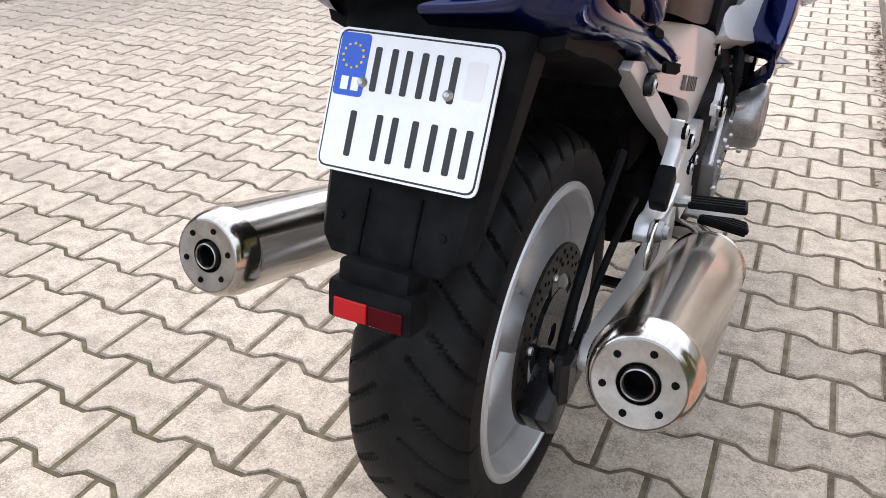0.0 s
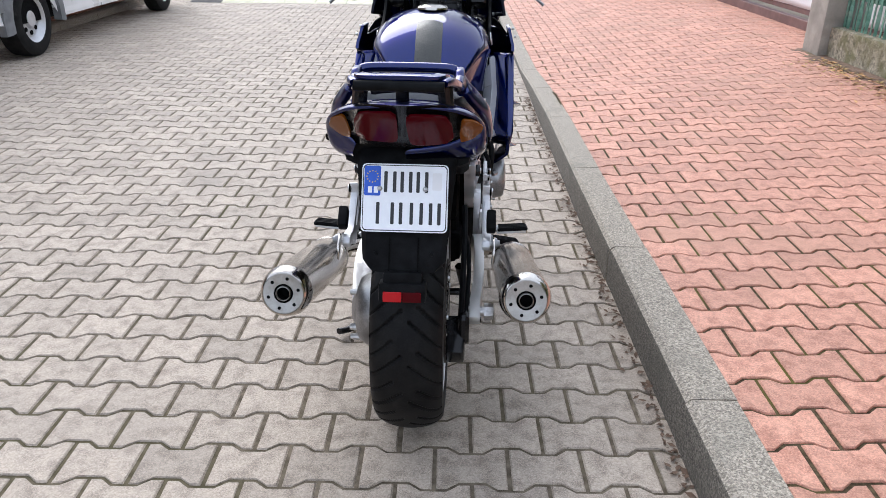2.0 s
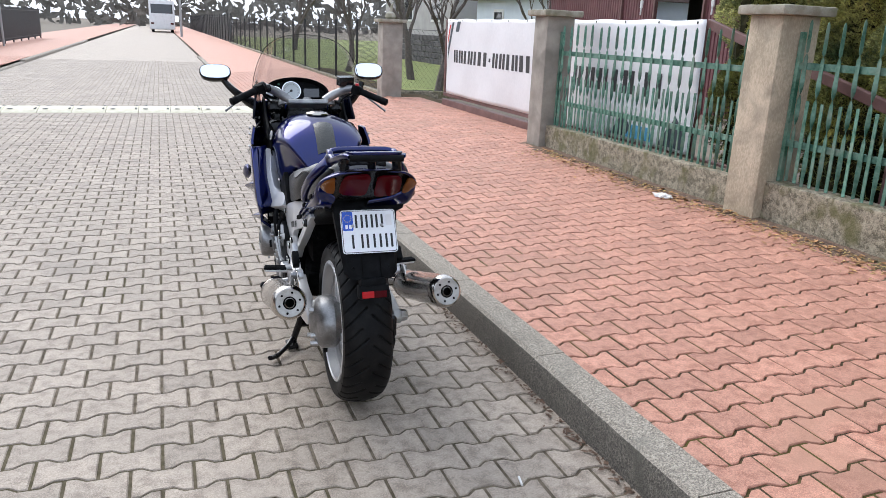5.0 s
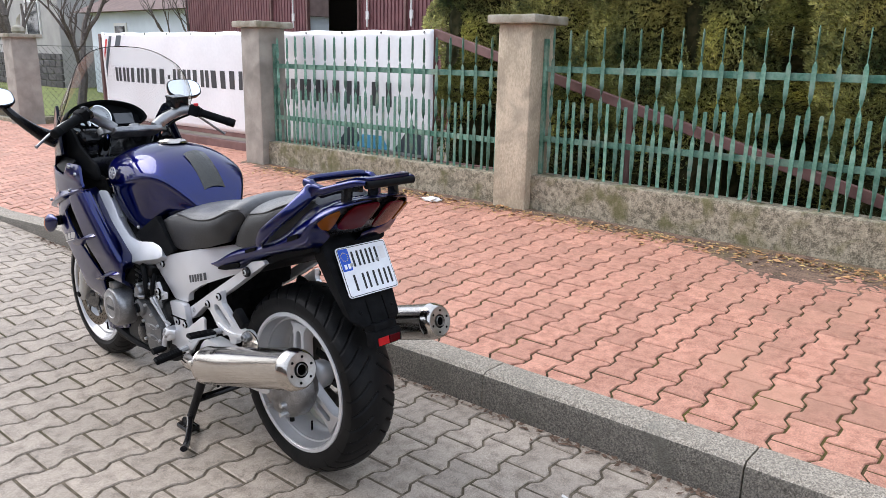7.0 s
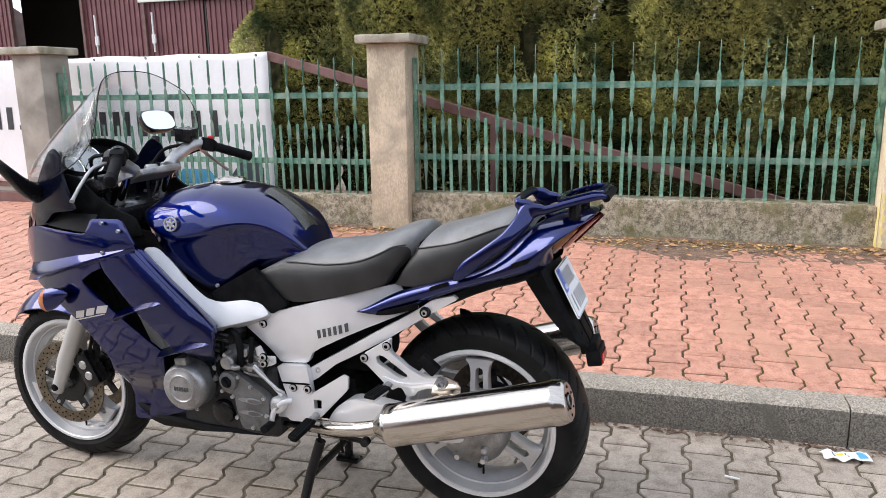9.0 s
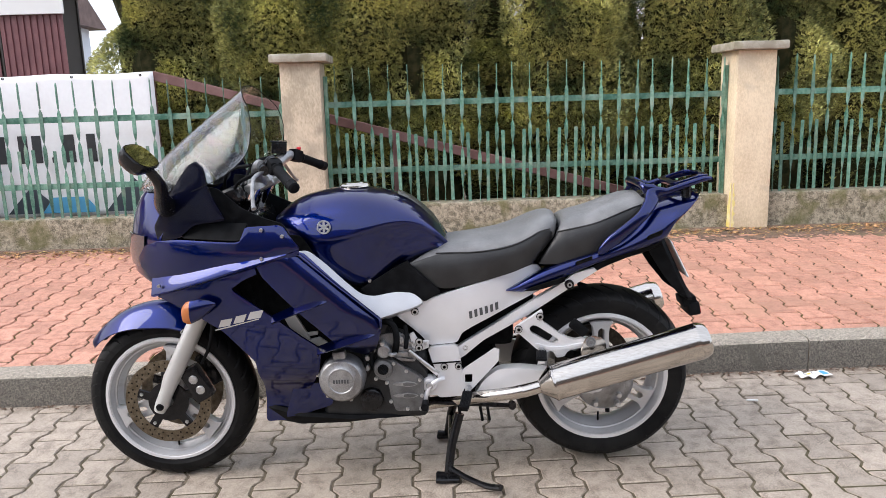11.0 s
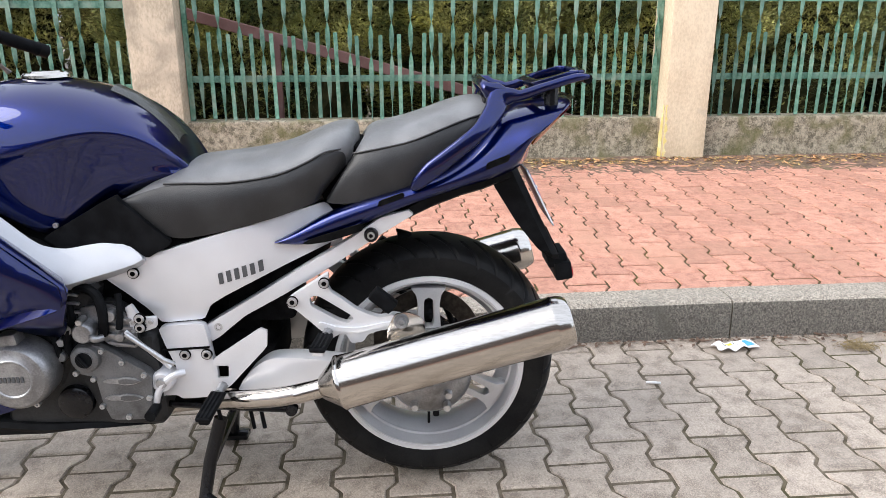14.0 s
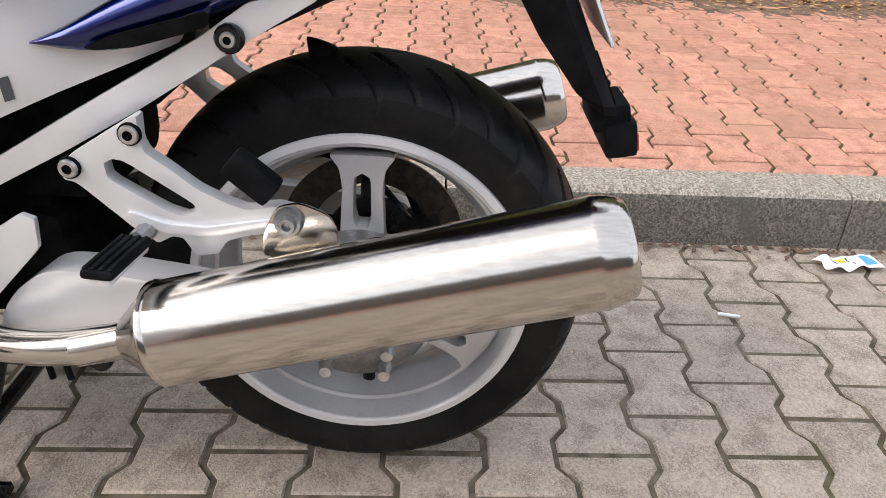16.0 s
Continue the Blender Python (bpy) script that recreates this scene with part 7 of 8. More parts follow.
plate_piece("sheet", -0.095, 0.095, -0.075, 0.075, PLATE_WHITE, 0.0, 0.0015, 0.010)
plate_piece("border", -0.0925, 0.0925, -0.0725, 0.0725, PLATE_INK, -0.0012, 0.0008, 0.009)
plate_piece("field", -0.0905, 0.0905, -0.0705, 0.0705, PLATE_WHITE, -0.0018, 0.0008, 0.008)
plate_piece("band", -0.0895, -0.0535, 0.004, 0.0695, PLATE_BLUE, -0.0024, 0.0008, 0.004)
for k in range(12):
    a = 2 * math.pi * k / 12
    cx, cz = -0.0715 + 0.0125 * math.cos(a), 0.046 + 0.0125 * math.sin(a)
    plate_piece("mark", cx - 0.0012, cx + 0.0012, cz - 0.0012, cz + 0.0012, STAR, -0.0034, 0.0004)
for x in (-0.081, -0.068):
    plate_piece("bar", x, x + 0.009, 0.010, 0.024, PLATE_WHITE, -0.0034, 0.0004)
for x, w in ((-0.046, 0.027), (-0.010, 0.026), (0.025, 0.026)):
    plate_piece("bar", x, x + 0.0075, 0.012, 0.058, PLATE_INK, -0.0026, 0.0006, 0.002)
    plate_piece("bar", x + w - 0.0075, x + w, 0.012, 0.058, PLATE_INK, -0.0026, 0.0006, 0.002)
for x, w in ((-0.062, 0.012), (-0.030, 0.026), (0.012, 0.029), (0.054, 0.026)):
    plate_piece("bar", x, x + 0.0075, -0.058, -0.010, PLATE_INK, -0.0026, 0.0006, 0.002)
    if w > 0.02:
        plate_piece("bar", x + w - 0.0075, x + w, -0.058, -0.010, PLATE_INK, -0.0026, 0.0006, 0.002)
plate_piece("sticker", 0.060, 0.081, 0.018, 0.056, BANNER, -0.0026, 0.0005, 0.003)
for x in (-0.055, 0.045):
    bm = bmesh.new()
    lathe(bm, [(0.0, 0.004), (0.003, 0.005), (0.005, 0.003), (0.006, 0.0)], Matrix.Translation((x, -0.003, 0.020)) @ Matrix.Rotation(radians(-90), 4, "Z"), 12)
    part("plate_screw", bm, BOLT, plate)

# fairing
LOWER = [(1.513, 0.700), (1.252, 0.778), (1.150, 0.806), (1.146, 0.784), (1.190, 0.765), (1.235, 0.735), (1.104, 0.642), (1.015, 0.566), (0.960, 0.524), (0.973, 0.444), (1.006, 0.382), (1.055, 0.304), (1.090, 0.240), (1.182, 0.236), (1.170, 0.389), (1.180, 0.485), (1.274, 0.592), (1.390, 0.663)]
lower = side_panel("lower_fairing", LOWER, fair_v, BLUE, label="deep blue lower fairing", cut=0.08, thick=0.008, step=0.04, bev=0.003)
REARSTRIP = [(1.144, 0.812), (1.100, 0.825), (1.003, 0.852), (0.900, 0.750), (0.758, 0.618), (0.764, 0.575), (0.783, 0.515), (0.820, 0.480), (0.870, 0.500), (0.900, 0.530), (0.921, 0.556), (0.968, 0.605), (1.015, 0.652), (1.070, 0.710), (1.128, 0.775)]


def strip_v(u, w):
    """The middle fairing folds inwards along its rear edge."""
    d = (u - 0.900) * 0.690 - (w - 0.750) * 0.723
    return fair_v(u, w) + 0.006 - 1.0 * max(0.0, 0.54 - w) - 9.0 * max(0.0, 0.052 - d) ** 2


side_panel("middle_fairing", REARSTRIP, strip_v, BLUE, label="deep blue middle fairing beside the frame", cut=0.08, thick=0.012, step=0.02, bev=0.003)
side_panel("belly_fairing", [(1.075, 0.372), (0.975, 0.383), (0.940, 0.335), (0.948, 0.298), (1.068, 0.262), (1.110, 0.258)], 0.186, BLUE, label="deep blue lower side panel", cut=0.1, thick=0.008, bev=0.003)
bm = bmesh.new()
edge_uw = [(1.020, 0.850), (1.000, 0.842), (0.900, 0.750), (0.830, 0.690), (0.760, 0.628), (0.758, 0.600), (0.768, 0.575), (0.812, 0.556), (0.860, 0.562)]
rings = []
for du, dv in ((0.006, 0.0), (-0.001, -0.006), (0.004, -0.022), (0.022, -0.055), (0.045, -0.075)):
    rings.append([bm.verts.new((-(fair_v(u, w) + 0.004 + dv), u + du, w + (0.01 if i > 5 and dv < -0.01 else 0.0))) for i, (u, w) in enumerate(edge_uw)])
skin(bm, rings, False)
mirrored(part("fairing_return", shell(bm, 0.004, 0), BLUE, bike, "blue inner edge of the fairing", smooth=60))
for (ua, wa), (ub, wb) in (((1.108, 0.636), (0.918, 0.700)), ((0.972, 0.521), (0.774, 0.582))):
    bm = bmesh.new()
    rings = []
    for k in range(11):
        q = k / 10
        u, w = ua + (ub - ua) * q, wa + (wb - wa) * q + 0.006 * math.sin(math.pi * q)
        root = fair_v(u, w) - 0.012
        out = 0.012 + 0.040 * math.sin(math.pi * min(1.0, 0.12 + 0.88 * q)) ** 0.8
        tall = 0.026 * (1 - q) ** 0.6 + 0.002
        rings.append([bm.verts.new((-x, u, z)) for x, z in ((root, w + 0.010), (root + out * 0.5, w + 0.003), (root + out, w - 0.008), (root + out - 0.003, w - 0.011), (root, w + 0.004 - tall))])
    skin(bm, rings, True, True)
    mirrored(part("vent_blade", bm, BLUE, bike, "blue blade across the fairing vent", smooth=40))
# added backing sheet: its near-black colour is the shade inside the vents
side_panel("fairing_liner", [(1.500, 0.690), (1.500, 0.790), (1.250, 0.870), (1.020, 0.900), (0.980, 0.835), (0.840, 0.600), (0.930, 0.500), (0.990, 0.360), (1.060, 0.260), (1.150, 0.260), (1.150, 0.460), (1.250, 0.590)], lambda u, w: min(0.200, fair_v(u, w) - 0.012), DARK, thick=0.006, bev=0, label="near-black backing sheet that paints shade behind the vents")
side_panel("inner_cowl", [(1.330, 0.870), (1.330, 1.060), (1.270, 1.050), (1.200, 0.985), (1.130, 0.950), (1.070, 0.930), (1.040, 0.870)], 0.205, BLACK, thick=0.010, bev=0.003, cut=0.1, label="black inner cowl beside the dashboard")
UPPER = [(1.560, 0.790), (1.512, 0.756), (1.391, 0.778), (1.252, 0.812), (1.044, 0.848), (1.002, 0.862), (1.059, 0.938), (1.173, 0.934), (1.193, 0.886), (1.392, 0.894), (1.475, 0.886), (1.535, 0.865), (1.570, 0.820)]
upper = side_panel("upper_fairing", UPPER, lambda u, w: fair_v(u, w) + 0.004, BLUE, label="deep blue upper fairing", cut=0.08, thick=0.010, step=0.04, bev=0.004)
side_panel("fairing_pocket", [(1.394, 0.898), (1.336, 0.940), (1.173, 0.942), (1.192, 0.890)], lambda u, w: fair_v(u, w) - 0.002 - 0.5 * (w - 0.89), BLACK, thick=0.006, bev=0.002, cut=0.06, label="black pocket lid in the fairing")
COCKPIT = [(1.478, 0.882), (1.490, 0.930), (1.455, 0.985), (1.421, 1.035), (1.380, 1.090), (1.348, 1.128), (1.325, 1.140), (1.300, 1.118), (1.290, 1.060), (1.268, 1.010), (1.235, 0.955), (1.340, 0.942), (1.398, 0.898)]
# a ledge that catches the sky runs between the upper and the lower fairing
bm = bmesh.new()
rings = []
for u in np.linspace(1.515, 1.006, 14):
    u = float(u)
    low, up = float(np.interp(u, (1.006, 1.255, 1.515), (0.851, 0.782, 0.703))), float(np.interp(u, (1.006, 1.044, 1.252, 1.391, 1.515), (0.853, 0.852, 0.817, 0.783, 0.759)))
    v = fair_v(u, (low + up) / 2)
    k = min(1.0, (up - low) / 0.05)
    rings.append([bm.verts.new((-(v + dv * k), u, z)) for dv, z in ((-0.004, up + 0.006), (0.004, up), (0.028, low + 0.006), (0.029, low), (0.004, low - 0.008))])
skin(bm, rings, False)
mirrored(part("fairing_ledge", bm, BLUE, bike, "deep blue ledge along the fairing", smooth=25))
side_panel("cockpit_side", COCKPIT, lambda u, w: fair_v(u, min(w, 0.88)) * (1 - 0.30 * max(0.0, w - 0.88)) - 0.004, BLUE_DARK, label="blue fairing flank beside the windscreen, darkened for its reflection", cut=0.10, thick=0.010, step=0.04, bev=0.004)
# nose between both sides
bm = bmesh.new()
rings = []
for w, u in ((0.735, 1.60), (0.76, 1.632), (0.82, 1.640), (0.88, 1.635), (0.93, 1.625), (0.975, 1.610), (1.01, 1.592), (1.03, 1.575)):
    ue = 1.47 if w < 0.9 else 1.47 - (w - 0.9) * 0.75
    ring = []
    for k in range(13):
        s = -1 + k / 6
        uu = ue + (u - ue) * (1 - abs(s) ** 2.2)
        ve = fair_v(ue, w)
        ring.append(bm.verts.new((ve * s * (1 - 0.12 * (1 - s * s)), uu, w)))
    rings.append(ring)
skin(bm, rings, False)
nose = part("nose_cowl", shell(bm, 0.006, 0), BLUE, bike, "deep blue nose cowl", smooth=60)
for sx in (-1, 1):
    bm = bmesh.new()
    rings = []
    for w, u0, ue in ((0.790, 1.634, 1.505), (0.82, 1.638, 1.500), (0.86, 1.637, 1.480), (0.895, 1.632, 1.455)):
        ring = []
        for s in np.linspace(0.26, 0.80, 9):
            uu = 1.47 + (u0 - 1.47) * (1 - s ** 2.2) + 0.006
            ring.append(bm.verts.new((sx * (fair_v(1.47, w) * s * (1 - 0.12 * (1 - s * s)) + 0.004), uu, w)))
        rings.append(ring)
    skin(bm, rings, False)
    part("headlamp", shell(bm, 0.004, 0), LENS_CLEAR, nose, "clear slanted headlamp lens")
bolts([(1.478, 0.742, 0.232), (1.300, 0.782, 0.270), (1.125, 0.835, 0.290), (1.375, 0.945, 0.218), (1.055, 0.905, 0.292), (1.120, 0.925, 0.286)], 0.006, 0.004, BOLT)
# model name as plain silver strokes
for k, (u, wd) in enumerate(((1.288, 0.040), (1.236, 0.036), (1.188, 0.044))):
    side_panel("name_stroke", [(u, 0.606 + 0.014 * k), (u - wd, 0.614 + 0.014 * k), (u - wd - 0.012, 0.640 + 0.014 * k), (u - 0.012, 0.632 + 0.014 * k)], lambda a, b: fair_v(a, b) + 0.0015, DECAL_SILVER, thick=0.001, bev=0, soft=False)
side_panel("name_stroke", [(1.300, 0.594), (1.15, 0.636), (1.15, 0.639), (1.300, 0.598)], lambda a, b: fair_v(a, b) + 0.0015, DECAL_SILVER, thick=0.001, bev=0, soft=False)
# front indicators
for sx in (-1, 1):
    bm = bmesh.new()
    rings = []
    for u, r, zc in ((1.282, 0.004, 0.692), (1.305, 0.020, 0.686), (1.335, 0.034, 0.676), (1.362, 0.038, 0.668)):
        rings.append([bm.verts.new((sx * (0.262 + 0.026 + 0.02 * math.cos(a) * r / 0.035), u, zc + r * math.sin(a))) for a in (2 * math.pi * k / 14 for k in range(14))])
    skin(bm, rings, True, True)
    ind = part("front_indicator", bm, BLUE, bike, "front indicator in a blue pod")
    bm = bmesh.new()
    rings = []
    for u, r, zc in ((1.362, 0.038, 0.668), (1.376, 0.036, 0.665), (1.388, 0.026, 0.662), (1.393, 0.008, 0.661)):
        rings.append([bm.verts.new((sx * (0.262 + 0.026 + 0.02 * math.cos(a) * r / 0.035), u, zc + r * math.sin(a))) for a in (2 * math.pi * k / 14 for k in range(14))])
    skin(bm, rings, True, True)
    part("indicator_lens", bm, LENS_AMBER, ind, "pale amber indicator lens")
    bm = bmesh.new()
    tube(bm, [(sx * 0.22, 1.34, 0.68), (sx * 0.280, 1.34, 0.68)], 0.02, 10)
    part("indicator_stem", bm, BLACK, ind)

# windscreen
SCREEN_ROWS = [(1.04, 1.580, 0.236), (1.09, 1.548, 0.258), (1.15, 1.480, 0.258), (1.21, 1.406, 0.244), (1.26, 1.342, 0.224), (1.30, 1.290, 0.200), (1.33, 1.247, 0.164), (1.352, 1.220, 0.124), (1.366, 1.203, 0.074), (1.371, 1.196, 0.020)]


def screen_point(row, s):
    w, uc, hw = row
    return (hw * s, uc - 1.2 * (hw * s) ** 2 - 55 * (hw * s) ** 4, w + 0.1 * (hw * s) ** 2)


bm = bmesh.new()
skin(bm, [[bm.verts.new(screen_point(row, s)) for s in np.linspace(-1, 1, 25)] for row in SCREEN_ROWS], False)
screen = part("windscreen", bm, SCREEN, bike, "clear curved acrylic windscreen", smooth=60)
screen.visible_shadow = False
sd = screen.modifiers.new("sheet", "SOLIDIFY")
sd.thickness = 0.003
bm = bmesh.new()
tube(bm, curve_pts([screen_point(r, -1) for r in SCREEN_ROWS] + [screen_point(r, 1) for r in SCREEN_ROWS[::-1]], 3), 0.0014, 5)
part("screen_rim", bm, BLACK, screen)

# instruments and inner cockpit
MB = Matrix.Translation((-0.030, 1.345, 1.072)) @ Matrix.Rotation(radians(-24), 4, "X")


def arch_ring(y, k, flat=0.45):
    """One section of the arched binnacle."""
    return [MB @ Vector((0.168 * k * math.cos(a), y, 0.080 * k * (math.sin(a) if math.sin(a) > 0 else flat * math.sin(a)))) for a in (2 * math.pi * i / 36 for i in range(36))]


bm = bmesh.new()
skin(bm, [[bm.verts.new(q) for q in arch_ring(y, k)] for y, k in ((0.012, 0.90), (-0.022, 0.94), (-0.026, 1.0), (0.0, 1.03), (0.05, 0.98), (0.09, 0.65))], True, True)
clocks = part("instrument_binnacle", bm, BLACK, bike, "black instrument binnacle with pale dials")
for x, z, r in ((-0.022, 0.018, 0.045), (-0.110, -0.004, 0.040)):
    md = MB @ Matrix.Translation((x, 0.008, z)) @ Matrix.Rotation(radians(-90), 4, "Z")
    bm = bmesh.new()
    lathe(bm, [(0.0, 0.001), (r, 0.001)], md, 32)
    dl = part("dial", bm, DIAL, clocks, "pale grey dial")
    bm = bmesh.new()
    lathe(bm, [(r, 0.0), (r, 0.008), (r + 0.004, 0.009), (r + 0.006, -0.004)], md, 32)
    part("dial_rim", bm, CHROME, dl)
    bm = bmesh.new()
    for k in range(20):
        a = radians(-40 + 13.6 * k)
        box(bm, md @ Vector((0.0022, r * 0.8 * math.cos(a), r * 0.8 * math.sin(a))), (0.001, r * 0.16, 0.0014), 0, md.to_3x3().to_4x4() @ Matrix.Rotation(a, 4, "X"))
    a = radians(215)
    box(bm, md @ Vector((0.0025, r * 0.35 * math.cos(a), r * 0.35 * math.sin(a))), (0.001, r * 0.8, 0.0025), 0, md.to_3x3().to_4x4() @ Matrix.Rotation(a, 4, "X"))
    lathe(bm, [(0.0, 0.004), (r * 0.14, 0.004), (r * 0.15, 0.001)], md, 14)
    part("dial_scale", bm, PLATE_INK, dl)
bm = bmesh.new()
box(bm, MB @ Vector((0.082, 0.010, 0.008)), (0.085, 0.008, 0.052), 0.003, MB.to_3x3().to_4x4())
part("display", bm, GLASS_DARK, clocks, "dark liquid-crystal display")
bm = bmesh.new()
lathe(bm, [(0.0, 0.002), (0.005, 0.001), (0.006, 0.0)], MB @ Matrix.Translation((-0.085, 0.006, 0.052)) @ Matrix.Rotation(radians(-90), 4, "Z"), 12)
part("tell_tale", bm, FENCE, clocks, "small green indicator lamp")
bm = bmesh.new()
box(bm, (0, 1.40, 0.93), (0.32, 0.10, 0.16), 0.03, segs=2)
box(bm, (0, 1.27, 0.90), (0.38, 0.20, 0.10), 0.03, segs=2)
box(bm, (0, 1.46, 1.02), (0.26, 0.06, 0.10), 0.02)
part("dash_liner", bm, GLOSS_BLACK, bike, "black inner cockpit liner")
for sx in (-1, 1):
    bm = bmesh.new()
    box(bm, (sx * 0.150, 1.245, 1.015), (0.075, 0.085, 0.060), 0.022, Matrix.Rotation(radians(-20), 4, "X"), segs=3)
    part("cockpit_shroud", bm, GLOSS_BLACK, bike)

# forks, yoke and handlebars
for sx in (-1, 1):
    bm = bmesh.new()
    tube(bm, [(sx * 0.106, 1.573, 0.260), (sx * 0.106, 1.560, 0.286), (sx * 0.106, 1.538, 0.334), (sx * 0.106, 1.519, 0.377), (sx * 0.106, 1.405, 0.590), (sx * 0.106, 1.396, 0.605)], [0.020, 0.024, 0.024, 0.029, 0.031, 0.029], 20)
    fork = part("fork_leg", bm, FORK, bike, "silver fork lower leg")
    bm = bmesh.new()
    tube(bm, [(sx * 0.106, 1.400, 0.59), (sx * 0.106, 1.175, 1.045)], 0.0235, 18)
    part("fork_tube", bm, CHROME, fork)
    bm = bmesh.new()
    lathe(bm, [(0.0, sx * 0.135), (0.009, sx * 0.135), (0.013, sx * 0.132), (0.013, sx * 0.12)], Matrix.Translation((0, 1.561, 0.282)), 14)
    part("axle_pinch", bm, BLACK, fork)
    bm = bmesh.new()
    box(bm, (sx * 0.082, 1.436, 0.352), (0.05, 0.07, 0.13), 0.014, Matrix.Rotation(radians(-28), 4, "X"), segs=2)
    cal = part("front_caliper", bm, GLOSS_BLACK, fork, "black four-piston front caliper")
    for dy, dz in ((0.011, 0.019), (-0.011, -0.019)):
        bm = bmesh.new()
        lathe(bm, [(0.0, sx * 0.112), (0.013, sx * 0.112), (0.016, sx * 0.109), (0.016, sx * 0.09)], Matrix.Translation((0, 1.432 + dy, 0.353 + dz)), 16)
        part("piston_cap", bm, BOLT, cal)
    bm = bmesh.new()
    tube(bm, curve_pts([(sx * 0.10, 1.41, 0.43), (sx * 0.12, 1.37, 0.50), (sx * 0.115, 1.35, 0.60), (sx * 0.09, 1.33, 0.70)]), 0.006, 8)
    part("brake_hose", bm, BLACK, fork)
bm = bmesh.new()
tube(bm, [(-0.11, *AXLE_F), (0.11, *AXLE_F)], 0.014, 12)
part("front_axle", bm, BOLT, bike)
bm = bmesh.new()
box(bm, (0, 1.150, 1.040), (0.20, 0.085, 0.024), 0.011, Matrix.Rotation(radians(-24), 4, "X"), segs=3)
for sx in (-1, 1):
    lathe(bm, [(0.0, 0.014), (0.030, 0.014), (0.034, 0.008), (0.034, -0.016), (0.0, -0.016)], Matrix.Translation((sx * 0.106, 1.175, 1.044)) @ Matrix.Rotation(radians(-24), 4, "X") @ Matrix.Rotation(radians(-90), 4, "Y"), 24)
lathe(bm, [(0.0, 0.012), (0.018, 0.012), (0.022, 0.006), (0.022, -0.01)], Matrix.Translation((0, 1.155, 1.058)) @ Matrix.Rotation(radians(-90), 4, "Y"), 20)
yoke = part("top_yoke", bm, ALLOY, bike, "silver top yoke")
bm = bmesh.new()
box(bm, (0, 1.225, 0.90), (0.27, 0.07, 0.03), 0.012, Matrix.Rotation(radians(-24), 4, "X"), segs=2)
part("lower_yoke", bm, DARK, bike)
for sx in (-1, 1):
    bm = bmesh.new()
    lathe(bm, [(0.0, 0.02), (0.012, 0.02), (0.014, 0.016), (0.024, 0.014), (0.026, 0.0)], Matrix.Translation((sx * 0.106, 1.172, 1.052)) @ Matrix.Rotation(radians(-90), 4, "Y"), 18)
    part("fork_cap", bm, BOLT, yoke)
    bm = bmesh.new()
    tube(bm, curve_pts([(sx * 0.085, 1.15, 1.055), (sx * 0.13, 1.155, 1.085), (sx * 0.19, 1.135, 1.115), (sx * 0.225, 1.115, 1.120)], 4), [0.022] * 5 + [0.0205] * 5 + [0.018] * 3, 16)
    bar = part("handlebar", bm, ALLOY, bike, "silver handlebar riser")
    bm = bmesh.new()
    back = 0.027 if sx < 0 else 0.0
    a, b = Vector((sx * 0.255, 1.09 - back, 1.110)), Vector((sx * 0.375, 1.015 - back, 1.062))
    d = (b - a).normalized()
    pts = [a + d * k for k in (0, 0.004, 0.010, 0.115, 0.120, 0.128, 0.146, 0.150)]
    tube(bm, pts, [0.020, 0.021, 0.0165, 0.0165, 0.019, 0.0175, 0.0175, 0.013], 18)
    part("grip", bm, BLACK, bar, "black rubber grip with bar end")
    bm = bmesh.new()
    box(bm, a - d * 0.022, (0.045, 0.042, 0.046), 0.010, d.to_track_quat("X", "Z").to_matrix().to_4x4(), segs=2)
    sw = part("switch_housing", bm, BLACK, bar)
    if sx > 0:
        bm = bmesh.new()
        box(bm, a - d * 0.02 + Vector((0, -0.012, 0.026)), (0.018, 0.016, 0.012), 0.003)
        part("red_button", bm, RED_SWITCH, sw, "red kill switch")
    bm = bmesh.new()
    lv = curve_pts([a + Vector((-sx * 0.015, 0.045, -0.006)), a + Vector((sx * 0.030, 0.066, -0.022)), a + Vector((sx * 0.085, 0.060, -0.060)), a + Vector((sx * 0.142, 0.045, -0.102))], 4)
    tube(bm, lv, [0.008] * 4 + [0.0065] * 8 + [0.0085], 10, True, 0.75)
    part("lever", bm, ALLOY, bar, "silver brake or clutch lever")
    bm = bmesh.new()
    if sx > 0:
        tilt = Matrix.Rotation(radians(6), 4, "X") @ Matrix.Rotation(radians(12), 4, "Z")
        box(bm, (0.190, 1.150, 1.152), (0.075, 0.055, 0.042), 0.006, tilt, segs=2)
        box(bm, (0.190, 1.150, 1.174), (0.080, 0.060, 0.006), 0.002, tilt)
        part("fluid_reservoir", bm, GLOSS_BLACK, bar, "black fluid reservoir")
    else:
        # clutch master cylinder and clamp behind the grip
        tube(bm, [a + Vector((0.005, 0.040, -0.004)), a + Vector((0.070, 0.060, 0.008))], [0.016, 0.018], 14)
        for k in (-0.050, -0.040):
            tube(bm, [a + d * k, a + d * (k + 0.007)], 0.027, 16)
        part("clutch_cylinder", bm, GLOSS_BLACK, bar, "black clutch master cylinder")
    bm = bmesh.new()
    tube(bm, curve_pts([(sx * 0.20, 1.16, 1.12), (sx * 0.17, 1.24, 1.10), (sx * 0.12, 1.27, 1.02), (sx * 0.09, 1.25, 0.94)]), 0.006, 8)
    tube(bm, curve_pts([(sx * 0.23, 1.13, 1.10), (sx * 0.19, 1.21, 1.06), (sx * 0.14, 1.24, 0.98)]), 0.005, 8)
    part("cable", bm, BLACK, bar)
    # mirror
    bm = bmesh.new()
    out = 0.045 if sx < 0 else -0.015
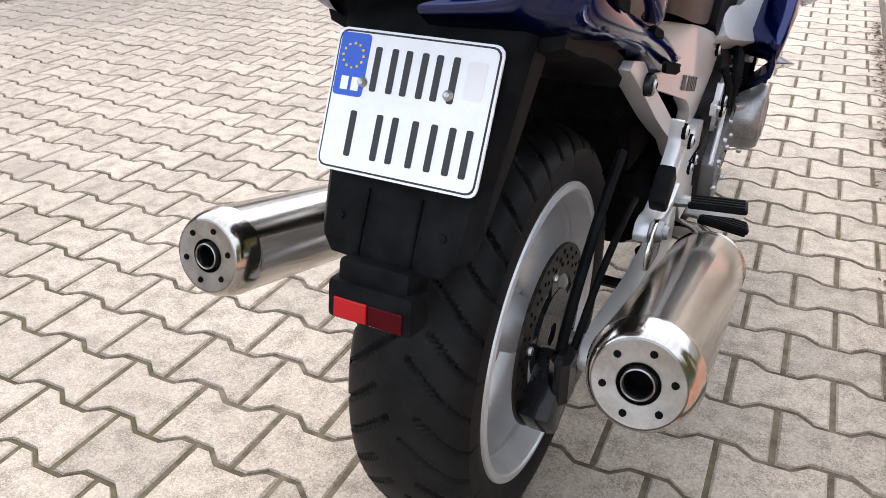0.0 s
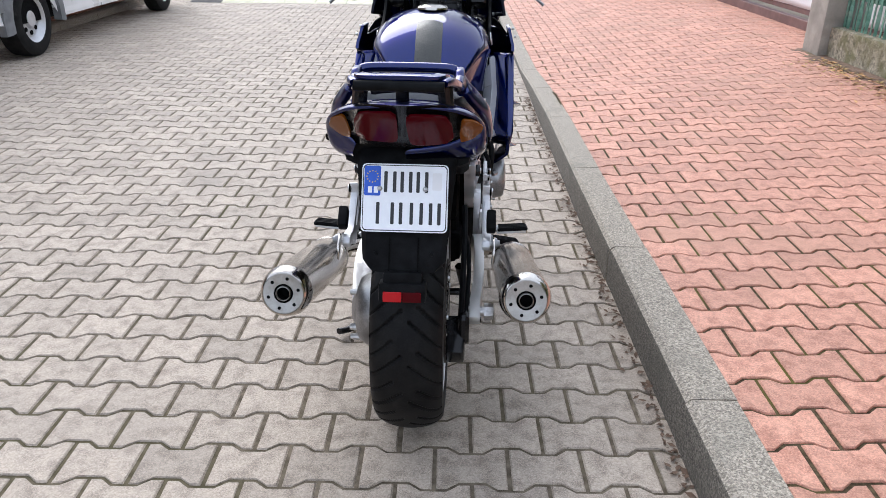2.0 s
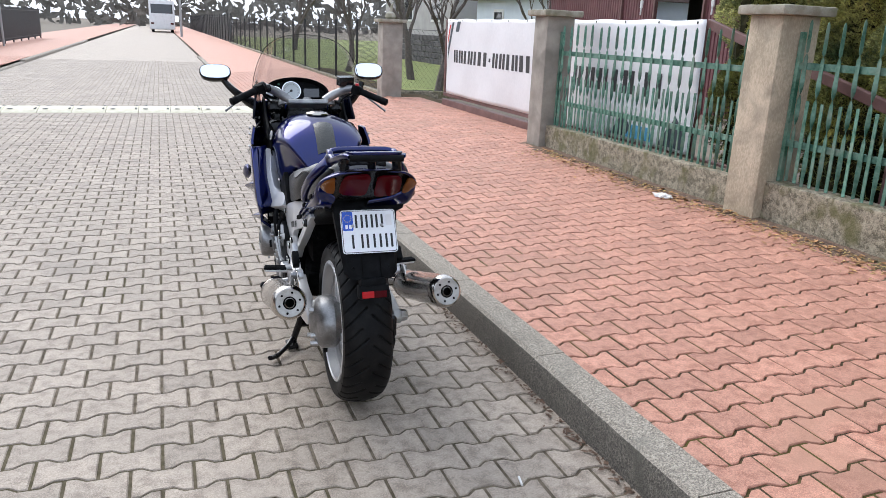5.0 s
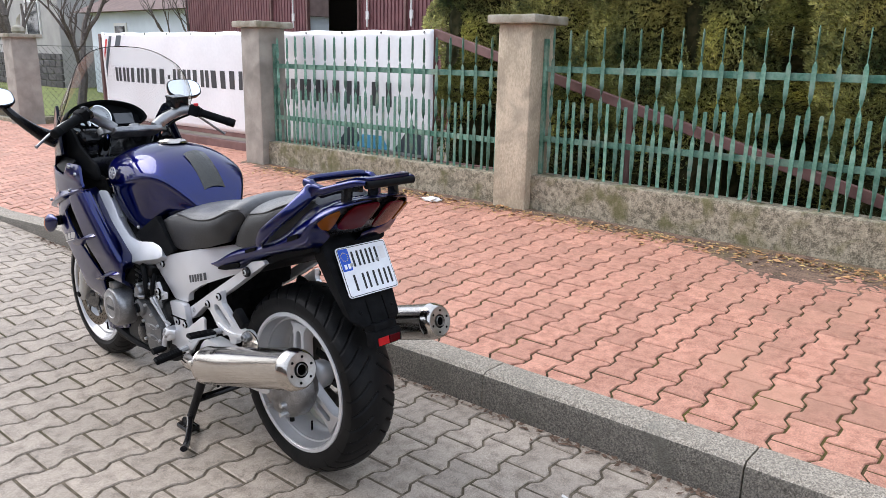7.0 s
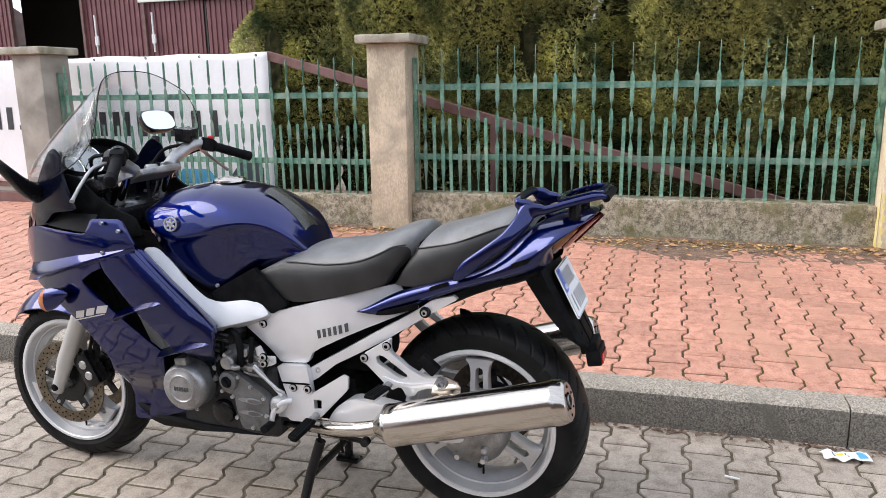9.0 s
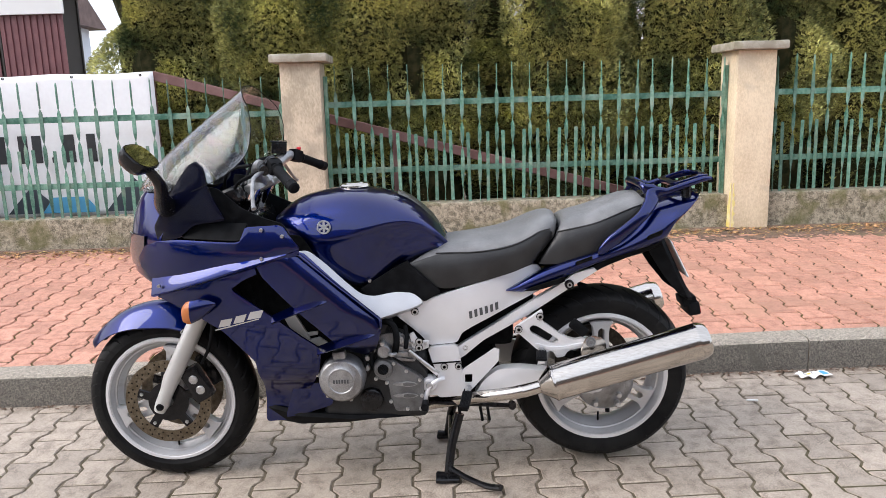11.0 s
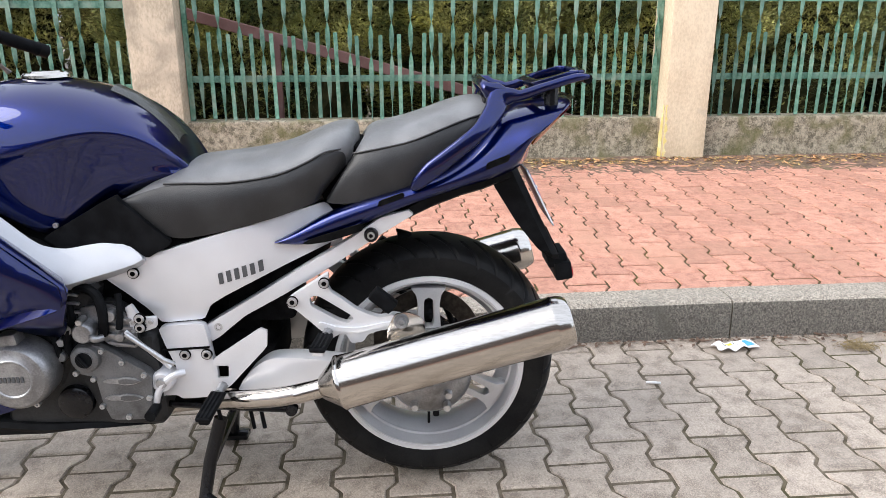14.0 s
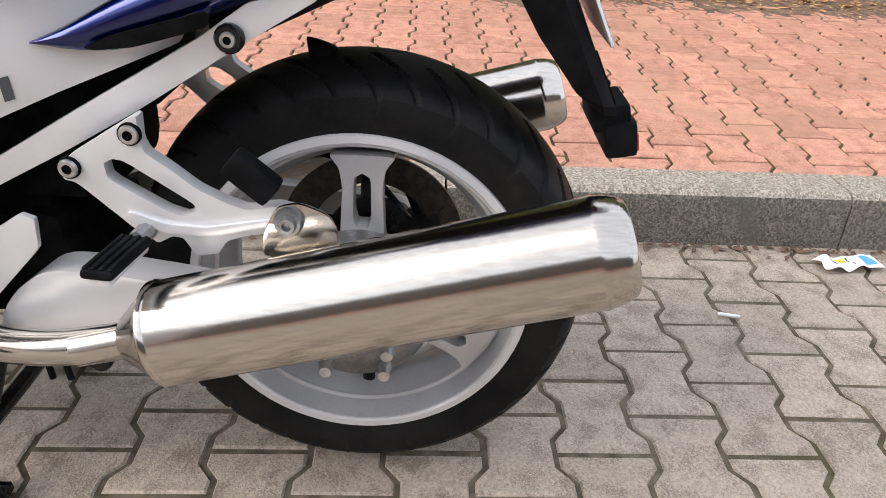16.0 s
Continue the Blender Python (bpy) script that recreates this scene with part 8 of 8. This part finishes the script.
    foot = [(sx * 0.205, 1.435, 0.995), (sx * 0.265, 1.425, 1.025), (sx * (0.320 + out * 0.6), 1.398, 1.085), (sx * (0.345 + out), 1.412 if sx < 0 else 1.398, 1.135)]
    tube(bm, curve_pts(foot, 4), [0.034, 0.033, 0.031, 0.029, 0.026, 0.023, 0.021, 0.019, 0.017, 0.016, 0.015, 0.015, 0.015], 14)
    mirror = part("mirror_stalk", bm, GLOSS_BLACK, bike, "black mirror stalk")
    mm2 = Matrix.Translation((sx * (0.382 + out), 1.412 if sx < 0 else 1.410, 1.172 if sx < 0 else 1.194)) @ Matrix.Rotation(radians(0 if sx < 0 else -10), 4, "Z") @ Matrix.Rotation(radians(-44 if sx < 0 else -36), 4, "X")
    bm = bmesh.new()
    rings = []
    for y, s in ((-0.004, 0.97), (0.0, 1.0), (0.02, 0.94), (0.04, 0.70), (0.05, 0.3)):
        rings.append([bm.verts.new(mm2 @ Vector((0.077 * s * abs(math.cos(a)) ** 0.7 * math.copysign(1, math.cos(a)), y, 0.048 * s * abs(math.sin(a)) ** 0.7 * math.copysign(1, math.sin(a))))) for a in (2 * math.pi * (k + 0.5) / 32 for k in range(32))])
    skin(bm, rings, True, True)
    sh = part("mirror_shell", bm, GLOSS_BLACK, mirror, "black oval mirror shell")
    bm = bmesh.new()
    bm.faces.new([bm.verts.new(mm2 @ Vector((0.071 * abs(math.cos(a)) ** 0.7 * math.copysign(1, math.cos(a)), -0.0055, 0.043 * abs(math.sin(a)) ** 0.7 * math.copysign(1, math.sin(a))))) for a in (2 * math.pi * (k + 0.5) / 32 for k in range(32))])
    part("mirror_glass", bm, MIRROR, sh, smooth=0)

# front mudguard
bm = bmesh.new()
rings = []
for k in range(15):
    t = k / 14
    a = radians(37 + 83 * t)
    R = 0.338 + 0.006 * math.sin(t * math.pi)
    wd = 0.094 * (0.50 + 0.50 * min(1.0, t / 0.35))
    skirt = 0.030 + 0.050 * max(0.0, min(1.0, (t - 0.05) / 0.5))
    ring = []
    for s in np.linspace(-1, 1, 11):
        s = float(s)
        rr = R + 0.012 - skirt * (max(0.0, abs(s) - 0.25) / 0.75) ** 1.25
        ring.append(bm.verts.new((wd * s, AXLE_F[0] + rr * math.cos(a), AXLE_F[1] + rr * math.sin(a))))
    rings.append(ring)
skin(bm, rings, False)
subsurf(part("front_mudguard", shell(bm, 0.004, 0), BLUE, bike, "deep blue front mudguard", smooth=60), 1)
bolts([(1.462, 0.545, 0.096)], 0.010, 0.012)

# centre stand
bm = bmesh.new()
for sx in (-1, 1):
    tube(bm, [(sx * 0.115, 0.515, 0.225), (sx * 0.135, 0.545, 0.12), (sx * 0.165, 0.560, 0.025)], [0.017, 0.016, 0.015], 12)
    box(bm, (sx * 0.17, 0.562, 0.010), (0.05, 0.085, 0.018), 0.004, Matrix.Rotation(radians(8 * sx), 4, "Y"))
    tube(bm, [(sx * 0.165, 0.52, 0.015), (sx * 0.165, 0.60, 0.022)], 0.010, 8)
tube(bm, [(-0.14, 0.545, 0.11), (0.14, 0.545, 0.11)], 0.013, 10)
tube(bm, curve_pts([(-0.165, 0.555, 0.045), (-0.20, 0.50, 0.026), (-0.25, 0.43, 0.018), (-0.285, 0.385, 0.030)], 4), [0.011] * 8 + [0.013] * 5, 10, True, 0.8)
part("centre_stand", bm, GLOSS_BLACK, bike, "black tubular centre stand with a foot lever")
bm = bmesh.new()
tube(bm, curve_pts([(-0.15, 0.62, 0.285), (-0.16, 0.50, 0.280), (-0.165, 0.36, 0.272), (-0.175, 0.33, 0.275)]), 0.008, 10)
lathe(bm, [(0.0, -0.022), (0.012, -0.022), (0.014, -0.016), (0.014, 0.0)], Matrix.Translation((-0.160, 0.335, 0.273)), 14)
part("side_stand", bm, GLOSS_BLACK, bike, "folded black side stand")
for y in (0.42, 0.445, 0.52):
    bm = bmesh.new()
    tube(bm, [(-0.12, y, 0.27), (-0.125, y - 0.01, 0.20)], 0.005, 6)
    part("breather_hose", bm, BLACK, bike)

# ---- interlocking pavers, each a stone of its own ----
HALF, PITCH, COURSE = 0.0918, 0.194, 0.142
PAVER = [(-HALF, -0.0788), (-0.066, -0.0788), (-0.034, -0.0538), (0.034, -0.0538), (0.066, -0.0788), (HALF, -0.0788),
         (HALF, 0.0788), (0.066, 0.0788), (0.034, 0.0538), (-0.034, 0.0538), (-0.066, 0.0788), (-HALF, 0.0788)]


def clipped(poly, x, keep_less):
    out = []
    for i, p in enumerate(poly):
        q = poly[(i + 1) % len(poly)]
        a, b = (p[0] <= x) == keep_less, (q[0] <= x) == keep_less
        if a:
            out.append(p)
        if a != b:
            t = (x - p[0]) / (q[0] - p[0])
            out.append((x, p[1] + t * (q[1] - p[1])))
    return out


def paver_data(poly):
    """Vertices and faces of a stone whose worn top lies at z = 0."""
    cx, cy = sum(p[0] for p in poly) / len(poly), sum(p[1] for p in poly) / len(poly)
    top = [(cx + (x - cx) * 0.953, cy + (y - cy) * 0.945, 0.0) for x, y in poly]
    mid = [(x, y, -0.0040) for x, y in poly]
    low = [(x, y, -0.018) for x, y in poly]
    n = len(poly)
    faces = [tuple(range(n))]
    for k in (0, n):
        faces += [(k + i, k + n + i, k + n + (i + 1) % n, k + (i + 1) % n) for i in range(n)]
    return top + mid + low, faces


mesh_cache = {}


def paver_mesh(poly, mat, key):
    if key not in mesh_cache:
        v, f = paver_data(poly)
        me = bpy.data.meshes.new("paver")
        me.from_pydata(v, [], f)
        me.materials.append(mat)
        mesh_cache[key] = me
    return mesh_cache[key]


def lay(parent, mat, mat_far, x_lo, x_hi, y_lo, y_hi, zf, near, phase, label):
    """Lays courses of stones between the given edges: those in the near stretch as parts, the rest joined."""
    rnd = random.Random(11)
    verts, faces = [], []
    j0, j1 = round((y_lo - 0.545) / COURSE), round((y_hi - 0.545) / COURSE)
    for j in range(j0, j1):
        y = 0.553 + COURSE * j
        xs = phase + (0.0 if j % 2 == 0 else PITCH / 2)
        for k in range(math.floor((x_lo - xs) / PITCH) - 1, math.ceil((x_hi - xs) / PITCH) + 1):
            x = xs + PITCH * (k + 0.5)
            if x + HALF <= x_lo + 0.02 or x - HALF >= x_hi - 0.02:
                continue
            poly, key = PAVER, (mat.name, "whole")
            if x - HALF < x_lo:
                poly, key = clipped(PAVER, x_lo - x, False), (mat.name, "lo", j % 2)
            elif x + HALF > x_hi:
                poly, key = clipped(PAVER, x_hi - x, True), (mat.name, "hi", j % 2, x_hi)
            if len(poly) < 3:
                continue
            dz = max(-0.0014, min(0.0014, rnd.gauss(0, 0.0008)))
            tx, ty = rnd.gauss(0, 0.0045), rnd.gauss(0, 0.0045)
            sx = (zf(x + 0.08, y) - zf(x - 0.08, y)) / 0.16
            sy = (zf(x, y + 0.06) - zf(x, y - 0.06)) / 0.12
            z = zf(x, y) + dz
            if near[0] < x < near[1] and near[2] < y < near[3]:
                o = new("paver", paver_mesh(poly, mat, key))
                o.parent = parent
                o.location, o.rotation_euler = (x, y, z), (math.atan(sy) + tx, -math.atan(sx) - ty, 0)
            else:
                v, f = paver_data(poly)
                b = len(verts)
                verts += [(x + a, y + c, z + d + (sx + ty) * a + (sy + tx) * c) for a, c, d in v]
                faces += [tuple(b + i for i in q) for q in f]
    me = bpy.data.meshes.new("pavers")
    me.from_pydata(verts, [], faces)
    me.materials.append(mat_far)
    o = new("pavers", me)
    o.parent = parent
    tagged(o, label, kind="stuff")


lay(road, PAVER_GREY, PAVER_GREY_FAR, -4.71, KERB_X + 0.02, -5.95, 26.6, fall, (-1.25, 0.42, -0.62, 3.0), 0.031, "grey interlocking pavers farther along the street")
for y_from, y_to, x_end in ((-5.95, 5.941, WALL_X + 0.04), (5.941, 11.337, 3.38), (11.337, 20.2, WALL_X + 0.04)):
    lay(pavement, PAVER_RED, PAVER_RED_FAR, KERB_X + KERB_W + 0.003, x_end, y_from, y_to, walk_z, (0.4, 2.5, -1.05, 2.35), 0.05, "red interlocking pavers farther along the pavement")
lay(left_walk, PAVER_RED, PAVER_RED_FAR, -6.95, -4.88, 6.0, 26.0, lambda x, y: 0.098, (0, 0, 0, 0), 0.0, "red interlocking pavers across the street")
